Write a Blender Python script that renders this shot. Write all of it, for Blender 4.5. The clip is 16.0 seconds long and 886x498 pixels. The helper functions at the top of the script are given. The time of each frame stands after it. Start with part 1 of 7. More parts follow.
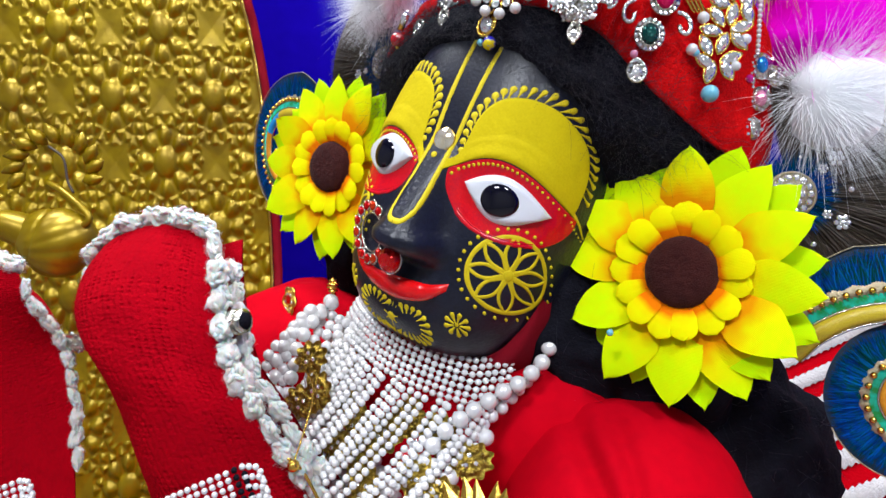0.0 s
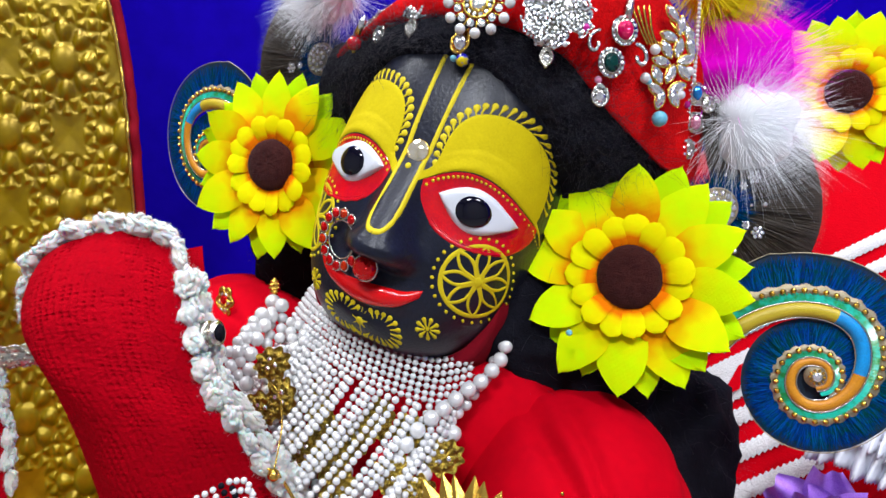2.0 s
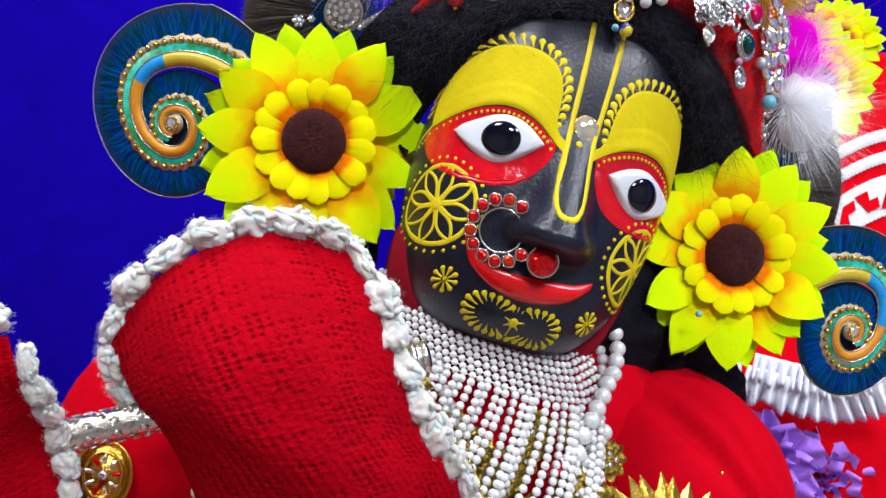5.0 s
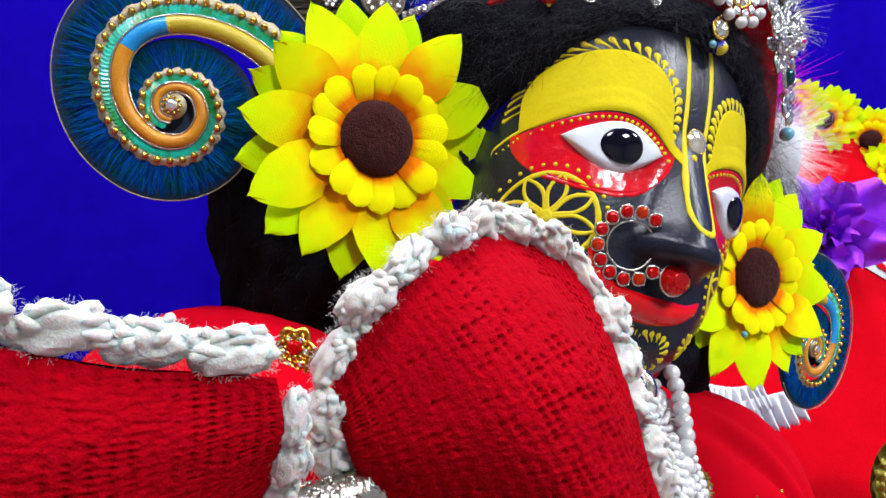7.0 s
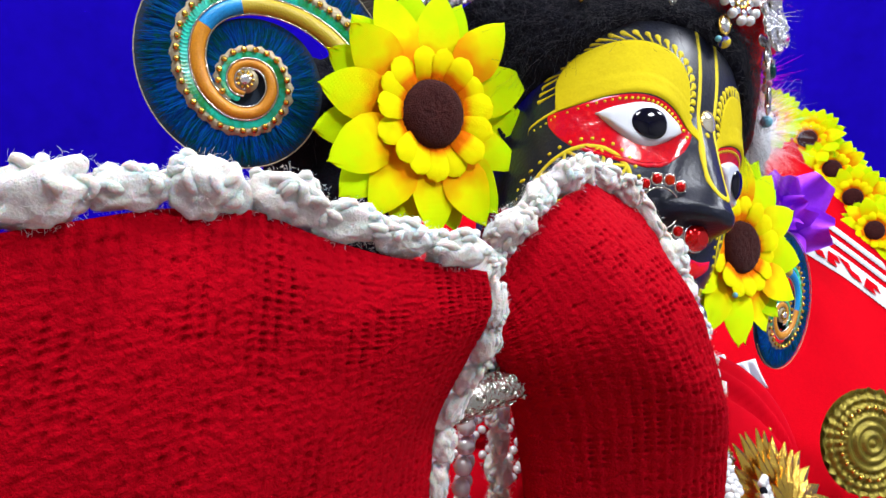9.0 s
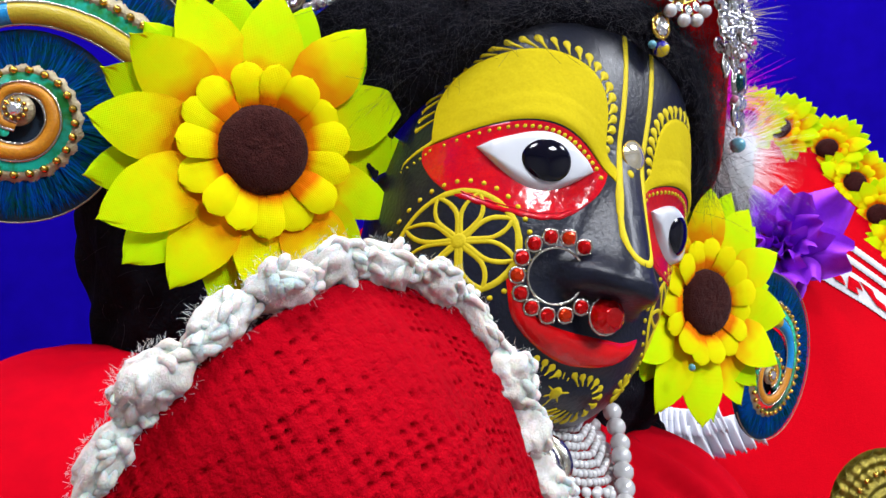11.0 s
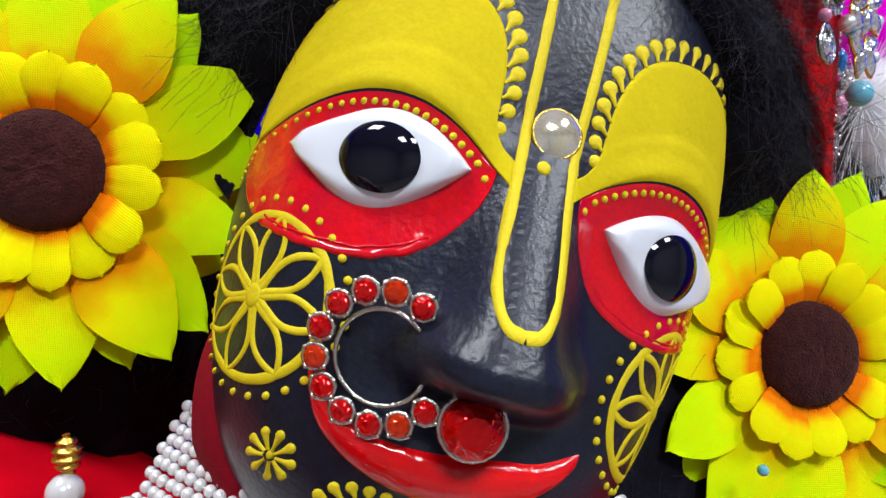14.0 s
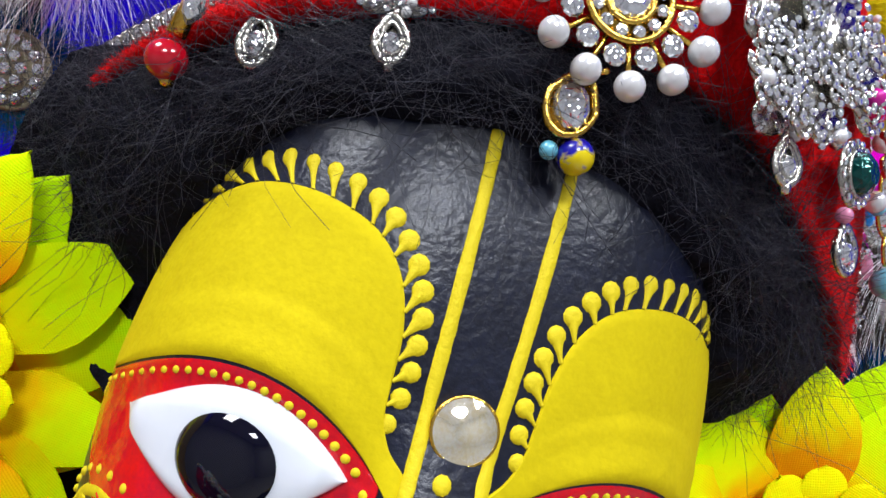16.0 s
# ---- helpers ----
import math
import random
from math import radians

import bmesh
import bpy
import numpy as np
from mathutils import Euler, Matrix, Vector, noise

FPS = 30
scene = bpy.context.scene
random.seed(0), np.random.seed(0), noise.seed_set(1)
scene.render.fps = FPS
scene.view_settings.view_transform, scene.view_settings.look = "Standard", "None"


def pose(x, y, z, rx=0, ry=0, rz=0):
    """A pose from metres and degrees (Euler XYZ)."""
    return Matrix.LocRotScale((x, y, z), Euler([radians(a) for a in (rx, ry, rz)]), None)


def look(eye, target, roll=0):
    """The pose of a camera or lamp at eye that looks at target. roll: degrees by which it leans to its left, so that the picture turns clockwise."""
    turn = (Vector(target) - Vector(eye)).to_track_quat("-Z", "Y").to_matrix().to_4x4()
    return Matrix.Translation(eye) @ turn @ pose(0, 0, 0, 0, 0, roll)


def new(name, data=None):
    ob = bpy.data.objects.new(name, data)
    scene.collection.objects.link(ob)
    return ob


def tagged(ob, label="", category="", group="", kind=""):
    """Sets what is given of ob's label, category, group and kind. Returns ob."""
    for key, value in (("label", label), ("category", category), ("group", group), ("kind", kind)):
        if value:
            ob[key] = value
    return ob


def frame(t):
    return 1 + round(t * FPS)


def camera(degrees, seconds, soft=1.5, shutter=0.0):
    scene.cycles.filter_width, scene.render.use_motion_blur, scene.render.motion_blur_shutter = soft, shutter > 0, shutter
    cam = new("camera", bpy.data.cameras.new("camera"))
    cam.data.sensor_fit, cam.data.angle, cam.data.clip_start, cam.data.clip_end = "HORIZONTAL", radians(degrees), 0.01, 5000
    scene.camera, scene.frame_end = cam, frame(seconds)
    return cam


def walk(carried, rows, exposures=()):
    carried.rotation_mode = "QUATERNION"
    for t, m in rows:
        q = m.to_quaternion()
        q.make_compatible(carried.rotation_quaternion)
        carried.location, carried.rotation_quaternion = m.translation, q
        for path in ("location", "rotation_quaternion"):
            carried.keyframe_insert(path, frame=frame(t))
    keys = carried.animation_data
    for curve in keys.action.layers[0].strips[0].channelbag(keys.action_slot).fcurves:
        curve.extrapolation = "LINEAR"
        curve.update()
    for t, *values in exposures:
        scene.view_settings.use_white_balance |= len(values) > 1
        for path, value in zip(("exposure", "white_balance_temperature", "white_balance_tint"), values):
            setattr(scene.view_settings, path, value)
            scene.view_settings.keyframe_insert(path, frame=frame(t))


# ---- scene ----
cam = camera(66.4, 16.0)
PATH = [
    (0, (-0.0020, 0.0071, 1.3588), (0.0220, 2.0030, 1.2328), -0.77),
    (0.5, (-0.0010, 0.0123, 1.3573), (-0.0140, 2.0078, 1.2233), -0.86),
    (1, (-0.0070, 0.0059, 1.3607), (0.0800, 1.9997, 1.2303), -0.26),
    (1.5, (-0.0250, 0.0002, 1.3671), (0.2510, 1.9743, 1.2035), 0.36),
    (2, (-0.0450, 0.0037, 1.3725), (0.4120, 1.9393, 1.1617), 0.19),
    (2.5, (-0.0690, 0.0224, 1.3765), (0.5602, 1.9081, 1.1573), 1.26),
    (3, (-0.0920, 0.0485, 1.3762), (0.6941, 1.8734, 1.1487), 0.48),
    (3.5, (-0.1130, 0.0656, 1.3760), (0.8512, 1.8003, 1.1289), 0.02),
    (4, (-0.1370, 0.0736, 1.3768), (0.9368, 1.7424, 1.1280), -1.02),
    (4.5, (-0.1510, 0.0795, 1.3785), (0.9852, 1.7036, 1.1117), -0.42),
    (5, (-0.1700, 0.0992, 1.3725), (1.0718, 1.6436, 1.1025), 0.45),
    (5.2, (-0.1790, 0.1071, 1.3733), (1.0988, 1.6241, 1.1165), 0.65),
    (7.3, (-0.2251, 0.2045, 1.3557), (1.5063, 1.1967, 1.2222), 3.13),
    (7.5, (-0.2320, 0.2088, 1.3532), (1.5149, 1.1736, 1.2214), 3.19),
    (8, (-0.2507, 0.2133, 1.3481), (1.5325, 1.1118, 1.2345), 3.29),
    (8.2, (-0.2594, 0.2152, 1.3454), (1.5354, 1.0907, 1.2339), 3.32),
    (10.3, (-0.2206, 0.2089, 1.3556), (1.5440, 1.1412, 1.2255), 3.41),
    (10.5, (-0.2084, 0.2063, 1.3594), (1.5523, 1.1467, 1.2336), 3.48),
    (11, (-0.1824, 0.1950, 1.3652), (1.5605, 1.1685, 1.2436), 2.98),
    (11.5, (-0.1526, 0.1776, 1.3703), (1.5039, 1.2900, 1.2338), 3.05),
    (12, (-0.1286, 0.1606, 1.3714), (1.4081, 1.4329, 1.2309), 3.42),
    (12.5, (-0.1113, 0.1481, 1.3688), (1.2757, 1.5820, 1.2257), 2.64),
    (13, (-0.0997, 0.1497, 1.3684), (1.1897, 1.6718, 1.2248), 0.29),
    (13.5, (-0.0927, 0.1634, 1.3705), (1.1843, 1.6934, 1.2020), 0.09),
    (14, (-0.0818, 0.1756, 1.3738), (1.2643, 1.6438, 1.1942), -0.46),
    (14.5, (-0.0720, 0.1838, 1.3859), (1.2974, 1.6301, 1.2055), 0.77),
    (15, (-0.0597, 0.1817, 1.3950), (1.2548, 1.6747, 1.1883), 1.59),
    (15.5, (-0.0530, 0.1828, 1.4033), (1.2291, 1.7019, 1.1832), 1.04),
    (16, (-0.0489, 0.1860, 1.4114), (1.2421, 1.6963, 1.1829), 1.23),
]
walk(cam, [(t, look(eye, target, roll)) for t, eye, target, roll in PATH], [(0, -0.07), (2, -0.10), (5.2, -0.08), (7.3, 0.0), (8.2, 0.08), (10.3, -0.04), (11, -0.14), (13, -0.20), (15, -0.18), (16, -0.10)])

# ---- room light ----
world = bpy.data.worlds.new("room_air")
world.use_nodes = True
world.node_tree.nodes["Background"].inputs[0].default_value = (0.9, 0.95, 1.0, 1)
world.node_tree.nodes["Background"].inputs[1].default_value = 0.08
scene.world = world

V3 = Vector


# ---- building helpers ----
def rgb(r, g, b):
    return (r, g, b, 1.0)


class Shape:
    """Collects vertices and faces of one mesh."""

    def __init__(self):
        self.v, self.f, self.m, self.uv = [], [], [], {}

    def add(self, verts, faces, mat=0):
        n = len(self.v)
        self.v.extend([tuple(p) for p in verts])
        self.f.extend([tuple(i + n for i in f) for f in faces])
        self.m.extend([mat] * len(faces))
        return n

    def grid(self, fn, nu, nv, loop_u=False, loop_v=False, mat=0, flip=False):
        """Vertices fn(u, v) with u, v in 0..1; nu, nv cells."""
        cu, cv = (nu if loop_u else nu + 1), (nv if loop_v else nv + 1)
        verts = [fn(i / nu, j / nv) for i in range(cu) for j in range(cv)]
        faces = []
        n = len(self.v)
        for i in range(nu):
            for j in range(nv):
                a, b = i * cv + j, ((i + 1) % cu) * cv + j
                c, d = ((i + 1) % cu) * cv + (j + 1) % cv, i * cv + (j + 1) % cv
                faces.append((a, d, c, b) if flip else (a, b, c, d))
                us = ((i / nu, j / nv), ((i + 1) / nu, j / nv), ((i + 1) / nu, (j + 1) / nv), (i / nu, (j + 1) / nv))
                self.uv[len(self.f) + len(faces) - 1] = (us[0], us[3], us[2], us[1]) if flip else us
        self.add(verts, faces, mat)
        return n

    def tube(self, path, radius, sides=8, mat=0, closed=False, cap=True):
        """A round tube along a list of points; radius is a number or a function of 0..1."""
        path = [V3(p) for p in path]
        n = len(path)
        rings, verts = [], []
        up = V3((0.123, 0.345, 0.93)).normalized()
        for i, p in enumerate(path):
            a = path[i - 1] if (i or closed) else path[0]
            b = path[(i + 1) % n] if (i < n - 1 or closed) else path[-1]
            t = (b - a)
            t = t.normalized() if t.length > 1e-9 else V3((0, 0, 1))
            s = t.cross(up)
            if s.length < 1e-4:
                s = t.cross(V3((1, 0, 0)))
            s.normalize()
            up = s.cross(t).normalized()
            r = radius(i / max(1, n - 1)) if callable(radius) else radius
            for k in range(sides):
                w = 2 * math.pi * k / sides
                verts.append(p + (s * math.cos(w) + up * math.sin(w)) * r)
        faces = []
        for i in range(n if closed else n - 1):
            for k in range(sides):
                a, b = i * sides + k, i * sides + (k + 1) % sides
                c, d = ((i + 1) % n) * sides + (k + 1) % sides, ((i + 1) % n) * sides + k
                faces.append((a, b, c, d))
        if cap and not closed:
            faces.append(tuple(range(sides - 1, -1, -1)))
            faces.append(tuple(range((n - 1) * sides, n * sides)))
        self.add(verts, faces, mat)

    def ball(self, c, r, mat=0, seg=10, rings=6, axes=None):
        """A ball, or an ellipsoid with the three half axes given as vectors."""
        c = V3(c)
        ax = axes or (V3((r, 0, 0)), V3((0, r, 0)), V3((0, 0, r)))
        verts = [c - ax[2]]
        for j in range(1, rings):
            w = math.pi * j / rings
            for i in range(seg):
                a = 2 * math.pi * i / seg
                verts.append(c + ax[0] * (math.sin(w) * math.cos(a)) + ax[1] * (math.sin(w) * math.sin(a)) - ax[2] * math.cos(w))
        verts.append(c + ax[2])
        faces = [(0, 1 + (i + 1) % seg, 1 + i) for i in range(seg)]
        for j in range(rings - 2):
            for i in range(seg):
                a, b = 1 + j * seg + i, 1 + j * seg + (i + 1) % seg
                faces.append((a, b, b + seg, a + seg))
        top = len(verts) - 1
        faces += [(top, top - seg + i, top - seg + (i + 1) % seg) for i in range(seg)]
        self.add(verts, faces, mat)

    def mesh(self, name, mats, smooth=True):
        me = bpy.data.meshes.new(name)
        me.from_pydata(self.v, [], self.f)
        for m in mats:
            me.materials.append(m)
        me.polygons.foreach_set("material_index", self.m)
        me.polygons.foreach_set("use_smooth", [smooth] * len(self.f))
        if self.uv:
            lay = me.uv_layers.new(name="cloth")
            for k, us in self.uv.items():
                p = me.polygons[k]
                for li, u in zip(p.loop_indices, us):
                    lay.data[li].uv = u
        me.update()
        return me


def thing(name, label, category, m=None, group="", kind="", shape=None, mats=(), smooth=True):
    """A top-level thing: an Empty, or a mesh if a shape is given."""
    ob = new(name, shape.mesh(name, mats, smooth) if shape else None)
    if m is not None:
        ob.matrix_basis = m
    return tagged(ob, label, category, group, kind)


def part(name, shape, mats, parent, label="", m=None, smooth=True, kind=""):
    """One mesh object under a thing or under a part."""
    data = shape.mesh(name, mats, smooth) if isinstance(shape, Shape) else shape
    ob = new(name, data)
    ob.parent = parent
    if m is not None:
        ob.matrix_basis = m
    return tagged(ob, label, "", "", kind)


def spline(pts, n, closed=False):
    """Points along a smooth curve through pts."""
    pts = [V3(p) for p in pts]
    k = len(pts)
    out = []
    total = k if closed else k - 1
    for i in range(n if closed else n + 1):
        s = total * i / n
        j = min(int(s), total - 1)
        t = s - j
        if closed:
            p0, p1, p2, p3 = pts[(j - 1) % k], pts[j % k], pts[(j + 1) % k], pts[(j + 2) % k]
        else:
            p1, p2 = pts[j], pts[j + 1]
            p0 = pts[j - 1] if j else p1 * 2 - p2
            p3 = pts[j + 2] if j + 2 < k else p2 * 2 - p1
        out.append(0.5 * ((2 * p1) + (p2 - p0) * t + (2 * p0 - 5 * p1 + 4 * p2 - p3) * t * t + (3 * p1 - p0 - 3 * p2 + p3) * t ** 3))
    return out


def along(pts, step):
    """Points at even steps along a polyline."""
    out, rest = [V3(pts[0])], step
    for a, b in zip(pts, pts[1:]):
        a, b = V3(a), V3(b)
        d = (b - a).length
        s = rest
        while s <= d:
            out.append(a.lerp(b, s / d))
            s += step
        rest = s - d
    return out


def facing(place, normal, up=(0, 0, 1)):
    """A pose at place whose z axis points along normal and whose y axis points as far up as it can."""
    z = V3(normal).normalized()
    if abs(V3(up).normalized().dot(z)) > 0.999:
        up = (0, 1, 0)
    x = V3(up).cross(z).normalized()
    y = z.cross(x)
    m = Matrix((x, y, z)).transposed().to_4x4()
    m.translation = V3(place)
    return m


# ---- materials ----
def material(name, color, rough=0.6, metal=0.0, second=None, scale=60.0, mix=0.5, bump=0.0, bump_scale=400.0, sheen=0.0,
             coat=0.0, spec=0.5, subsurface=0.0, fine=None, stretch=None):
    """A surface with colour that wanders at two scales and a fine relief."""
    m = bpy.data.materials.new(name)
    m.use_nodes = True
    t = m.node_tree
    b = t.nodes["Principled BSDF"]
    b.inputs["Roughness"].default_value = rough
    b.inputs["Metallic"].default_value = metal
    b.inputs["Specular IOR Level"].default_value = spec
    b.inputs["Sheen Weight"].default_value = sheen
    b.inputs["Coat Weight"].default_value = coat
    b.inputs["Coat Roughness"].default_value = 0.08
    b.inputs["Subsurface Weight"].default_value = subsurface
    b.inputs["Subsurface Scale"].default_value = 0.002
    where = t.nodes.new("ShaderNodeTexCoord")
    src = where.outputs["Object"]
    if stretch:
        mp = t.nodes.new("ShaderNodeMapping")
        mp.inputs["Scale"].default_value = stretch
        t.links.new(src, mp.inputs["Vector"])
        src = mp.outputs["Vector"]
    if second is None:
        second = tuple(c * 0.72 for c in color)
    big, small = t.nodes.new("ShaderNodeTexNoise"), t.nodes.new("ShaderNodeTexNoise")
    big.inputs["Scale"].default_value, big.inputs["Detail"].default_value = scale, 3
    small.inputs["Scale"].default_value, small.inputs["Detail"].default_value = fine or scale * 9, 2
    add = t.nodes.new("ShaderNodeMath")
    add.operation = "ADD"
    half = t.nodes.new("ShaderNodeMapRange")
    half.inputs["From Min"].default_value, half.inputs["From Max"].default_value = 0.7, 1.3
    half.inputs["To Min"].default_value, half.inputs["To Max"].default_value = 0.5 - mix / 2, 0.5 + mix / 2
    mixer = t.nodes.new("ShaderNodeMix")
    mixer.data_type = "RGBA"
    mixer.inputs["A"].default_value, mixer.inputs["B"].default_value = rgb(*color), rgb(*second)
    for node in (big, small):
        t.links.new(src, node.inputs["Vector"])
    t.links.new(big.outputs["Fac"], add.inputs[0])
    t.links.new(small.outputs["Fac"], add.inputs[1])
    t.links.new(add.outputs[0], half.inputs["Value"])
    t.links.new(half.outputs[0], mixer.inputs["Factor"])
    t.links.new(mixer.outputs["Result"], b.inputs["Base Color"])
    if bump:
        grain = t.nodes.new("ShaderNodeTexNoise")
        grain.inputs["Scale"].default_value, grain.inputs["Detail"].default_value = bump_scale, 4
        relief = t.nodes.new("ShaderNodeBump")
        relief.inputs["Strength"].default_value, relief.inputs["Distance"].default_value = bump, 0.0006
        t.links.new(src, grain.inputs["Vector"])
        t.links.new(grain.outputs["Fac"], relief.inputs["Height"])
        t.links.new(relief.outputs["Normal"], b.inputs["Normal"])
    return m


def gem_material(name, color, rough=0.03, metal=0.55):
    m = bpy.data.materials.new(name)
    m.use_nodes = True
    b = m.node_tree.nodes["Principled BSDF"]
    b.inputs["Base Color"].default_value = rgb(*color)
    b.inputs["Roughness"].default_value = rough
    b.inputs["Metallic"].default_value = metal
    b.inputs["Coat Weight"].default_value = 0.25
    b.inputs["Coat Roughness"].default_value = 0.02
    t = m.node_tree
    where, cells, relief = t.nodes.new("ShaderNodeTexCoord"), t.nodes.new("ShaderNodeTexVoronoi"), t.nodes.new("ShaderNodeBump")
    cells.inputs["Scale"].default_value = 900.0
    relief.inputs["Strength"].default_value, relief.inputs["Distance"].default_value = 0.55, 0.0004
    t.links.new(where.outputs["Object"], cells.inputs["Vector"])
    t.links.new(cells.outputs["Distance"], relief.inputs["Height"])
    t.links.new(relief.outputs["Normal"], b.inputs["Normal"])
    return m


def petal_material(name, tip, mid, base, length, start=0.0, power=1.0):
    """Dyed cloth that runs from base to tip along the petal's own y axis."""
    m = material(name, mid, rough=0.8, scale=250, bump=0.12, bump_scale=1800, spec=0.06, subsurface=0.3)
    t = m.node_tree
    b = t.nodes["Principled BSDF"]
    old = b.inputs["Base Color"].links[0].from_socket
    where = t.nodes.new("ShaderNodeTexCoord")
    sep = t.nodes.new("ShaderNodeSeparateXYZ")
    t.links.new(where.outputs["Object"], sep.inputs[0])
    info = t.nodes.new("ShaderNodeObjectInfo")
    rnd = t.nodes.new("ShaderNodeMapRange")
    rnd.inputs["To Min"].default_value, rnd.inputs["To Max"].default_value = -0.19, 0.15
    t.links.new(info.outputs["Random"], rnd.inputs["Value"])
    blot = t.nodes.new("ShaderNodeTexNoise")
    blot.inputs["Scale"].default_value = 90
    t.links.new(where.outputs["Object"], blot.inputs["Vector"])
    reach = t.nodes.new("ShaderNodeMapRange")
    reach.inputs["From Min"].default_value, reach.inputs["From Max"].default_value = start, start + length
    t.links.new(sep.outputs["Y"], reach.inputs["Value"])
    add = t.nodes.new("ShaderNodeMath")
    add.operation = "MULTIPLY_ADD"
    add.inputs[1].default_value = 0.45
    t.links.new(blot.outputs["Fac"], add.inputs[0])
    shift = t.nodes.new("ShaderNodeMath")
    shift.operation = "ADD"
    t.links.new(reach.outputs[0], shift.inputs[0])
    t.links.new(rnd.outputs[0], shift.inputs[1])
    t.links.new(shift.outputs[0], add.inputs[2])
    ramp = t.nodes.new("ShaderNodeValToRGB")
    e = ramp.color_ramp.elements
    e[0].position, e[0].color = 0.50, rgb(*base)
    e[1].position, e[1].color = 0.95, rgb(*tip)
    k = e.new(0.70)
    k.color = rgb(*mid)
    t.links.new(add.outputs[0], ramp.inputs[0])
    mul = t.nodes.new("ShaderNodeMix")
    mul.data_type, mul.blend_type = "RGBA", "MIX"
    mul.inputs["Factor"].default_value = 0.15
    t.links.new(ramp.outputs[0], mul.inputs["A"])
    t.links.new(old, mul.inputs["B"])
    t.links.new(mul.outputs["Result"], b.inputs["Base Color"])
    # the cloth's weave, two sets of fine threads
    old = b.inputs["Normal"].links[0].from_socket
    both = t.nodes.new("ShaderNodeMath")
    both.operation = "ADD"
    for k, way in enumerate(("X", "Y")):
        thread = t.nodes.new("ShaderNodeTexWave")
        thread.bands_direction = way
        thread.inputs["Scale"].default_value, thread.inputs["Distortion"].default_value = 820.0, 1.2
        t.links.new(where.outputs["Object"], thread.inputs["Vector"])
        t.links.new(thread.outputs["Fac"], both.inputs[k])
    weave = t.nodes.new("ShaderNodeBump")
    weave.inputs["Strength"].default_value, weave.inputs["Distance"].default_value = 0.35, 0.00012
    t.links.new(both.outputs[0], weave.inputs["Height"])
    t.links.new(old, weave.inputs["Normal"])
    t.links.new(weave.outputs["Normal"], b.inputs["Normal"])
    return m


BLACK = material("black_lacquered_wood", (0.004, 0.0045, 0.009), rough=0.33, second=(0.011, 0.014, 0.030), scale=120, mix=0.7, bump=0.30, bump_scale=800, spec=0.34)
YELLOW = material("yellow_paste_paint", (0.60, 0.48, 0.004), rough=0.75, second=(0.50, 0.39, 0.003), scale=150, mix=0.7, bump=0.35, bump_scale=420, spec=0.10)
LINE = material("yellow_line_paint", (0.70, 0.56, 0.012), rough=0.6, second=(0.58, 0.45, 0.008), scale=400, bump=0.3, bump_scale=1200, spec=0.2)
RED = material("glossy_red_paint", (0.70, 0.003, 0.005), rough=0.12, second=(0.45, 0.004, 0.02), scale=160, mix=0.8, bump=0.7, bump_scale=260, coat=0.0, spec=0.45)
LIP = material("glossy_red_lip_paint", (0.80, 0.004, 0.004), rough=0.12, second=(0.62, 0.003, 0.008), scale=160, bump=0.9, bump_scale=260, spec=0.5)
WHITE_EYE = material("white_enamel", (0.70, 0.73, 0.77), rough=0.22, second=(0.66, 0.69, 0.75), scale=60, coat=0.3)
PUPIL = material("black_glass", (0.002, 0.002, 0.006), rough=0.05, second=(0.003, 0.003, 0.010), coat=0.0, spec=0.45)
HAIR = material("black_wool_hair", (0.0035, 0.0035, 0.006), rough=0.85, second=(0.012, 0.012, 0.018), scale=300, bump=1.0, bump_scale=900, spec=0.04)
STRAND = material("black_hair_strand", (0.010, 0.010, 0.016), rough=0.42, second=(0.030, 0.029, 0.042), scale=500, spec=0.2)
FELT = material("brown_felt", (0.060, 0.014, 0.012), rough=0.95, sheen=0.05, second=(0.026, 0.005, 0.005), scale=350, mix=0.9, bump=1.0, bump_scale=2200, spec=0.1)
PETAL = petal_material("yellow_petal_cloth", (0.66, 0.90, 0.0), (0.90, 0.78, 0.0), (0.92, 0.25, 0.0), 0.030)
PETAL_BACK = petal_material("lime_petal_cloth", (0.54, 0.84, 0.0), (0.74, 0.83, 0.0), (0.90, 0.48, 0.0), 0.028)
PETAL_IN = petal_material("amber_petal_cloth", (0.96, 0.84, 0.0), (0.96, 0.70, 0.0), (0.92, 0.12, 0.0), 0.0105, -0.0008)
CLOTH = material("red_velvet", (0.52, 0.0, 0.008), rough=0.85, second=(0.40, 0.0, 0.007), scale=25, mix=0.6, bump=0.15, bump_scale=1800, spec=0.04)
SCARF = material("dark_red_cotton", (0.25, 0.004, 0.014), rough=0.85, second=(0.17, 0.003, 0.010), scale=60, bump=0.3, bump_scale=2200, spec=0.1)
FUZZ = material("red_plush", (0.72, 0.003, 0.004), rough=0.95, second=(0.38, 0.002, 0.004), scale=140, mix=0.9, bump=1.0, bump_scale=1300, spec=0.1)
KNIT = material("red_knitted_wool", (0.37, 0.0, 0.006), rough=0.95, second=(0.26, 0.0, 0.005), scale=60, mix=0.6, bump=0.8, bump_scale=1500, spec=0.04, fine=800)
YARN = material("white_wool_yarn", (0.64, 0.64, 0.63), rough=0.95, second=(0.55, 0.53, 0.48), scale=120, mix=0.9, bump=0.4, bump_scale=2800, spec=0.03, subsurface=0.45, fine=1500)
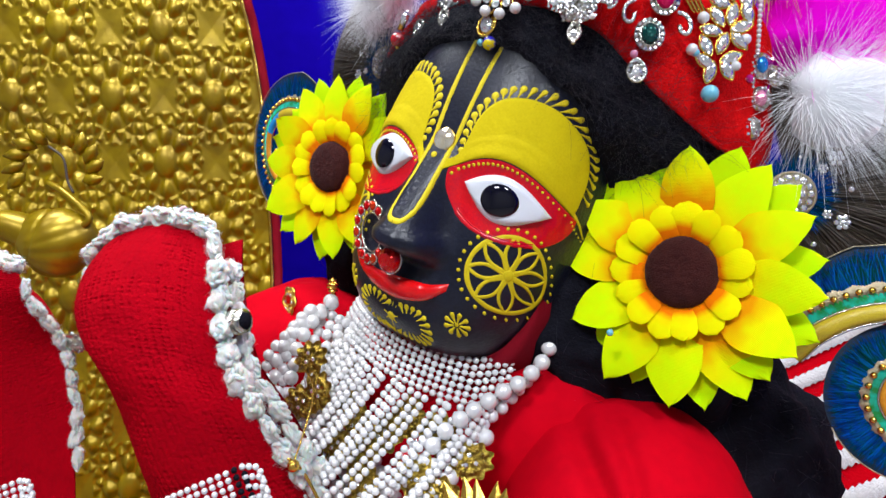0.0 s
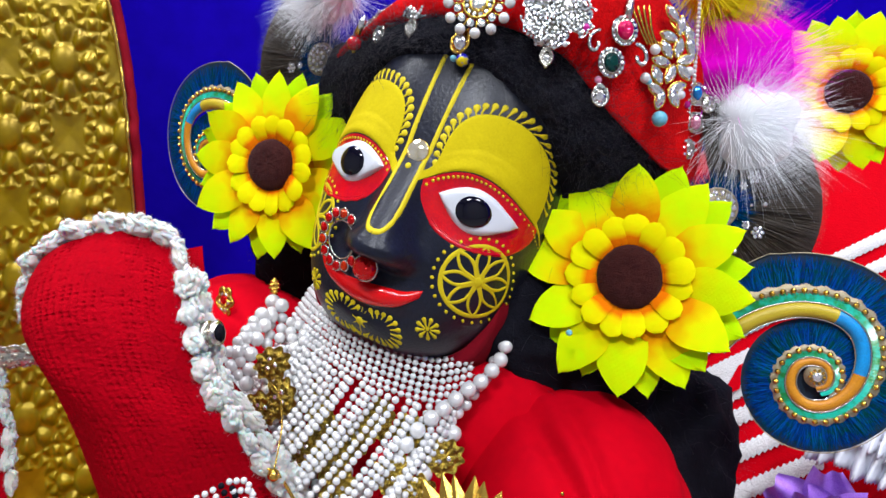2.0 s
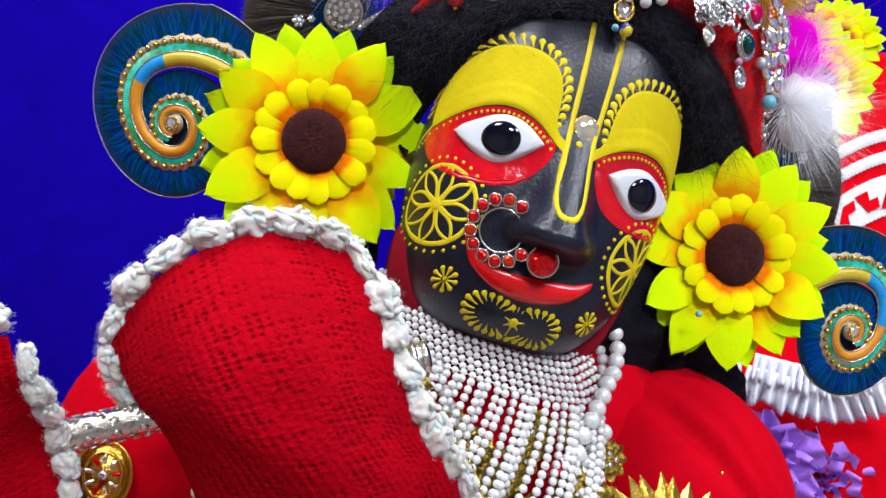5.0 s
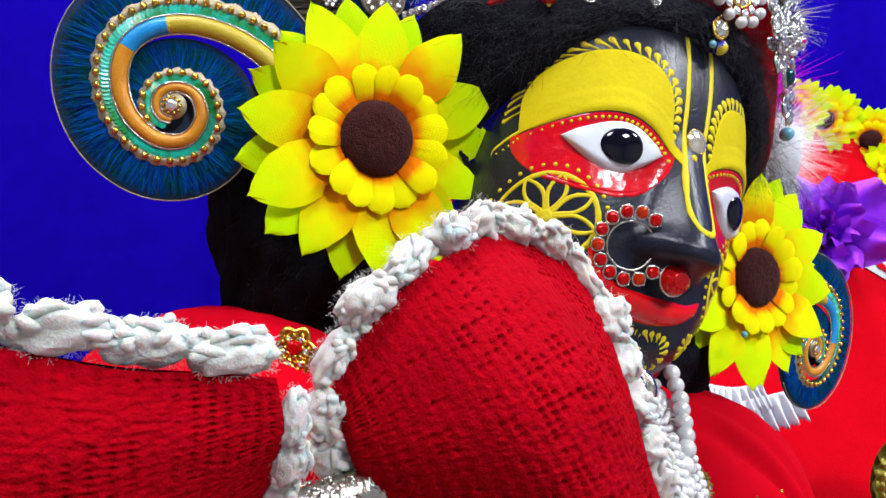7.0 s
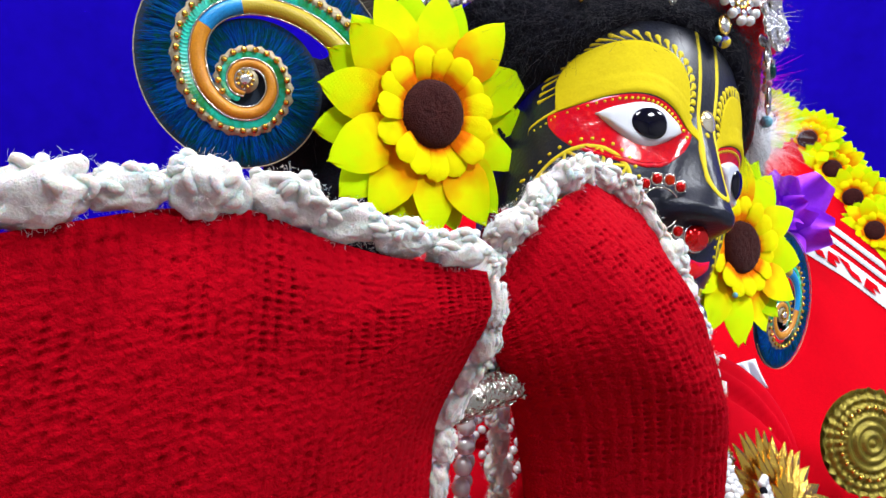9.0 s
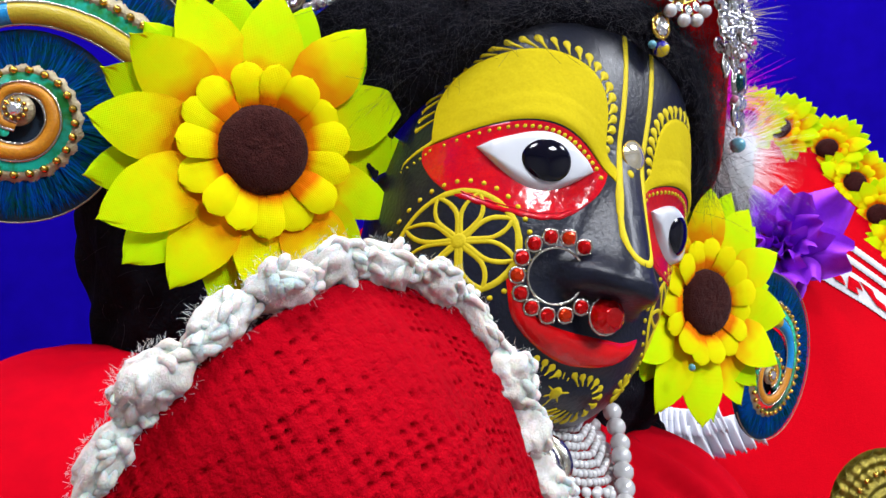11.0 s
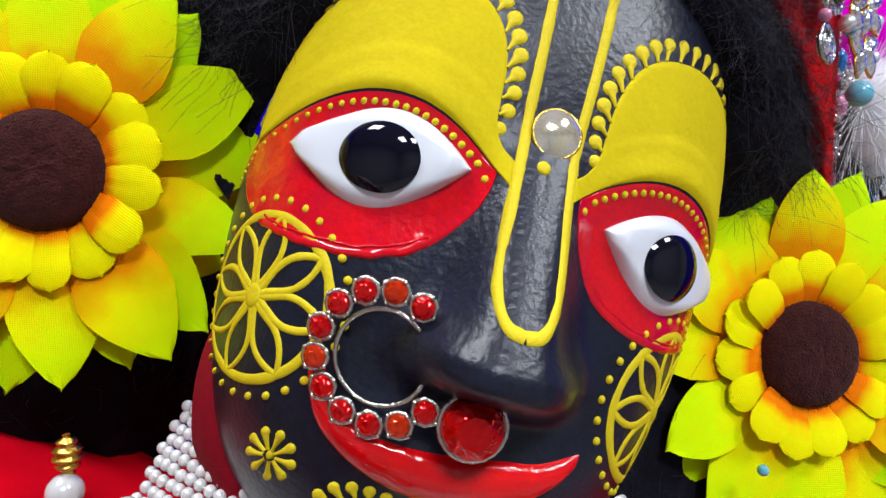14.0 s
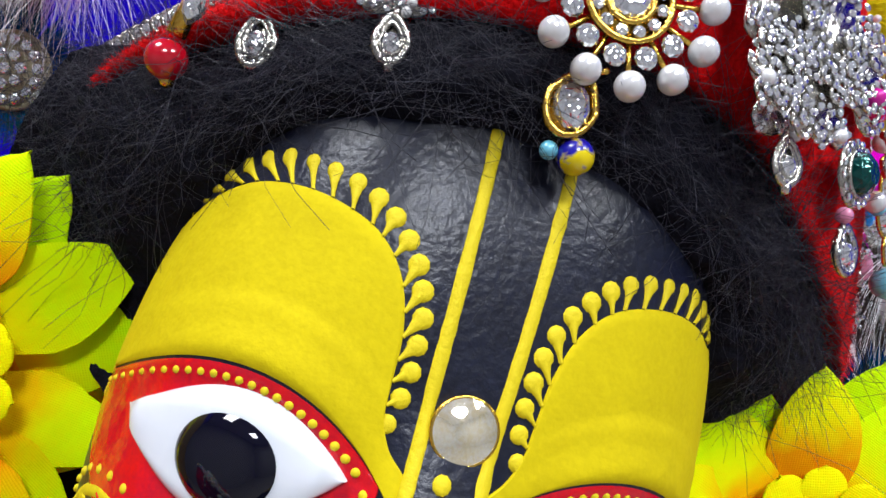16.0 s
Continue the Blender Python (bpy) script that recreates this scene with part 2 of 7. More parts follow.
BLUE = material("royal_blue_curtain", (0.008, 0.001, 0.34), rough=0.9, second=(0.005, 0.0005, 0.22), scale=3, mix=0.6, bump=0.2, bump_scale=900, spec=0.02)
FOIL = material("embossed_gold_foil", (0.345, 0.238, 0.0), rough=0.34, metal=0.45, second=(0.20, 0.125, 0.0), scale=5, mix=1.0, bump=0.15, bump_scale=300)
GOLD = material("gold_metal", (0.80, 0.52, 0.10), rough=0.25, metal=1.0, second=(0.65, 0.40, 0.06), scale=300, bump=0.3, bump_scale=1500)
SILVER = material("silver_metal", (0.74, 0.72, 0.66), rough=0.25, metal=1.0, second=(0.42, 0.39, 0.32), scale=400, bump=0.4, bump_scale=1400)
PEARL = material("pearl", (0.72, 0.72, 0.71), rough=0.18, metal=0.20, second=(0.62, 0.62, 0.63), scale=300, coat=0.8, spec=0.6)
OLDGOLD = material("old_gold_filigree", (0.50, 0.36, 0.06), rough=0.32, metal=1.0, second=(0.16, 0.10, 0.015), scale=600, mix=1.6, bump=0.9, bump_scale=1300)
WALLPAINT = material("pale_wall_paint", (0.34, 0.34, 0.34), rough=0.9, second=(0.29, 0.29, 0.29), scale=3)
CEILPAINT = material("white_ceiling_paint", (0.55, 0.55, 0.55), rough=0.9, second=(0.50, 0.50, 0.50), scale=3)
FLOORSTONE = material("pale_marble", (0.30, 0.29, 0.28), rough=0.35, second=(0.24, 0.23, 0.22), scale=4)
ALTARCLOTH = material("red_altar_cloth", (0.45, 0.01, 0.02), rough=0.85, second=(0.35, 0.006, 0.015), scale=20)


# ---- the room ----
def slab(name, lo, hi, mat, label, category, kind="structure"):
    lo, hi = V3(lo), V3(hi)
    s = Shape()
    s.add([(x, y, z) for x in (lo.x, hi.x) for y in (lo.y, hi.y) for z in (lo.z, hi.z)],
          [(0, 1, 3, 2), (4, 6, 7, 5), (0, 4, 5, 1), (2, 3, 7, 6), (0, 2, 6, 4), (1, 5, 7, 3)])
    return thing(name, label, category, kind=kind, shape=s, mats=[mat], smooth=False)


slab("floor", (-2.6, -3.0, -0.1), (2.6, 1.9, 0.0), FLOORSTONE, "grey polished stone temple floor", "floor")
slab("wall_north", (-2.6, 1.9, 0.0), (2.6, 2.0, 3.0), WALLPAINT, "pale painted wall behind the altar", "wall")
slab("wall_south", (-2.6, -3.1, 0.0), (2.6, -3.0, 3.0), WALLPAINT, "pale painted wall facing the altar", "wall")
slab("wall_west", (-2.7, -3.1, 0.0), (-2.6, 2.0, 3.0), WALLPAINT, "pale painted side wall", "wall")
slab("wall_east", (2.6, -3.1, 0.0), (2.7, 2.0, 3.0), WALLPAINT, "pale painted side wall", "wall")
slab("ceiling", (-2.7, -3.1, 3.0), (2.7, 2.0, 3.1), CEILPAINT, "grey painted ceiling", "ceiling")

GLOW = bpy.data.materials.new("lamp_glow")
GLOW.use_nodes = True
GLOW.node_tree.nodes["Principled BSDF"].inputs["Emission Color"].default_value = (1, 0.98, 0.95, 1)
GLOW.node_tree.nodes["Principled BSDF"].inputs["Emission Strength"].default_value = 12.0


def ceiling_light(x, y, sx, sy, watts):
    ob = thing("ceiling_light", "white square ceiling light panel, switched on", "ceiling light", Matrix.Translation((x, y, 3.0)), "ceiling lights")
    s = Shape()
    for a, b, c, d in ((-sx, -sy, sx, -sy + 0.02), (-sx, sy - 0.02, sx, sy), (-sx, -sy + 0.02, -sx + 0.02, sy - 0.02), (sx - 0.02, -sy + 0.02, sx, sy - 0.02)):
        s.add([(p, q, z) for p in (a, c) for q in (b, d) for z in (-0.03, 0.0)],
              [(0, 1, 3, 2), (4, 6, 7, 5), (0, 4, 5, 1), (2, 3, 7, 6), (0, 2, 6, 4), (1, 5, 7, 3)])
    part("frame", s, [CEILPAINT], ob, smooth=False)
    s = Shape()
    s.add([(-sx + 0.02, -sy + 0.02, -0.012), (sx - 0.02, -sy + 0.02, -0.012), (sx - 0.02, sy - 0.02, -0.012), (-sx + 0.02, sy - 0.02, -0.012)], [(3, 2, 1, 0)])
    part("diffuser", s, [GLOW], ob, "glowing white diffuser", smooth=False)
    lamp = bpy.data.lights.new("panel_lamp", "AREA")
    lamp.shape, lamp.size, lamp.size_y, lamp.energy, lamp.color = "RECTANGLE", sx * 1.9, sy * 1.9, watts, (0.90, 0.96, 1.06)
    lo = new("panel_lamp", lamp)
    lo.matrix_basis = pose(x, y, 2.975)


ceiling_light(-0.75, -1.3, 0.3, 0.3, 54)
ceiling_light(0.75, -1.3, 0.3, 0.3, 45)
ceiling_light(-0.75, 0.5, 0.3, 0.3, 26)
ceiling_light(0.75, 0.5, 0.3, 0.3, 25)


# blue curtain hung round the altar: behind it and down its right-hand side, in soft folds
def curtain():
    s = Shape()
    path = spline([(-1.9, 1.45, 0), (-0.6, 1.42, 0), (0.5, 1.40, 0), (1.15, 1.30, 0), (1.42, 0.9, 0), (1.45, 0.2, 0), (1.45, -0.9, 0)], 400)

    def fn(u, v):
        k = u * 400
        i = min(int(k), 399)
        p = path[i].lerp(path[i + 1], k - i)
        t = (path[i + 1] - path[i]).normalized()
        n = V3((t.y, -t.x, 0))
        fold = 0.006 * math.sin(u * 190 + 1.5 * math.sin(u * 31)) + 0.008 * math.sin(u * 71 + v)
        return p + n * fold * (0.5 + 0.5 * (1 - v)) + V3((0, 0, 0.05 + 2.75 * v))

    s.grid(fn, 500, 12)
    ob = thing("curtain", "royal blue cloth curtain hung behind the altar", "curtain", shape=s, mats=[BLUE])
    md = ob.modifiers.new("thickness", "SOLIDIFY")
    md.thickness = 0.002
    return ob


curtain()


# altar table that carries the statue
def altar():
    s = Shape()
    prof = [(0.50, 0.0), (0.50, 0.80), (0.485, 0.83), (0.0, 0.832)]

    def fn(u, v):
        k = v * 3
        i = min(int(k), 2)
        r = prof[i][0] + (prof[i + 1][0] - prof[i][0]) * (k - i)
        z = prof[i][1] + (prof[i + 1][1] - prof[i][1]) * (k - i)
        a = 2 * math.pi * u
        q = max(abs(math.cos(a)), abs(math.sin(a)))
        w = 1 + 0.012 * math.sin(a * 40) * (1 - v)
        return V3((r * 1.35 * math.cos(a) / q * w, 0.45 + r * 0.8 * math.sin(a) / q * w, z))

    s.grid(fn, 240, 24, loop_u=True)
    return thing("altar_table", "altar table draped with plain red cloth", "altar", shape=s, mats=[ALTARCLOTH])


altar()


# ---- the statue's head ----
HX, HY = V3((0.78637659, -0.53086925, -0.31589504)), V3((0.52481052, 0.84386036, -0.11168522))
HZ = V3((0.32586156, -0.0779584, 0.94219782))
HEAD = Matrix((HX, HY, HZ)).transposed().to_4x4()
HEAD.translation = V3((0.00184555, 0.24066850, 1.38182579))
MM = 0.001
MID = -0.3


def on_head(x, y, z):
    """World place of a point in the head's own frame, in millimetres: x across, y into the head, z up."""
    return HEAD @ V3((x * MM, y * MM, z * MM))


def bell(a, b, c):
    return math.exp(-((a - b) / c) ** 2)


def clamp(a, lo=0.0, hi=1.0):
    return max(lo, min(hi, a))


POWER = 3.0


def half_width(z):
    t = clamp((-18 - z) / 60, 0, 1.2)
    return 47.3 - 10 * t ** 1.5 - 3.2 * clamp((z + 10) / 40, 0, 2) ** 2


def mid_line(z):
    return -0.1 + 0.018 * z


def level(z):
    return (abs(z + 20) / 61.5) ** 4.26 if z < -20 else (abs(z + 20) / 88.5) ** 2.34


def brow_line(a):
    return -0.9 - 0.026 * (a - 24) ** 2


def face_depth(x, z):
    """How far the face lies behind the head's front plane."""
    v = clamp((abs(x - mid_line(z)) / half_width(z)) ** POWER + level(z), 0, 0.9995)
    y = 0.4 + 46 * (1 - math.sqrt(1 - v)) - 2.3 * bell(x, 0, 16) * bell(z, -66, 10)
    xc = x - MID
    a = abs(xc)
    # nose: a ridge that widens to a blunt tip, with wings
    t = clamp(-(z - 2) / 38)
    foot = clamp((z + 44.5) / 6)
    foot = foot * foot * (3 - 2 * foot)
    h = 16.3 * t ** 1.25 * foot
    y -= h * math.exp(-(a / (6.2 + 3.6 * t)) ** 3.2)
    y -= 5.0 * foot * bell(a, 10.5, 4.0) * bell(z, -36.5, 5.0)
    # eye hollows under the brow, and one soft fold above the lid
    if 5 < a < 46:
        d = z - brow_line(a)
        y += 2.2 * bell(a, 24, 14) * bell(z, -14, 9)
        fade = bell(a, 26, 15)
        ledge, foot_in = clamp((8.4 - d) / 1.6), clamp((d + 4) / 7)
        y -= fade * (1.1 * bell(d, 1.0, 3.2) + 0.55 * ledge * ledge * (3 - 2 * ledge) * foot_in * foot_in * (3 - 2 * foot_in))
    # mouth: lips proud of a shallow fold
    y -= 2.0 * bell(z, -53 + 0.012 * xc * xc, 4.5) * bell(xc, -2, 17)
    y += 1.4 * bell(z, -60.5 + 0.008 * xc * xc, 2.6) * bell(xc, 0, 14)
    return y


def skin(x, z, off=0.0):
    """A point on the face, off millimetres proud of it."""
    lim = half_width(z) * (1 - clamp(level(z), 0, 0.95)) ** (1 / POWER) * 0.99
    x = max(mid_line(z) - lim, min(mid_line(z) + lim, x))
    e = 0.25
    dx = (face_depth(x + e, z) - face_depth(x - e, z)) / (2 * e)
    dz = (face_depth(x, z + e) - face_depth(x, z - e)) / (2 * e)
    n = V3((dx, -1, dz)).normalized()
    return (V3((x, face_depth(x, z), z)) + n * off), n


def build_statue():
    s = Shape()
    BK, YL, LN, RD, LP, WH, PU = range(7)

    # head: rings of constant height, front half shaped as the face, back half round
    n_ring, n_round = 210, 260

    def shell(u, v):
        z = -81.4 + 146.0 * v
        lv = clamp(level(z), 0, 0.9994)
        ext = half_width(z) * (1 - lv) ** (1 / POWER)
        w = 2 * math.pi * u
        x = mid_line(z) + ext * math.sin(w) * 0.9995
        if math.cos(w) >= 0:
            y = face_depth(x, z)
        else:
            vv = clamp((abs(x - mid_line(z)) / half_width(z)) ** POWER + lv, 0, 0.9995)
            y = 46.4 + 42 * math.sqrt(1 - vv)
        return V3((x, y, z)) * MM

    s.grid(shell, n_round, n_ring, loop_u=True, mat=BK)

    def stroke(pts, width, mat=LN, height=0.20, off=0.1):
        """A raised painted line; pts are (x, z), width a number or a function of 0..1."""
        n = len(pts)
        verts = []
        for i, (x, z) in enumerate(pts):
            a, b = pts[max(0, i - 1)], pts[min(n - 1, i + 1)]
            d = V3((b[0] - a[0], b[1] - a[1], 0))
            d = d.normalized() if d.length > 1e-6 else V3((1, 0, 0))
            px, pz = -d.y, d.x
            w = (width(i / max(1, n - 1)) if callable(width) else width) / 2 * (1 + 0.22 * noise.noise(V3((x * 0.5, z * 0.5, 3.0))))
            # a line on the side of the head is laid out along the skin
            for k, hh in ((-1.0, -0.15), (-0.72, 0.75), (0.0, 1.0), (0.72, 0.75), (1.0, -0.15)):
                p, nn = skin(x, z)
                squash = 1 / math.hypot(1, nn.x / max(0.2, abs(nn.y)))
                q, _ = skin(x + px * w * k * squash, z + pz * w * k, off + height * hh)
                verts.append(q * MM)
        faces = []
        for i in range(n - 1):
            for k in range(4):
                a = i * 5 + k
                faces.append((a, a + 1, a + 6, a + 5))
        s.add(verts, faces, mat)

    def dot(x, z, r, mat=LN, height=0.5, rz=None):
        rz = rz or r
        p, nn = skin(x, z)
        squash = 1 / math.hypot(1, nn.x / max(0.2, abs(nn.y)))
        verts = [skin(x, z, height)[0] * MM]
        for ring, hh in ((0.55, 0.85), (0.88, 0.5), (1.0, -0.1)):
            for k in range(10):
                w = 2 * math.pi * k / 10
                verts.append(skin(x + r * ring * math.cos(w) * squash, z + rz * ring * math.sin(w), height * hh)[0] * MM)
        faces = [(0, 1 + k, 1 + (k + 1) % 10) for k in range(10)]
        for j in range(2):
            for k in range(10):
                a, b = 1 + j * 10 + k, 1 + j * 10 + (k + 1) % 10
                faces.append((a, a + 10, b + 10, b))
        s.add(verts, faces, mat)

    def drop(x0, z0, x1, z1, head, tail=0.45):
        """A painted drop: a thin tail that ends in a round head."""
        pts = [(x0 + (x1 - x0) * i / 7, z0 + (z1 - z0) * i / 7) for i in range(8)]
        stroke(pts, lambda t: tail + (head * 1.9 - tail) * t ** 1.9, LN, 0.32)
        dot(x1, z1, head, LN, 0.45)

    def smooth2(pts, n):
        return [(p.x, p.y) for p in spline([(a, b, 0) for a, b in pts], n)]

    def sheet(lower, upper, mat, off, nv=14, rim=0.35):
        """Paint laid between two curves of (x, z)."""
        n = len(lower) - 1

        def fn(u, v):
            i = round(u * n)
            (a, b), (c, d) = lower[i], upper[i]
            x, z = a + (c - a) * v, b + (d - b) * v
            edge = min(1.0, min(v, 1 - v) * nv / 1.0, min(u, 1 - u) * n / 1.0)
            return skin(x, z, off if edge > 0.5 else off - rim)[0] * MM

        s.grid(fn, n, nv, mat=mat)

    # outline of the yellow brow, the line of its drops' heads, and the red's lower edge, as (distance from the middle, height)
    crown = smooth2([(4.7, -6.4), (7.0, -4.4), (8.5, -1.2), (8.9, 3), (9.4, 8.5), (11.5, 14.4), (15.5, 18.6), (21.3, 20.7), (27, 21.1), (33, 19.8), (38.3, 16.2), (41.5, 12), (43.3, 7), (44.4, 0), (44.4, -9.6)], 90)
    heads = [V3(p) for p in along([V3((a, b, 0)) for a, b in smooth2([(8.0, -1.9), (7.2, 3), (7.3, 7), (8.0, 12), (10.2, 16.7), (14.6, 21.2), (20, 23.7), (27.5, 24.7), (33, 23.3), (37.2, 20.6), (40.6, 16.7), (42.8, 13), (44.2, 9), (45.1, 4.5), (45.6, 0), (45.8, -4), (45.7, -9)], 200)], 3.15)]
    red_edge = smooth2([(6.7, -9.2), (7.2, -12.5), (9, -17), (13.5, -22.8), (20, -26.3), (26, -27.4), (33, -27.3), (39, -25.8), (42.5, -22.5), (44.5, -18), (45.1, -13.2)], 60)
    for side in (-1, 1):
        X = lambda a: -0.8 + side * a
        dz = -1.1 * side
        flip = lambda pts: [(X(a), b) for a, b in pts]
        # red paint round the eye
        sheet(flip(red_edge), flip([(a, brow_line(a)) for a, b in red_edge]), RD, 0.22, 30)
        for inset, bead in ((0.9, 1.4), (1.9, 0.5)):
            stroke(flip([(a + 0.25 * noise.noise(V3((a * 0.6, inset, side))), b + inset + 0.5 * noise.noise(V3((a * 0.45, inset, 3 + side)))) for a, b in red_edge[len(red_edge) * 3 // 10:-len(red_edge) * 3 // 10]]), bead, RD, 0.30)
        # yellow brow
        foot = [(a, brow_line(a) + 0.1) for a in (4.7 + 39.7 * i / 90 for i in range(91))]
        sheet(flip(foot), flip(crown), YL, 0.45, 26)
        # a cord of paint from the brow's outer end down the temple
        stroke(flip(smooth2([(43.6, -9.4), (45.6, -13.5), (46.8, -18.2)], 12)), lambda t: 1.9 - 1.1 * t)
        for i in range(5):
            dot(X(44.6 + 0.5 * i), -14.4 - 1.15 * i, 0.5 - 0.04 * i, LN, 0.4)
        # fan of drops round the brow: each tail starts on the outline a little before its head
        for i, h in enumerate(heads):
            k = min(range(len(crown)), key=lambda q: (crown[q][0] - h.x) ** 2 + (crown[q][1] - h.y) ** 2)
            q = i / (len(heads) - 1)
            back = 2 if q < 0.28 else 0.6 if q < 0.55 else 1.6
            a0, z0 = crown[max(3, int(k - back + (1 if i == 0 else 0)))]
            size = (1.15 + 0.25 * math.sin(math.pi * min(1, q * 2.2))) if q < 0.5 else max(0.8, 1.35 - 0.9 * (q - 0.5))
            drop(X(a0), z0, X(h.x + 0.25 * noise.noise(V3((i * 1.7, side, 0)))), h.y, size * (1 + 0.12 * noise.noise(V3((i * 2.3, side, 5)))), 0.5)
        X = lambda a: 0.5 + side * a
        flip = lambda pts: [(X(a), b) for a, b in pts]
        # row of dots inside the red
        for i in range(24):
            a = 8.0 + 36.2 * i / 23
            dot(-0.8 + side * a, brow_line(a) - 1.8 - (0.8 if i < 1 else 0), 0.68 - 0.008 * i, LN, 0.6)
        # white enamel eye with a black glass pupil
        lo, up = [], []
        for i in range(41):
            t = i / 40
            a = 11.4 + 27.4 * t
            base = -10.4 - 2.4 * t + dz
            q = math.sin(math.pi * t)
            up.append((X(a), base + 7.2 * q ** 0.92))
            lo.append((X(a), base - 8.7 * q ** 0.95))

        def eye(u, v):
            i = round(u * 40)
            (a, b), (c, d) = lo[i], up[i]
            x, z = a + (c - a) * v, b + (d - b) * v
            w = 4 * v * (1 - v)
            return skin(x, z, 0.1 + 2.0 * min(1, w * 2.2) ** 0.5 * min(1, math.sin(math.pi * u) * 3) + 0.7 * w)[0] * MM

        s.grid(eye, 40, 20, mat=WH)
        px, pz = X(24.1), -12.6 + dz
        rr = 5.85

        def iris(u, v):
            w = 2 * math.pi * u
            x, z = px + rr * v * math.cos(w) * 0.98, pz + rr * v * math.sin(w)
            return skin(x, z, 2.25 + 2.5 * math.sqrt(max(0, 1 - (v * 0.97) ** 2)))[0] * MM

        s.grid(iris, 36, 12, loop_u=True, mat=PU)
        # rosette on the cheek
        X = lambda a: -1.4 + side * a
        cx, cz, rx, rz = 35.3, -37.0, 9.7, 13.4

        def disc(r, w):
            k = 1 - 0.20 * r * math.cos(w)
            return (X(cx + rx * r * math.cos(w) * k), cz + rz * r * math.sin(w))

        stroke([disc(1.0, 2 * math.pi * i / 72) for i in range(73)], 1.75)
        for k in range(8):
            w0 = 2 * math.pi * (k + 0.12) / 8
            for sgn in (-1, 1):
                stroke([disc(i / 12, w0 + sgn * 0.34 * math.sin(math.pi * (i / 12) ** 0.8) ** 1.0) for i in range(1, 13)], lambda t: 1.45 - 0.30 * t)
        dot(*disc(0, 0), 2.4, LN, 0.55)
        for k in range(30):
            w = 2 * math.pi * k / 30
            if abs(w - math.pi * 1.95) > -1:
                dot(*disc(1.20, w), 0.72, LN, 0.55)
        # small flower on the jaw
        X = lambda a: -2.0 + side * a
        for k in range(9):
            w = 2 * math.pi * k / 9
            fx, fz = X(24.9), -59.6
            drop(fx + 0.9 * math.cos(w), fz + 0.9 * math.sin(w), fx + 3.4 * math.cos(w), fz + 3.8 * math.sin(w), 0.92, 0.6)
        dot(X(24.9), -59.6, 0.8)
        # tall line of the forehead mark
        X = lambda a: -0.5 + side * a
        stroke(flip(smooth2([(5.5, 38.5), (5.2, 29), (4.8, 15), (4.5, 5), (4.2, -3), (4.3, -12), (4.6, -22), (4.1, -27), (2.5, -30.2), (0.0, -31.0)], 70)), 1.75, LN, 0.32)
    # single marks on the middle line
    dot(-1.1, -6.1, 1.15)
    # two-lobed flower on the chin: drops along its outline, with thin tails that lean to the middle of their lobe
    rim = along([V3((a, b, 0)) for a, b in smooth2([(-3.6, -61.4), (-8.0, -60.0), (-14.1, -59.8), (-18.2, -62.2), (-18.0, -67.5), (-12.5, -71.5), (-5.0, -72.3), (3.0, -72.4), (10.8, -72.3), (14.1, -68.7), (13.3, -63.3), (9.5, -60.3), (3.5, -60.4), (-0.6, -61.0)], 160)], 2.68)
    for k, h in enumerate(rim):
        cxx, cz = (-9.6, -65.8) if h.x < -1.8 else (6.2, -66.0)
        q = 0.42 + 0.16 * noise.noise(V3((k * 1.9, 0, 4)))
        drop(h.x + (cxx - h.x) * q, h.y + (cz - h.y) * q, h.x, h.y, 1.02 + 0.14 * noise.noise(V3((k * 2.7, 1, 0))), 0.25)
    dot(-1.8, -66.2, 1.7)
    for w, ln in ((1.2, 5), (1.57, 5.6), (1.95, 5), (4.71, 5.2), (0.3, 3.5), (2.8, 3.5), (5.6, 3), (3.7, 3)):
        stroke([(-1.8 + 0.6 * math.cos(w), -66.2 + 0.6 * math.sin(w)), (-1.8 + ln * math.cos(w), -66.2 + ln * math.sin(w))], lambda t: 0.75 - 0.45 * t)
    # lips
    lo = smooth2([(-26, -43.5), (-22.8, -50.6), (-18.5, -54.6), (-11, -57.8), (-3, -58.9), (5, -57.6), (12, -54.8), (18.0, -49.2)], 48)
    up = smooth2([(-24.0, -42.0), (-20.2, -48.0), (-15, -50.6), (-8, -51), (-1, -50.4), (6, -49.5), (12, -48.7), (18.4, -46)], 48)

    def lip(u, v):
        i = round(u * 48)
        (a, b), (c, d) = lo[i], up[i]
        w = 4 * v * (1 - v)
        return skin(a + (c - a) * v, b + (d - b) * v, -0.1 + 1.5 * w ** 0.7 * min(1, math.sin(math.pi * u) * 4 + 0.25))[0] * MM

    s.grid(lip, 48, 14, mat=LP)
    me_mats = [BLACK, YELLOW, LINE, RED, LIP, WHITE_EYE, PUPIL]
    return thing("statue", "black wooden idol head with enamel eyes and yellow face paint", "statue", HEAD, shape=s, mats=me_mats)


build_statue()


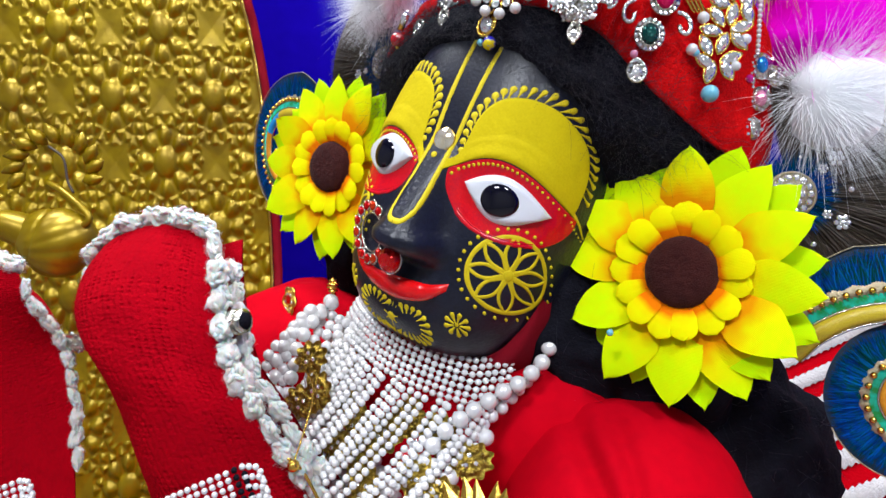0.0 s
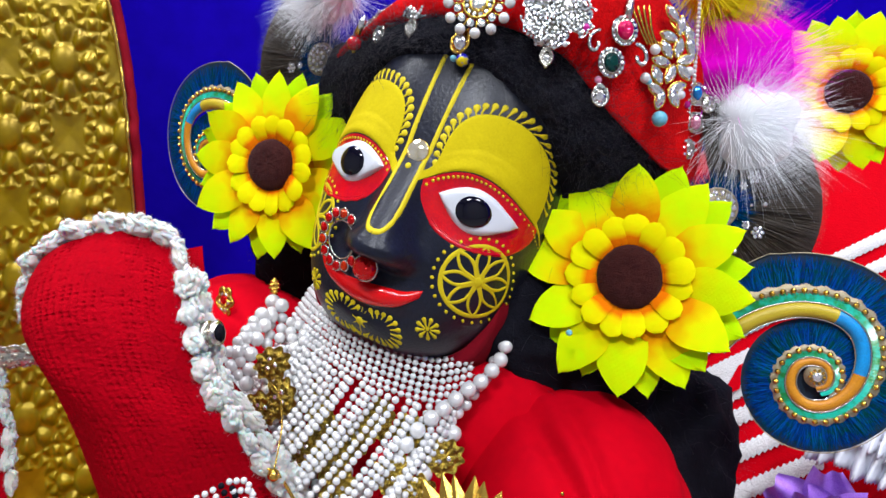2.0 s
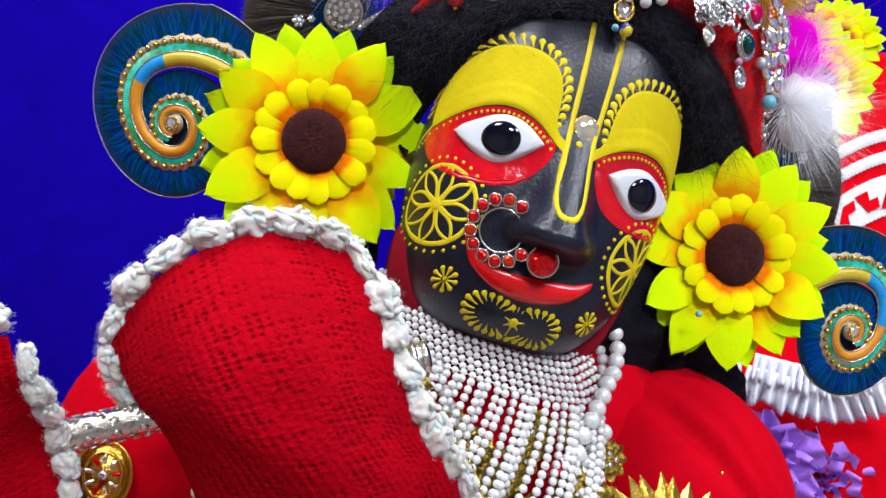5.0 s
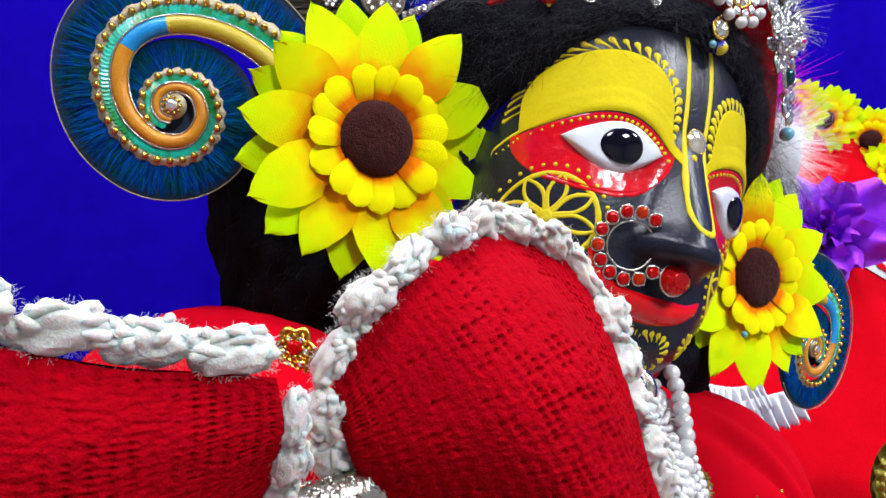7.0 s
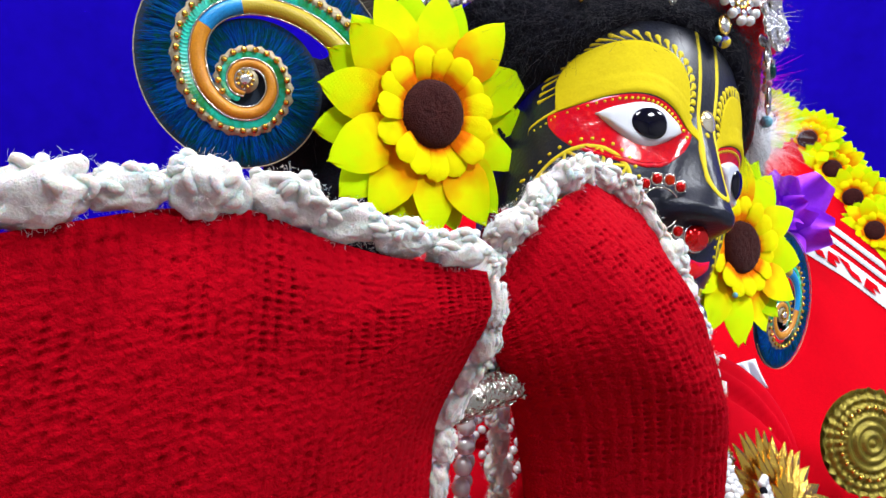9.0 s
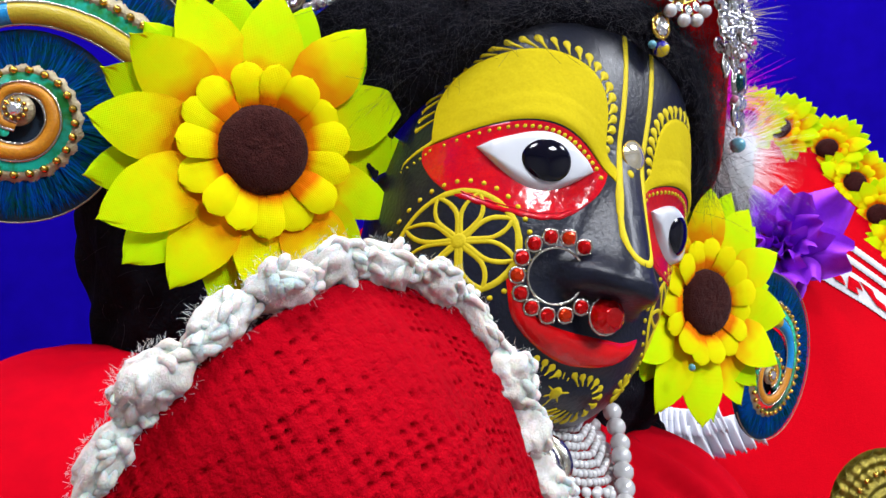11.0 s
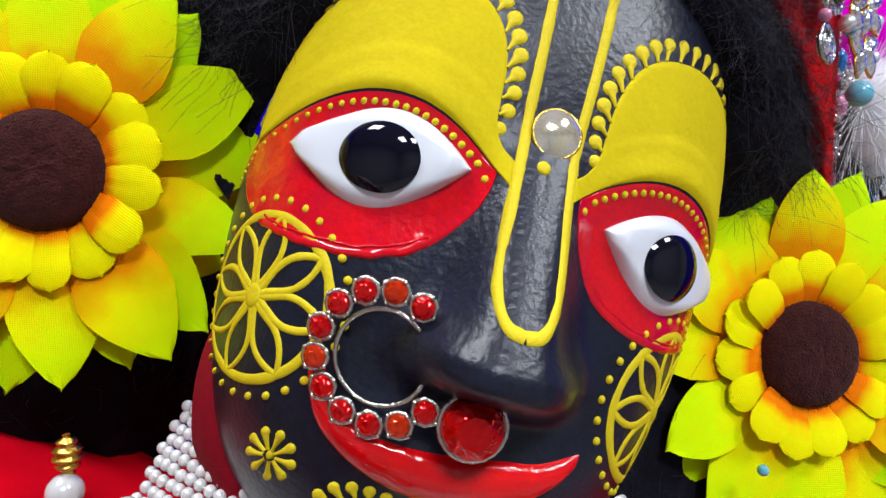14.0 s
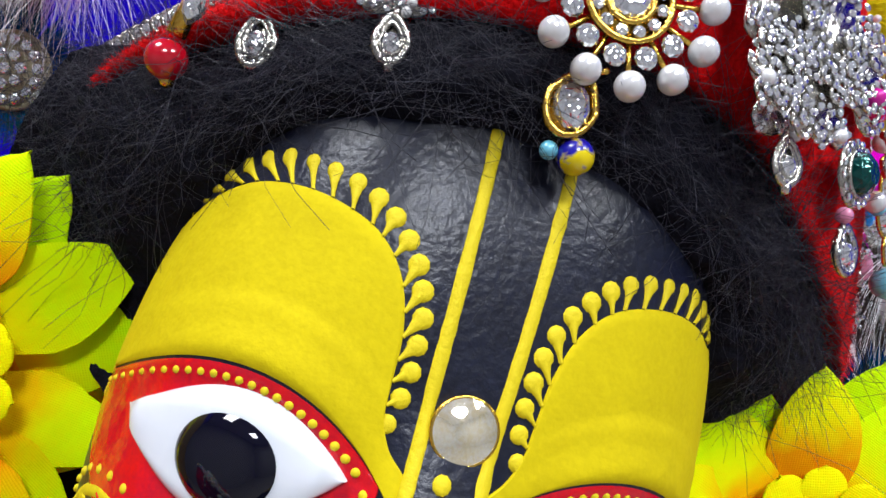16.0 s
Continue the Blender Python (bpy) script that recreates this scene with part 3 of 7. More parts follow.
# ---- sunflowers of dyed cloth ----
def petal_mesh(name, mats, length, width, lift, cup, tip, wave=0.0, seed=0, crease=0.07):
    """A petal along +y, with a crease down its middle, a cupped blade and a softly frayed edge."""
    rng = random.Random(seed)
    s = Shape()
    ph = rng.random() * 6
    nl, nw = 16, 10

    def fn(u, v):
        t = v
        if tip < 1:
            rise = clamp(t / 0.50)
            rise = rise * rise * (3 - 2 * rise)
            prof = 0.42 + 0.58 * rise if t < 0.50 else max(0.0, 1 - ((t - 0.50) / 0.50) ** 1.8) ** 0.80
        else:
            prof = 0.62 + 0.38 * math.sin(math.pi / 2 * clamp(t / 0.62)) if t < 0.62 else max(0.0, 1 - ((t - 0.62) / 0.38) ** 2.2) ** 0.5
        k = (u - 0.5) * 2
        fray = 0.035 * noise.noise(V3((t * 19, k, seed * 3.7))) + 0.03 * math.sin(t * 11 + ph)
        x = k * width / 2 * prof * (1 + fray * abs(k) ** 3)
        y = t * length * (1 + 0.025 * noise.noise(V3((k * 4, seed, 2.0))) * (t > 0.8)) - 0.02 * length * abs(k) * t
        # a blade that arches across its width and along its length, with faint ribs
        z = lift * math.sin(t * 1.9) * length - cup * length * t * t - crease * abs(x) * abs(k) + wave * length * math.sin(t * 5 + ph + k)
        z -= 0.00022 * math.exp(-(k / 0.10) ** 2) * (1 - t) + 0.00008 * math.cos(k * 14 + ph) * (1 - t)
        return V3((x, y, z))

    s.grid(fn, nw, nl)
    # underside, so that the cloth has a thickness
    s.grid(lambda u, v: fn(u, v) - V3((0, 0, 0.00025)), nw, nl, flip=True)
    return s.mesh(name, mats)


PETALS_OUT = [petal_mesh("petal", [PETAL], 0.0293 * (0.97 + 0.02 * k), 0.0154 + 0.0004 * (k % 3), 0.09 - 0.02 * (k % 3), 0.02 + 0.035 * k, 0.5, 0.012, k, 0.03 + 0.04 * (k % 2)) for k in range(5)]
PETALS_BACK = [petal_mesh("petal", [PETAL_BACK], 0.0302, 0.0150, 0.05, 0.04, 0.5, 0.010, 10 + k, 0.04) for k in range(4)]
PETALS_IN = [petal_mesh("petal", [PETAL_IN], 0.0114, 0.0074 + 0.0003 * k, 0.14, 0.14, 1.5, 0.01, 20 + k, 0.11) for k in range(4)]


def felt_disc(radius, height, seed):
    rng = random.Random(seed)
    s = Shape()

    def fn(u, v):
        w = 2 * math.pi * u
        r = radius * v
        z = height * (1 - v ** 4) ** 0.5
        k = 0.0004 * noise.noise(V3((r * math.cos(w), r * math.sin(w), seed)) * 900)
        return V3((r * math.cos(w), r * math.sin(w), z + k))

    s.grid(fn, 60, 16, loop_u=True, flip=True)
    for i in range(900):
        w, v = rng.random() * 6.283, math.sqrt(rng.random())
        p = V3((radius * v * math.cos(w), radius * v * math.sin(w), height * (1 - v ** 4) ** 0.5))
        d = V3((rng.uniform(-1, 1), rng.uniform(-1, 1), rng.uniform(0.1, 0.7))).normalized()
        if v > 0.9:
            d = V3((math.cos(w), math.sin(w), 0.3)).normalized()
        q = p + d * rng.uniform(0.0004, 0.0010)
        e = d.orthogonal().normalized() * 0.00005
        s.add([p - e, p + e, q], [(0, 1, 2)])
    return s


EVEN = [30 * i for i in range(12)]


def sunflower(place, normal, size, seed, label, spin=0.0, group="", front=EVEN, back=None, folded=()):
    """A cloth sunflower; front and back are the turns of its outer petals in degrees, clockwise from the top."""
    rng = random.Random(seed)
    ob = thing("sunflower", label, "artificial flower", facing(place, normal) @ Matrix.Rotation(spin, 4, "Z") @ Matrix.Scale(size, 4), group)
    part("disc", felt_disc(0.0106, 0.0040, seed), [FELT], ob, "dark brown felt disc")

    def ring(meshes, turns, r0, z0, tilt, jit):
        for i, turn in enumerate(turns):
            a = -radians(turn) + rng.uniform(-jit, jit)
            k = rng.uniform(0.95, 1.05)
            lean = tilt + rng.uniform(-5, 5) - (38 if turn in folded else 0)
            m = Matrix.Rotation(a, 4, "Z") @ Matrix.Translation((0, r0, z0 + 0.0007 * (i % 2) + rng.uniform(-0.0004, 0.0004))) @ Matrix.Rotation(radians(lean), 4, "X") @ Matrix.Rotation(radians(rng.uniform(-9, 9)), 4, "Y") @ Matrix.Diagonal((k * rng.uniform(0.94, 1.10), k, k, 1))
            part("petal", rng.choice(meshes), [], ob, m=m)

    ring(PETALS_BACK, back or [t + 15 for t in front], 0.0085, -0.0050, 3, 0.05)
    ring(PETALS_OUT, front, 0.0088, -0.0030, 9, 0.02)
    ring(PETALS_IN, [24 * i + 6 for i in range(15)], 0.0092, -0.0002, 14, 0.05)
    # moulded stem cup behind the petals
    s = Shape()
    s.grid(lambda u, v: V3(((0.006 + 0.005 * v) * math.cos(6.2832 * u), (0.006 + 0.005 * v) * math.sin(6.2832 * u), -0.010 + 0.007 * v)), 16, 3, loop_u=True)
    part("calyx", s, [PETAL_BACK], ob)
    return ob


SUN_L, SUN_R = V3((-0.0498, 0.3245, 1.3778)), V3((0.0800, 0.2308, 1.3358))
N_L, N_R = V3((-0.54, -0.84, 0.06)), V3((-0.54, -0.83, 0.12))
sunflower(SUN_L, N_L, 1.13, 3, "bright yellow cloth sunflower, brown felt centre, beside the idol's ear", 0.0, "ear sunflowers",
          [3, 36, 66, 97, 125, 148, 176, 212, 242, 276, 307, 333], [16, 45, 84, 112, 138, 164, 194, 228, 259, 292, 318, 346], (97, 125))
sunflower(SUN_R, N_R, 1.15, 5, "bright yellow cloth sunflower, brown felt centre, pinned over the hair", 0.0, "ear sunflowers",
          [2, 36, 64, 98, 124, 151, 184, 213, 244, 281, 305, 329], [23, 52, 82, 114, 138, 168, 201, 228, 263, 292, 314, 344])


# ---- clothing ----
def blob(fn_r, center, axes, nu=60, nv=40):
    """A closed rounded form round center; fn_r(direction) scales its half axes."""
    s = Shape()

    def fn(u, v):
        a, b = 2 * math.pi * u, math.pi * (v - 0.5)
        d = V3((math.cos(a) * math.cos(b), math.sin(a) * math.cos(b), math.sin(b)))
        k = fn_r(d)
        return V3(center) + V3((d.x * axes[0], d.y * axes[1], d.z * axes[2])) * k

    s.grid(fn, nu, nv, loop_u=True)
    return s


def cloth_wobble(amp, scale, seed=0.0):
    return lambda d: 1 + amp * noise.noise(d * scale + V3((seed, seed * 2, 0))) + amp * 0.4 * noise.noise(d * scale * 2.7 + V3((seed, 0, 9)))


PUFF, PUFF_AXES = V3((0.0660, 0.2500, 1.2215)), V3((0.0500, 0.0540, 0.0670))


def red_dress():
    ob = thing("dress", "red velvet dress of the idol, gathered at the shoulders", "dress")
    # skirt and trunk: rings from the altar up to the neck
    rings = [(0.833, 0.30, 0.24, 0.0, 0.46), (0.90, 0.29, 0.23, 0, 0.45), (1.02, 0.20, 0.16, 0, 0.40), (1.12, 0.14, 0.12, 0, 0.37),
             (1.19, 0.11, 0.10, 0.0, 0.345), (1.235, 0.10, 0.085, 0.0, 0.335), (1.262, 0.085, 0.072, 0.0, 0.33), (1.285, 0.056, 0.054, 0.004, 0.325), (1.300, 0.034, 0.042, 0.008, 0.325), (1.314, 0.022, 0.030, 0.012, 0.328)]
    s = Shape()

    def fn(u, v):
        k = v * (len(rings) - 1)
        i = min(int(k), len(rings) - 2)
        t = k - i
        r = [rings[i][j] + (rings[i + 1][j] - rings[i][j]) * t for j in range(5)]
        a = 2 * math.pi * u
        pleat = 1 + 0.025 * math.sin(a * 26) * (1 - v) ** 1.5
        return V3((r[3] + r[1] * math.cos(a) * pleat, r[4] + r[2] * math.sin(a) * pleat, r[0]))

    s.grid(fn, 160, 60, loop_u=True)
    part("gown", s, [CLOTH], ob)
    def boxy(d):
        return cloth_wobble(0.015, 1.9, 1.0)(d) / (abs(d.x) ** 2.15 + abs(d.y) ** 2.15 + abs(d.z) ** 2.15) ** (1 / 2.15)

    def pleated(d):
        a = math.atan2(d.z, d.x)
        fold = -0.10 * bell(a, 2.0, 0.09) - 0.05 * bell(a, 1.72, 0.08) - 0.04 * bell(a, 0.6, 0.12)
        return boxy(d) * (1 + fold * clamp(-d.y * 1.6 + 0.3))

    part("shoulder_puff", blob(pleated, PUFF, PUFF_AXES, 160, 60), [CLOTH], ob)
    part("collar_fold", blob(cloth_wobble(0.05, 1.6, 6.0), (0.044, 0.276, 1.264), (0.040, 0.034, 0.038), 90, 50), [CLOTH], ob)
    part("shoulder_puff", blob(cloth_wobble(0.07, 1.8, 4.0), (-0.068, 0.368, 1.262), (0.062, 0.055, 0.060)), [CLOTH], ob)
    return ob


red_dress()


def on_line(c, t):
    k = clamp(t) * (len(c) - 1)
    i = min(int(k), len(c) - 2)
    return c[i].lerp(c[i + 1], k - i)


# dark red scarf that frames the jaw
def jaw_scarf():
    s = Shape()
    # the jaw's outline, from one cheek round the chin to the other
    zs = [-42 - 38.5 * math.sin(math.pi / 2 * i / 24) for i in range(25)]
    wide = lambda z: half_width(z) * (1 - clamp(level(z), 0, 0.9994)) ** (1 / POWER)
    rim = [V3((-wide(z), 0, z)) for z in zs] + [V3((wide(z), 0, z)) for z in reversed(zs)]
    rim = spline(rim, 120)

    cut = spline([(-2.5, 29, 0), (1.2, 30.5, 0), (3.8, 34, 0), (6.4, 42, 0), (8.5, 54, 0)], 20)

    def fn(u, v):
        i = min(119, int(u * 119.99))
        p = rim[i]
        t = (rim[i + 1] - rim[max(0, i - 1)]).normalized()
        n = V3((t.z, 0, -t.x))
        if n.dot(p - V3((0, 0, -20))) < 0:
            n = -n
        c = on_line(cut, v)
        c = V3((-2.5 + (c.x + 2.5) * clamp(min(u, 1 - u) / 0.22) ** 0.7, c.y, 0))
        fold = 0.5 * noise.noise(V3((u * 11, v * 2, 1))) + 0.45 * math.sin(v * 9 + 2 * math.sin(u * 7)) * v
        return (p + n * (c.x + fold) + V3((0, c.y, 0))) * MM

    s.grid(fn, 120, 24)
    s.grid(lambda u, v: fn(u, v) + V3((0, 0.0012, 0)), 60, 12, flip=True)
    return thing("scarf", "dark red cotton scarf wound under the idol's chin", "scarf", HEAD, shape=s, mats=[SCARF])


jaw_scarf()


# ---- knitted sleeves with crocheted edges ----
def knit_sleeve(label, top, bottom, left, right, out, bulge, back, cols, rows, seed):
    """A sleeve that lies flat over a raised hand: top, bottom, left and right are edge curves, out is the way its front faces."""
    n = 60
    T, B = spline(top, n), spline(bottom, n)
    L, R = spline(left, n), spline(right, n)

    def pick(c, t):
        k = clamp(t) * n
        i = min(int(k), n - 1)
        return c[i].lerp(c[i + 1], k - i)

    def sheet(u, v, depth):
        p = pick(B, u) * (1 - v) + pick(T, u) * v + pick(L, v) * (1 - u) + pick(R, v) * u
        p = p - (B[0] * (1 - u) * (1 - v) + B[-1] * u * (1 - v) + T[0] * (1 - u) * v + T[-1] * u * v)
        g = (math.sin(math.pi * clamp(u) ** 0.85) ** 0.75) * (1 - clamp(v) ** 5)
        return p + V3(out).normalized() * depth * g * (0.45 + 0.55 * clamp(v * 1.3))

    def stitch(u, v):
        wob = 0.012 * noise.noise(V3((u * 4, v * 4, seed)))
        a, b = (u + wob) * cols, (v + wob) * rows
        i, j = math.floor(a), math.floor(b)
        fu, fv = a - i - 0.5, b - j - 0.5
        slant = fv + 0.5 * abs(fu)
        ridge = math.cos(math.pi * fu) ** 0.8
        h = 0.6 * ridge * (0.9 + 0.1 * math.cos(2 * math.pi * slant))
        loose = 0.55 * noise.noise(V3((i * 0.45, j * 0.05, seed + 3))) + 0.8 * noise.noise(V3((i * 7.71 + 0.3, j * 5.37 + 0.4, seed))) + 0.5 * noise.noise(V3((i * 0.2, j * 0.12, seed + 8)))
        if loose > 0.02:
            h -= (2.6 if seed < 1.5 else 1.5) * min(1.0, (loose - 0.02) * 3.2) * math.exp(-((abs(fu) - 0.5) / 0.22) ** 2 - (fv / 0.30) ** 2)
        h += 0.5 * noise.noise(V3((u * cols * 1.3, v * rows * 1.3, seed)))
        return h

    ob = thing("knitted_sleeve", label, "sleeve", group="knitted sleeves")
    nf = V3(out).normalized()
    s = Shape()
    big = lambda u, v: 0.0012 * noise.noise(V3((u * 5, v * 6, seed))) + 0.0025 * noise.noise(V3((u * 2, v * 2, seed + 5)))
    s.grid(lambda u, v: sheet(u, v, bulge) + nf * (0.00055 * stitch(u, v) + big(u, v) * math.sin(math.pi * u)), cols * 5, rows * 5)
    part("front", s, [KNIT], ob)
    wool_fuzz(ob, lambda u, v: sheet(u, v, bulge) + nf * big(u, v) * math.sin(math.pi * u), 9000, seed)
    s = Shape()
    s.grid(lambda u, v: sheet(u, v, -back), 60, 60, flip=True)
    part("back", s, [KNIT], ob)
    return ob, T, L, R


def crochet_edge(parent, path, step, size, seed, n_out=None):
    """A scalloped edging: each shell is a plump lump of small yarn loops, no two alike."""
    rng = random.Random(seed)
    pts = along(path, step)
    for i in range(len(pts) - 1):
        s = Shape()
        a, b = pts[i], pts[i + 1]
        t = (b - a).normalized()
        o = V3(n_out if n_out else (0, -1, 0)).normalized()
        o = (o - t * o.dot(t)).normalized()
        w = t.cross(o)
        t = (t + o * rng.uniform(-0.25, 0.25) + w * rng.uniform(-0.15, 0.15)).normalized()
        sg = rng.uniform(0.8, 1.4) * size * 0.5
        c = (a + b) / 2 + o * rng.uniform(-0.1, 0.15) * sg
        ax = (t * step * rng.uniform(0.56, 0.66), o * sg, w * sg * 0.8)

        def skinpt(th, ph, k=1.0):
            d = (math.cos(ph) * math.cos(th), math.cos(ph) * math.sin(th), math.sin(ph))
            q = V3(d) + V3((i * 3.1, seed, 0))
            lump = k * (1 + 0.30 * noise.noise(q * 1.6) + 0.16 * noise.noise(q * 3.6) + 0.05 * noise.noise(q * 9.0))
            return c + (ax[0] * d[0] + ax[1] * d[1] + ax[2] * d[2]) * lump

        s.grid(lambda u, v: skinpt(2 * math.pi * u, math.pi * (v - 0.5), 0.88), 40, 22, loop_u=True)
        # thick soft loops of yarn that lie across the puff at uneven slants
        for r in range(11):
            th, ph, turn = rng.uniform(0.2, 2.9), rng.uniform(-0.9, 0.9), rng.choice((-0.9, 0.9)) + rng.uniform(-0.4, 0.4)
            reach = rng.uniform(0.7, 1.2)
            s.tube([skinpt(th + reach * math.cos(turn) * (j / 8 - 0.5), ph + 0.8 * reach * math.sin(turn) * (j / 8 - 0.5), 0.84 + 0.10 * math.sin(math.pi * j / 8)) for j in range(9)], lambda q: size * (0.03 + 0.07 * math.sin(math.pi * q)), 7)
        for k in range(420):
            p0 = skinpt(rng.random() * 6.28, rng.uniform(-1.3, 1.3), 0.98)
            d = (p0 - c).normalized()
            e = V3((rng.uniform(-1, 1), rng.uniform(-1, 1), rng.uniform(-1, 1))) * size
            s.tube([p0, p0 + d * 0.03 * size + e * 0.03, p0 + d * 0.05 * size + e * 0.08], 0.000022, 3, cap=False)
        part("crochet_shell", s, [YARN], parent, "plump white crochet shell")


def wool_fuzz(parent, surface, count, seed):
    """Short loose fibres that stand off the knitted cloth."""
    rng = random.Random(seed)
    s = Shape()
    n = V3((-0.45, -0.88, 0.0))
    for i in range(count):
        p = surface(rng.random(), rng.random())
        d = (n * 0.5 + V3((rng.uniform(-1, 1), rng.uniform(-1, 1), rng.uniform(-1, 1)))).normalized()
        q = p + d * rng.uniform(0.0006, 0.0018)
        e = d.orthogonal().normalized() * 0.00004
        s.add([p - e, p + e, q], [(0, 1, 2)])
    part("wool_fuzz", s, [KNIT], parent, kind="stuff")


TOP1 = [(-0.1345, 0.2655, 1.329), (-0.1285, 0.262, 1.341), (-0.120, 0.257, 1.3485), (-0.105, 0.2555, 1.3535), (-0.091, 0.254, 1.3525), (-0.080, 0.246, 1.3475)]
RIGHT1 = [(-0.042, 0.240, 1.200), (-0.043, 0.239, 1.252), (-0.054, 0.232, 1.274), (-0.0615, 0.2285, 1.290), (-0.071, 0.2305, 1.304), (-0.0755, 0.234, 1.320), (-0.0785, 0.240, 1.336), (-0.080, 0.246, 1.3475)]
LEFT1 = [(-0.100, 0.262, 1.200), (-0.112, 0.260, 1.262), (-0.122, 0.262, 1.300), (-0.1305, 0.264, 1.316), (-0.1345, 0.2655, 1.329)]
BOT1 = [(-0.100, 0.262, 1.200), (-0.070, 0.234, 1.200), (-0.042, 0.240, 1.200)]
sleeve_a, T1, L1, R1 = knit_sleeve("red knitted sleeve with white crochet edge over the raised hand", TOP1, BOT1, LEFT1, RIGHT1, (-0.42, -0.90, -0.05), 0.020, 0.016, 31, 80, 1.0)
crochet_edge(sleeve_a, [V3((-0.127, 0.270, 1.311)), V3((-0.1340, 0.268, 1.320))] + [p + V3((-0.0005, 0.002, 0.0022)) for p in T1] + [p + V3((0.0012, 0, 0)) for p in reversed(R1) if 1.338 < p.z < 1.346], 0.0104, 0.0080, 4, (-0.1, -0.7, 0.5))
crochet_edge(sleeve_a, [p + V3((0.0012, 0, 0)) for p in reversed(R1) if 1.252 < p.z < 1.342], 0.0096, 0.0082, 5, (0.6, -0.75, 0.0))
crochet_edge(sleeve_a, [p + V3((0.0045, 0.0075, 0)) for p in reversed(R1) if 1.255 < p.z < 1.342], 0.0090, 0.0062, 6, (0.7, 0.2, 0.0))
crochet_edge(sleeve_a, spline([(-0.116, 0.269, 1.304), (-0.107, 0.271, 1.285), (-0.100, 0.272, 1.255)], 20), 0.0090, 0.0062, 12, (-0.8, -0.3, 0.0))
# the far layer of the cuff shows beyond the crochet
lap = Shape()
LAP = [p + V3((0.0062, 0.0135, 0)) for p in reversed(R1)]
lap.grid(lambda u, v: on_line(LAP, u).lerp(on_line(LAP, u) + V3((-0.024, 0.010, -0.006)), v) + V3((0, -0.003 * math.sin(math.pi * v), 0)), 60, 8)
lap.grid(lambda u, v: on_line(LAP, u).lerp(on_line(LAP, u) + V3((-0.024, 0.010, -0.006)), v) + V3((0, 0.002 + 0.003 * math.sin(math.pi * v), 0)), 60, 8)
part("far_layer", lap, [KNIT], sleeve_a)

TOP2 = [(-0.218, 0.301, 1.338), (-0.2052, 0.2922, 1.3415), (-0.1958, 0.2857, 1.3438), (-0.187, 0.2795, 1.3443), (-0.1795, 0.2743, 1.3413), (-0.1707, 0.2680, 1.3385), (-0.162, 0.2620, 1.3372), (-0.1550, 0.2572, 1.3360)]
RIGHT2 = [(-0.146, 0.268, 1.200), (-0.145, 0.270, 1.270), (-0.1455, 0.2702, 1.290), (-0.1472, 0.2684, 1.3068), (-0.1510, 0.2615, 1.320), (-0.1540, 0.2565, 1.3290), (-0.1550, 0.2572, 1.3360)]
LEFT2 = [(-0.222, 0.302, 1.200), (-0.222, 0.303, 1.280), (-0.218, 0.301, 1.338)]
BOT2 = [(-0.222, 0.302, 1.200), (-0.190, 0.275, 1.200), (-0.146, 0.268, 1.200)]
sleeve_b, T2, L2, R2 = knit_sleeve("red knitted sleeve with white crochet edge over the flute's end", TOP2, BOT2, LEFT2, RIGHT2, (-0.62, -0.78, 0.0), 0.007, 0.030, 36, 76, 2.0)
crochet_edge(sleeve_b, [p + V3((0, 0.001, 0.0026)) for p in T2] + [p + V3((0.0014, 0, 0.001)) for p in reversed(R2) if 1.330 < p.z < 1.3355], 0.0098, 0.0078, 7, (-0.3, -0.4, 0.85))
crochet_edge(sleeve_b, [p + V3((0.0014, -0.0008, 0)) for p in reversed(R2) if 1.25 < p.z < 1.334], 0.0080, 0.0048, 8, (0.7, -0.3, 0.0))
crochet_edge(sleeve_b, [p for p in reversed(L2)], 0.0120, 0.0090, 9, (-0.8, 0.2, 0.0))


# ---- flute ----
def flute():
    a, b = V3((-0.0665, 0.2340, 1.3212)), V3((-0.136, 0.267, 1.309))
    d = (b - a).normalized()
    end = a + d * 0.150
    ob = thing("flute", "silver flute with embossed scrolls, held between the two sleeves", "flute")
    s = Shape()
    pts = [a + d * (0.150 * i / 60) for i in range(61)]
    s.tube(pts, 0.0037, 20)
    side = d.orthogonal().normalized()
    up = d.cross(side)
    for k in range(46):
        base = a + d * (0.012 + 0.003 * k)
        for j in range(7):
            w = j * 0.9 + k * 0.45
            c = base + (side * math.cos(w) + up * math.sin(w)) * 0.0036
            pl = [c + ((side * math.cos(w) + up * math.sin(w)) * 0.0004 + (d * math.cos(q) + (up * math.cos(w) - side * math.sin(w)) * math.sin(q)) * (0.0011 - 0.00013 * q)) for q in [x * 0.8 for x in range(7)]]
            s.tube(pl, 0.00028, 4)
    part("tube", s, [SILVER], ob)
    s = Shape()
    for q, r in ((0.0, 0.0042), (0.003, 0.0044), (0.008, 0.0041)):
        s.tube([a + d * q, a + d * (q + 0.0016)], r, 24)
    part("ferrule", s, [SILVER], ob)
    # the tube is solid: a black disc stands in for the hollow's shade
    s = Shape()
    s.tube([a - d * 0.0004, a - d * 0.0005], 0.0030, 20)
    part("bore_shade", s, [HAIR], ob, "dark open end")
    return ob


flute()


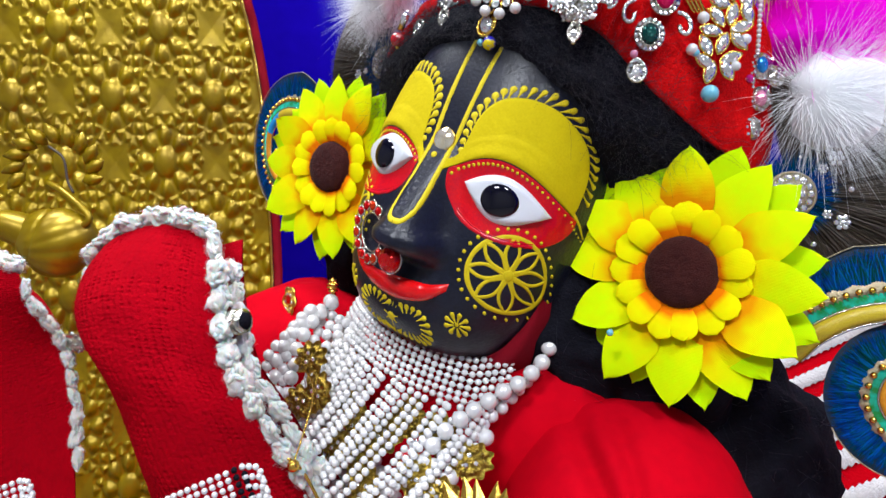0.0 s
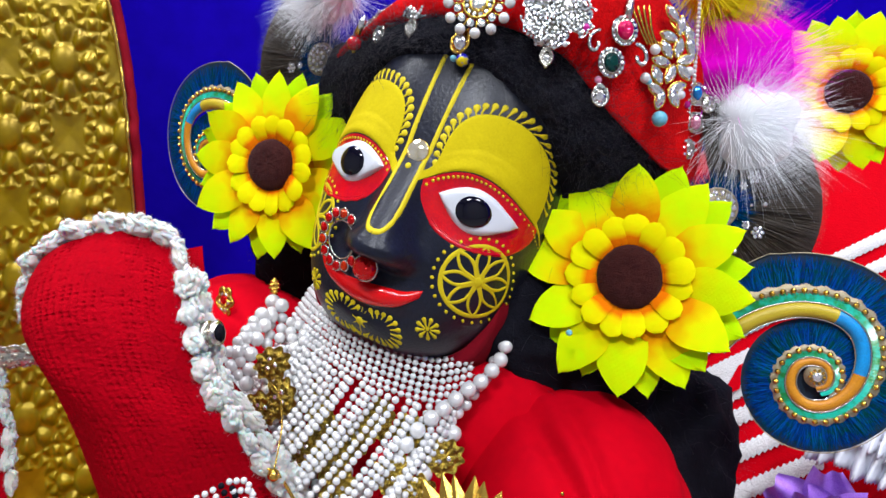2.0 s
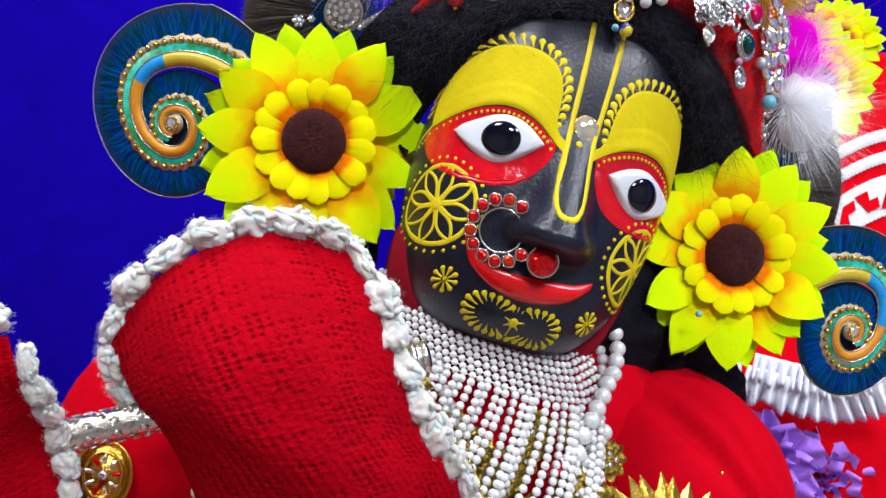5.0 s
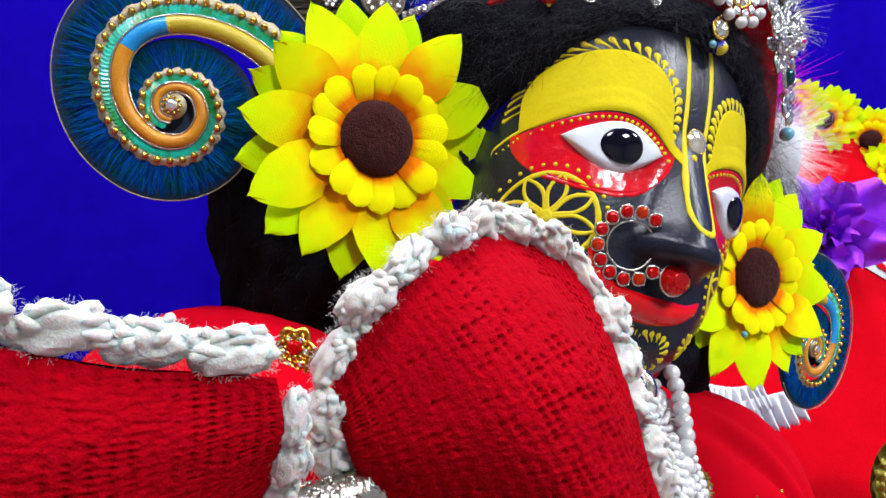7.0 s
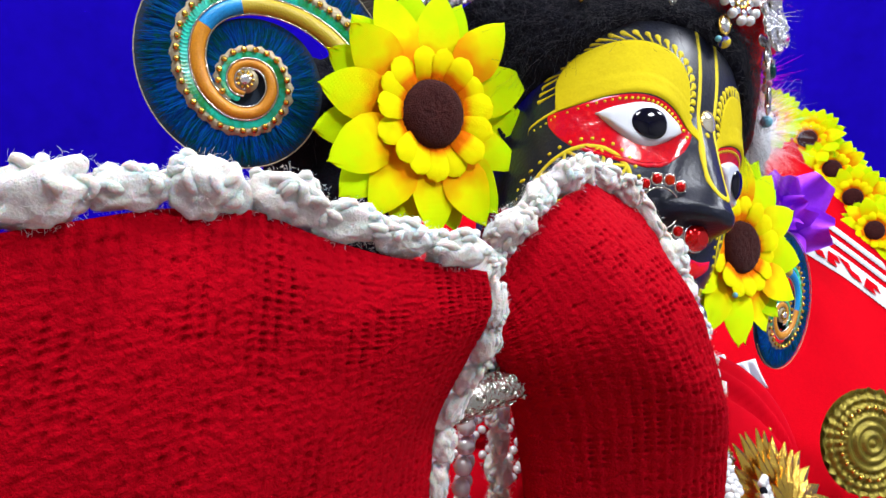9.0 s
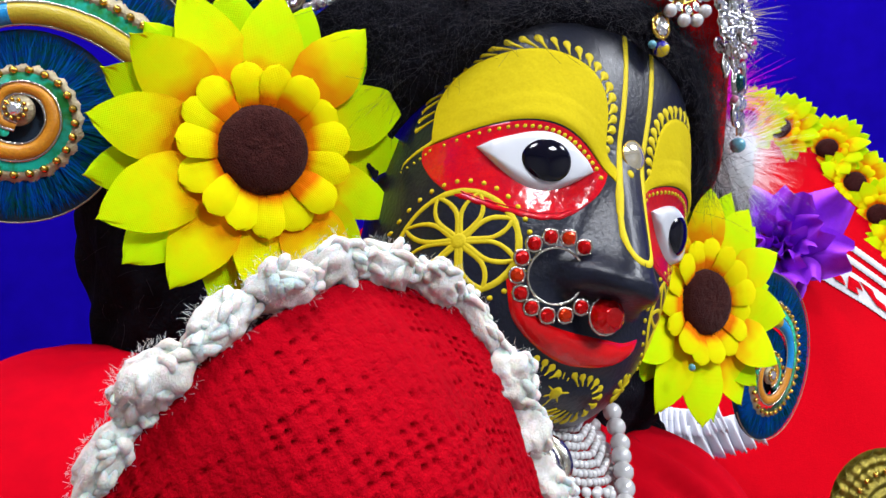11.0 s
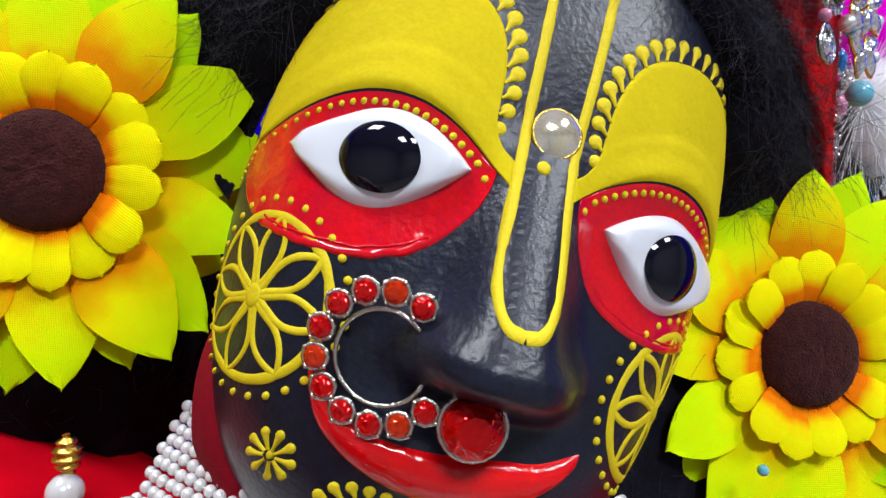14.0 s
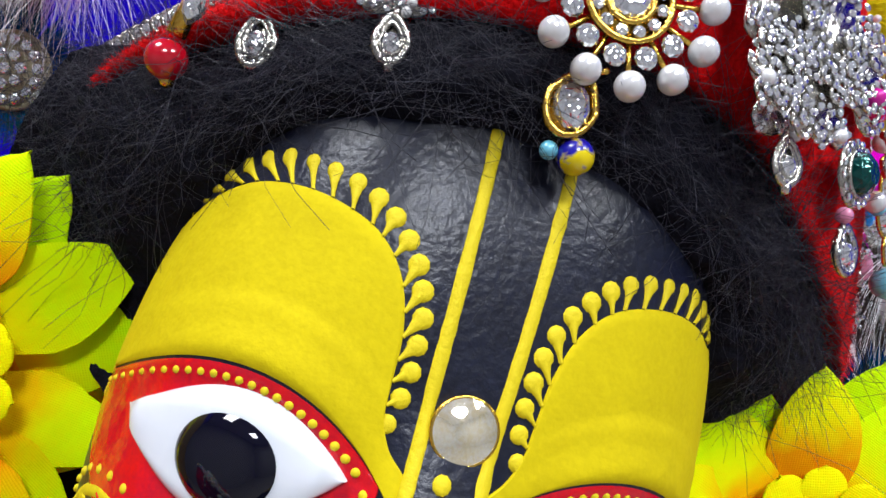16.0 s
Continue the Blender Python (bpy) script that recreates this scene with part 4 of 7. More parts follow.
# ---- wig and plush turban band ----
RIM = spline([(-80, 62, 2), (-74, 52, 14), (-65, 40, 25.5), (-50, 28, 36.5), (-27.5, 13, 45.5), (0, 7, 50.5), (28, 13, 50), (45, 20, 42), (60, 26.5, 33), (75, 39, 26.5), (87, 52, 22), (91, 63, 10)], 110)
CROWN = spline([(-82, 68, 3), (-76, 56, 15.5), (-67, 45, 28.5), (-54, 34, 41), (-37, 22, 54), (-6, 9, 80), (32, 14, 85), (58, 34, 82), (74, 50, 72), (82, 57, 58), (88, 63, 38), (92, 72, 20)], 110)


def on_curve(c, t):
    k = clamp(t) * (len(c) - 1)
    i = min(int(k), len(c) - 2)
    return c[i].lerp(c[i + 1], k - i)


def turban():
    s = Shape()

    def fn(u, v):
        a, b = on_curve(RIM, 0.19 + 0.81 * u), on_curve(CROWN, 0.19 + 0.81 * u)
        if v < 0.1:
            # the rim turns in under the band
            w = v / 0.1
            q = a + V3((0, 9 * (1 - w), 0)) + (b - a) * 0.04 * (1 - w)
        elif v < 0.6:
            w = (v - 0.1) / 0.5
            q = a.lerp(b, w) + V3((0, -(4.0 if u < 0.5 else 4.0 - 3.0 * (u - 0.5)) * math.sin(math.pi * w) ** 0.7, 0))
        else:
            w = (v - 0.6) / 0.4
            q = b.lerp(V3((8, 118, 62)), w) + V3((0, 10, 26)) * math.sin(math.pi * w)
        q = q + V3((noise.noise(q * 0.06), noise.noise(q * 0.06 + V3((9, 0, 0))), noise.noise(q * 0.06 + V3((0, 9, 0))))) * 1.0
        return q * MM

    s.grid(fn, 160, 60)
    ob = thing("turban", "red plush turban worn over the black wig", "turban", HEAD)
    part("band", s, [FUZZ], ob)
    rng = random.Random(11)
    s2 = Shape()
    for i in range(16000):
        p = V3(fn(rng.random(), rng.random() * 0.62))
        d = (V3((rng.uniform(-1, 1), rng.uniform(-1.4, 0.4), rng.uniform(-1, 1)))).normalized()
        q = p + d * rng.uniform(0.0005, 0.0014)
        e = d.orthogonal().normalized() * 0.00006
        s2.add([p - e, p + e, q], [(0, 1, 2)])
    part("plush_nap", s2, [FUZZ], ob, "short red pile", kind="stuff")
    return ob


turban()

HAIRLINE = [(-50, -22), (-49, -6), (-45, 6), (-40, 16), (-36, 23), (-30, 29), (-19.6, 32.5), (-7, 34.6), (6, 34.8), (16, 32.5), (25, 28.5), (33.5, 25.0), (40.7, 14), (46, 4), (49, -10), (50, -24)]


def wig():
    ob = thing("wig", "fluffy black wool wig with loose strands round the face", "wig")
    # cap of hair between the face and the turban
    s = Shape()
    line = [V3((a, 0, b)) for a, b in HAIRLINE]
    line = spline([V3((p.x, face_depth(p.x * 0.985, p.z), p.z)) for p in line], 110)

    def cap(u, v):
        k = clamp((0.27 - u) / 0.10)
        a, b = on_curve(line, u), on_curve(RIM, u).lerp(on_curve(CROWN, u), 1.0 * k) + V3((-4 * k, 5 - 7 * k, 2 + 3 * k))
        top = math.sin(math.pi * u)
        q = a.lerp(b, v)
        q.y += 2.5 * (1 - v) - (3 + 4.5 * top) * math.sin(math.pi * clamp(v) ** 0.75)
        k = noise.noise(q * 0.09) * 1.6 + noise.noise(q * 0.3) * 0.8 + noise.noise(V3((q.x, q.y * 0.3, q.z)) * 0.9) * 0.35
        return (q + V3((0, -k, 0))) * MM

    s.grid(cap, 220, 50)
    part("hair_cap", s, [HAIR], ob, m=HEAD)
    # two hanging masses beside the cheeks
    right = blob(cloth_wobble(0.16, 2.4, 2.0), (0.080, 0.272, 1.318), (0.050, 0.030, 0.058), 80, 60)
    part("side_lock", right, [HAIR], ob)
    low = blob(cloth_wobble(0.18, 2.2, 7.0), (0.122, 0.272, 1.244), (0.036, 0.026, 0.050), 60, 40)
    part("side_lock", low, [HAIR], ob)
    left = blob(cloth_wobble(0.16, 2.4, 5.0), (-0.030, 0.372, 1.348), (0.034, 0.028, 0.056), 80, 60)
    part("side_lock", left, [HAIR], ob)
    # loose strands
    rng = random.Random(8)
    s = Shape()
    for i in range(4600):
        u = 0.07 + 0.80 * rng.random()
        v = 0.15 + 0.85 * rng.random() ** 0.9
        p = V3(cap(u, v))
        t = (V3(cap(min(1, u + 0.02), v)) - V3(cap(max(0, u - 0.02), v))).normalized()
        d = t * rng.choice((-1, 1)) + V3((rng.uniform(-1, 1), rng.uniform(-0.45, 0.1), rng.uniform(-1, 1))) * 0.8
        d.normalize()
        ln = rng.uniform(0.005, 0.015)
        c1 = V3((rng.uniform(-1, 1), rng.uniform(-0.3, 0.4), rng.uniform(-1, 1))) * ln * 1.1
        c2 = V3((rng.uniform(-1, 1), rng.uniform(-0.3, 0.3), rng.uniform(-1, 1))) * ln * 0.30
        pts = [p + d * (ln * t) + c1 * t * t + c2 * math.sin(5 * t) for t in (0, 0.17, 0.33, 0.5, 0.67, 0.83, 1)]
        s.tube(pts, 0.00003 if i % 3 else 0.000045, 3, cap=False)
    for c, ax in (((0.080, 0.272, 1.318), (0.050, 0.030, 0.058)), ((-0.030, 0.372, 1.348), (0.034, 0.028, 0.056)), ((0.122, 0.272, 1.244), (0.036, 0.026, 0.050))):
        inv = HEAD.inverted()
        for i in range(300):
            n = V3((rng.gauss(0, 1), -abs(rng.gauss(0, 1)), rng.gauss(0, 1))).normalized()
            p = V3(c) + V3((n.x * ax[0], n.y * ax[1], n.z * ax[2]))
            d = (n.cross(V3((rng.uniform(-1, 1), rng.uniform(-1, 1), rng.uniform(-1, 1)))) + n * 0.4).normalized()
            ln = rng.uniform(0.004, 0.009)
            c1 = V3((rng.uniform(-1, 1), rng.uniform(-1, 1), rng.uniform(-1, 1))) * ln * 0.6
            s.tube([inv @ (p + d * (ln * t) + c1 * t * t) for t in (0, 0.25, 0.5, 0.75, 1)], 0.00004, 3, cap=False)
    part("loose_hair", s, [STRAND], ob, kind="stuff", m=HEAD)
    return ob


wig()


# ---- jewellery ----
CRYSTAL = gem_material("clear_crystal", (0.86, 0.88, 0.90), 0.03, 0.84)
CRIMSON = gem_material("crimson_glass", (0.62, 0.0, 0.09), 0.05, 0.35)
RUBY = gem_material("ruby_glass", (0.62, 0.001, 0.002), 0.04, 0.55)
GARNET = gem_material("orange_red_glass", (0.70, 0.035, 0.002), 0.04, 0.55)
EMERALD = gem_material("emerald_glass", (0.004, 0.07, 0.06))
TURQ = material("turquoise_bead", (0.10, 0.42, 0.55), rough=0.3, second=(0.18, 0.48, 0.60), scale=500, coat=0.4)
MAGENTA_BEAD = material("magenta_bead", (0.62, 0.01, 0.30), rough=0.2, coat=0.5)
PINK_BEAD = material("pink_bead", (0.72, 0.25, 0.40), rough=0.2, coat=0.5)
BLUE_BEAD = material("cobalt_bead", (0.012, 0.010, 0.32), rough=0.25, second=(0.70, 0.55, 0.0), scale=330, mix=4.5, coat=0.4, fine=500)
BLUE_STONE = gem_material("blue_glass", (0.02, 0.22, 0.60))
PINK_STONE = gem_material("pink_glass", (0.75, 0.28, 0.42))
RED_BEAD = material("red_bead", (0.45, 0.004, 0.015), rough=0.15, coat=0.6)


def gem(s, c, r, n, mat=0, sides=10, height=0.45, ry=None, turn=0.0):
    """A faceted stone: a table, a crown and a girdle; c its centre, n the way it faces, r and ry its half sizes."""
    m = facing(c, n) @ Matrix.Rotation(turn, 4, "Z")
    ry = ry or r
    verts = []
    for k, h in ((0.5, height), (0.85, height * 0.62), (1.0, 0.0)):
        for i in range(sides):
            w = 2 * math.pi * (i + (0.5 if k == 0.85 else 0)) / sides
            verts.append(m @ V3((r * k * math.cos(w), ry * k * math.sin(w), r * h)))
    faces = [tuple(range(sides))]
    for j in range(2):
        for i in range(sides):
            a, b = j * sides + i, j * sides + (i + 1) % sides
            faces += [(a, a + sides, b + sides), (a, b + sides, b)]
    s.add(verts, faces, mat)


def marquise(s, c, length, width, n, turn, mat=0):
    """A leaf-shaped stone."""
    m = facing(c, n) @ Matrix.Rotation(turn, 4, "Z")
    verts, ring = [], 12
    for k, h in ((0.45, 0.35), (0.8, 0.22), (1.0, 0.0)):
        for i in range(ring):
            w = 2 * math.pi * i / ring
            verts.append(m @ V3((width / 2 * k * math.cos(w) * (1 - 0.60 * abs(math.sin(w)) ** 3), length / 2 * k * math.sin(w), width * h)))
    faces = [tuple(range(ring))]
    for j in range(2):
        for i in range(ring):
            a, b = j * ring + i, j * ring + (i + 1) % ring
            faces += [(a, a + ring, b + ring), (a, b + ring, b)]
    s.add(verts, faces, mat)


def drop_outline(r, length, n=24):
    pts = []
    for i in range(n):
        w = 2 * math.pi * i / n
        pts.append((r * math.sin(w) * (1 - 0.45 * max(0, math.cos(w))), length / 2 * math.cos(w)))
    return pts


def plate(s, m, outline, thick, mat=0):
    """A flat metal plate of that outline, in the plane of the pose m."""
    n = len(outline)
    top = [m @ V3((x, y, thick)) for x, y in outline]
    low = [m @ V3((x, y, 0)) for x, y in outline]
    s.add(top + low, [tuple(range(n))] + [(i, i + n, (i + 1) % n + n, (i + 1) % n) for i in range(n)], mat)


def ring_path(m, r, n=32, ry=None):
    return [m @ V3((r * math.cos(2 * math.pi * i / n), (ry or r) * math.sin(2 * math.pi * i / n), 0)) for i in range(n)]


FRONT = (HEAD.to_3x3() @ V3((0.0, -1.0, 0.12)))
SIDE = V3((-0.10, -0.99, 0.10))


def sparkle_patch(s, m, outline_fn, count, r, rng, mat):
    """Small round stones strewn closely over a shape in the plane of m."""
    placed = []
    tries = 0
    while len(placed) < count and tries < count * 30:
        tries += 1
        x, y = outline_fn(rng)
        if all((x - a) ** 2 + (y - b) ** 2 > (r * 1.7) ** 2 for a, b in placed):
            placed.append((x, y))
            p = m @ V3((x, y, 0.0006))
            gem(s, p, r * rng.uniform(0.8, 1.1), m.to_3x3() @ V3((rng.uniform(-0.25, 0.25), rng.uniform(-0.25, 0.25), 1)), mat, 8)
    return placed


# bindi: a round mirror stone in a gold cup
def bindi():
    m = facing(on_head(-0.1, 0.9, -0.1), FRONT)
    ob = thing("bindi", "round mirror stone in a thin gold rim on the forehead", "bindi")
    s = Shape()
    s.grid(lambda u, v: m @ V3((3.9 * MM * v * math.cos(6.28319 * u), 3.9 * MM * v * math.sin(6.28319 * u), 1.0 * MM + 1.1 * MM * (1 - v * v))), 40, 8, loop_u=True, flip=True)
    # cream and gold-brown reflections are mottled into the stone's own colour
    part("stone", s, [material("mirror_stone", (0.95, 0.92, 0.80), rough=0.10, metal=0.75, second=(0.85, 0.74, 0.48), scale=260, mix=1.4, bump=0.35, bump_scale=260)], ob)
    s = Shape()
    s.tube(ring_path(m @ Matrix.Translation((0, 0, 0.0008)), 0.0039, 40), 0.00028, 8, closed=True)
    part("rim", s, [GOLD], ob)


bindi()


# nose ring of red stones with one large ruby
def nose_ring():
    n = V3((-0.82, -0.57, 0.02))
    c = V3((-0.0246, 0.2511, 1.3499))
    m = facing(c, n)
    ob = thing("nose_ring", "silver nose ring set with round red stones and one large ruby", "nose ring")
    s = Shape()
    arc = [m @ V3((0.0070 * math.cos(w), 0.0070 * math.sin(w), 0)) for w in [radians(30 + 300 * i / 40) for i in range(41)]]
    s.tube(arc, 0.00038, 8)
    part("hoop", s, [SILVER], ob)
    for i in range(11):
        w = radians(49 + 263 * i / 10)
        p = m @ V3((0.0098 * math.cos(w), 0.0098 * math.sin(w), 0.0006))
        s = Shape()
        gem(s, p, 0.00185, n, 0, 10, 0.7)
        stone = part("stone", s, [GARNET if i % 4 == 1 else RUBY], ob, smooth=False)
        s = Shape()
        s.tube(ring_path(facing(p, n), 0.0019, 12), 0.0004, 6, closed=True)
        for k in range(4):
            a = facing(p, n) @ V3((0.0020 * math.cos(k * 1.571 + 0.8), 0.0020 * math.sin(k * 1.571 + 0.8), 0.0004))
            s.ball(a, 0.00042, 0, 6, 4)
        part("claw", s, [SILVER], stone)
    p = V3((-0.0172, 0.2402, 1.3407))
    s = Shape()
    gem(s, p, 0.0048, V3((-0.62, -0.78, 0.05)), 0, 12, 0.75)
    part("ruby", s, [RUBY], ob, "large round red stone", smooth=False)
    s = Shape()
    s.tube(ring_path(facing(p, V3((-0.62, -0.78, 0.05))), 0.0048, 20), 0.0004, 6, closed=True)
    part("setting", s, [SILVER], ob)


nose_ring()


# forehead pendant: gold disc ringed with pearls, a crystal drop and a painted bead
def forehead_pendant():
    ob = thing("forehead_pendant", "gold and crystal forehead pendant ringed with pearls, with a blue bead", "pendant")
    n = FRONT
    m = facing(on_head(2.7, 1.5, 54.6), n, HZ)
    s = Shape()
    for r in (0.0030, 0.0054):
        s.tube(ring_path(m @ Matrix.Translation((0, 0, 0.0008)), r, 40), 0.00045, 8, closed=True)
    plate(s, m, [(0.0054 * math.cos(2 * math.pi * i / 40), 0.0054 * math.sin(2 * math.pi * i / 40)) for i in range(40)], 0.0004)
    part("disc", s, [GOLD], ob)
    for i in range(12):
        w = 2 * math.pi * (i + 0.5) / 12
        s = Shape()
        s.tube([m @ V3((0.0054 * math.cos(w), 0.0054 * math.sin(w), 0.0003)), m @ V3((0.0100 * math.cos(w), 0.0100 * math.sin(w), 0.0003))], 0.0004, 6)
        part("spoke", s, [GOLD], ob)
    s = Shape()
    gem(s, m @ V3((0, 0, 0.0008)), 0.0027, n, 0, 12, 0.4)
    part("stone", s, [CRYSTAL], ob, smooth=False)
    for i in range(12):
        w = 2 * math.pi * i / 12
        s = Shape()
        gem(s, m @ V3((0.0043 * math.cos(w), 0.0043 * math.sin(w), 0.0008)), 0.0009, n, 0, 8)
        part("stone", s, [CRYSTAL], ob, smooth=False)
        s = Shape()
        gem(s, m @ V3((0.0076 * math.cos(w), 0.0076 * math.sin(w), 0.0009)), 0.0015, n, 0, 10)
        part("stone", s, [CRYSTAL], ob, smooth=False)
        s = Shape()
        s.ball(m @ V3((0.0110 * math.cos(w + 0.26), 0.0110 * math.sin(w + 0.26), 0.0008)), 0.0019, 0, 16, 10)
        part("pearl", s, [PEARL], ob)
    d = facing(on_head(0.4, 3.0, 40.8), n, HZ + HX * 0.15)
    out = drop_outline(0.0032, 0.0086)
    s = Shape()
    s.tube([d @ V3((x, y, 0.0006)) for x, y in out], 0.0005, 8, closed=True)
    plate(s, d, out, 0.0004)
    s.tube([d @ V3((0, 0.0038, 0.0005)), m @ V3((0, -0.0095, 0.0003))], 0.0004, 6)
    part("drop_frame", s, [GOLD], ob)
    s = Shape()
    gem(s, d @ V3((0, -0.0004, 0.0006)), 0.0024, n, 0, 9, 0.6, 0.0033)
    part("drop_stone", s, [CRYSTAL], ob, "clear drop-shaped crystal", smooth=False)
    s = Shape()
    s.ball(on_head(3.0, 3.2, 35.0), 0.0024, 0, 18, 12)
    part("bead", s, [BLUE_BEAD], ob, "cobalt blue bead smeared with yellow paint")
    s = Shape()
    s.ball(on_head(-0.4, 3.2, 34.6), 0.0012, 0, 12, 8)
    part("bead", s, [TURQ], ob, "small turquoise bead")


forehead_pendant()


# silver drop pendants that hang from the turban's rim
def silver_drop(place, n, size, label, leaf=False):
    ob = thing("turban_pendant", label, "pendant", group="turban pendants")
    d = facing(place, n, (0.1, 0, 1))
    out = drop_outline(0.42 * size, size * 1.25)
    s = Shape()
    plate(s, d, out, 0.0006)
    s.tube([d @ V3((x, y, 0.0007)) for x, y in out], 0.0006, 8, closed=True)
    s.tube([d @ V3((x * 0.7, y * 0.7, 0.0009)) for x, y in out], 0.00035, 6, closed=True)
    if leaf:
        s.ball(d @ V3((0, -size * 0.72, 0.0005)), 0.0009, 0, 8, 6)
    s.tube([d @ V3((0, size * 0.6, 0.0005)), d @ V3((0.0005, size * 0.95, 0.0))], 0.0005, 6)
    part("frame", s, [SILVER], ob)
    s = Shape()
    gem(s, d @ V3((0, -size * 0.12, 0.0009)), size * 0.25, n, 0, 10, 0.5, size * 0.32)
    part("stone", s, [CRYSTAL], ob, smooth=False)
    for i in range(0, len(out), 2):
        s = Shape()
        x, y = out[i]
        gem(s, d @ V3((x * 0.86, y * 0.86, 0.0008)), 0.0006, n, 0, 6)
        part("stone", s, [CRYSTAL], ob, smooth=False)
    rng = random.Random(int(size * 1e6))
    for k in (-1, 1):
        # clustered top that sits on the band
        c = d @ V3((k * size * 0.42, size * 1.25, -0.0005))
        mm = facing(c, n)
        s = Shape()
        plate(s, mm, [(0.0030 * math.cos(2 * math.pi * i / 16), 0.0026 * math.sin(2 * math.pi * i / 16)) for i in range(16)], 0.0005)
        part("cap", s, [SILVER], ob)
        s = Shape()
        sparkle_patch(s, mm, lambda g: (g.uniform(-0.0026, 0.0026), g.uniform(-0.0022, 0.0022)), 11, 0.00062, rng, 0)
        part("pave", s, [CRYSTAL], ob, "close-set clear stones", smooth=False, kind="stuff")
    for k in range(4):
        s = Shape()
        s.ball(d @ V3((size * 0.3 + 0.0006 * k, size * 0.75 + 0.0013 * k, 0.0008)), 0.00075, 0, 8, 6)
        part("seed_bead", s, [PEARL], ob)


silver_drop(on_head(-39.7, 20.0, 38.6), HEAD.to_3x3() @ V3((-0.35, -0.9, 0.1)), 0.0064, "silver drop pendant with a large clear stone, on the turban")
silver_drop(on_head(-22.5, 9.5, 42.0), HEAD.to_3x3() @ V3((-0.15, -0.98, 0.1)), 0.0050, "small silver leaf pendant hanging from the turban", True)
silver_drop(on_head(30.7, 5.5, 44.5), HEAD.to_3x3() @ V3((0.15, -0.98, 0.1)), 0.0048, "small gilded leaf pendant below the silver brooch", True)


def red_bead_pendant():
    ob = thing("bead_pendant", "dark red glass bead under a gilt-set crystal", "pendant")
    p = V3((-0.0158, 0.2850, 1.4260))
    s = Shape()
    s.ball(p, 0.0030, 0, 18, 12)
    part("bead", s, [RED_BEAD], ob)
    s = Shape()
    s.ball(p + V3((0, 0, -0.0028)), 0.0011, 0, 8, 6)
    s.tube([p + V3((0.001, -0.001, 0.0034)), p + V3((0.004, -0.002, 0.0095))], 0.0014, 8)
    part("cap", s, [GOLD], ob)
    s = Shape()
    marquise(s, p + V3((0.003, -0.0035, 0.0075)), 0.0065, 0.0034, (-0.5, -0.85, 0.1), -0.4)
    part("stone", s, [CRYSTAL], ob, smooth=False)


red_bead_pendant()


# chain of stones along the far rim of the turban
def stone_chain():
    ob = thing("stone_chain", "silver chain of clear stones along the turban's rim", "chain")
    path = along(spline([(-0.0230, 0.3350, 1.4230), (-0.0165, 0.3120, 1.4300), (-0.0080, 0.2920, 1.4360), (-0.0010, 0.2790, 1.4395)], 30), 0.0024)
    for i, p in enumerate(path):
        s = Shape()
        gem(s, p, 0.00125, (-0.6, -0.8, 0.1), 0, 8)
        stone = part("stone", s, [CRYSTAL], ob, smooth=False)
        s = Shape()
        s.tube(ring_path(facing(p, (-0.6, -0.8, 0.1)), 0.0013, 10), 0.0004, 5, closed=True)
        part("setting", s, [SILVER], stone)


stone_chain()


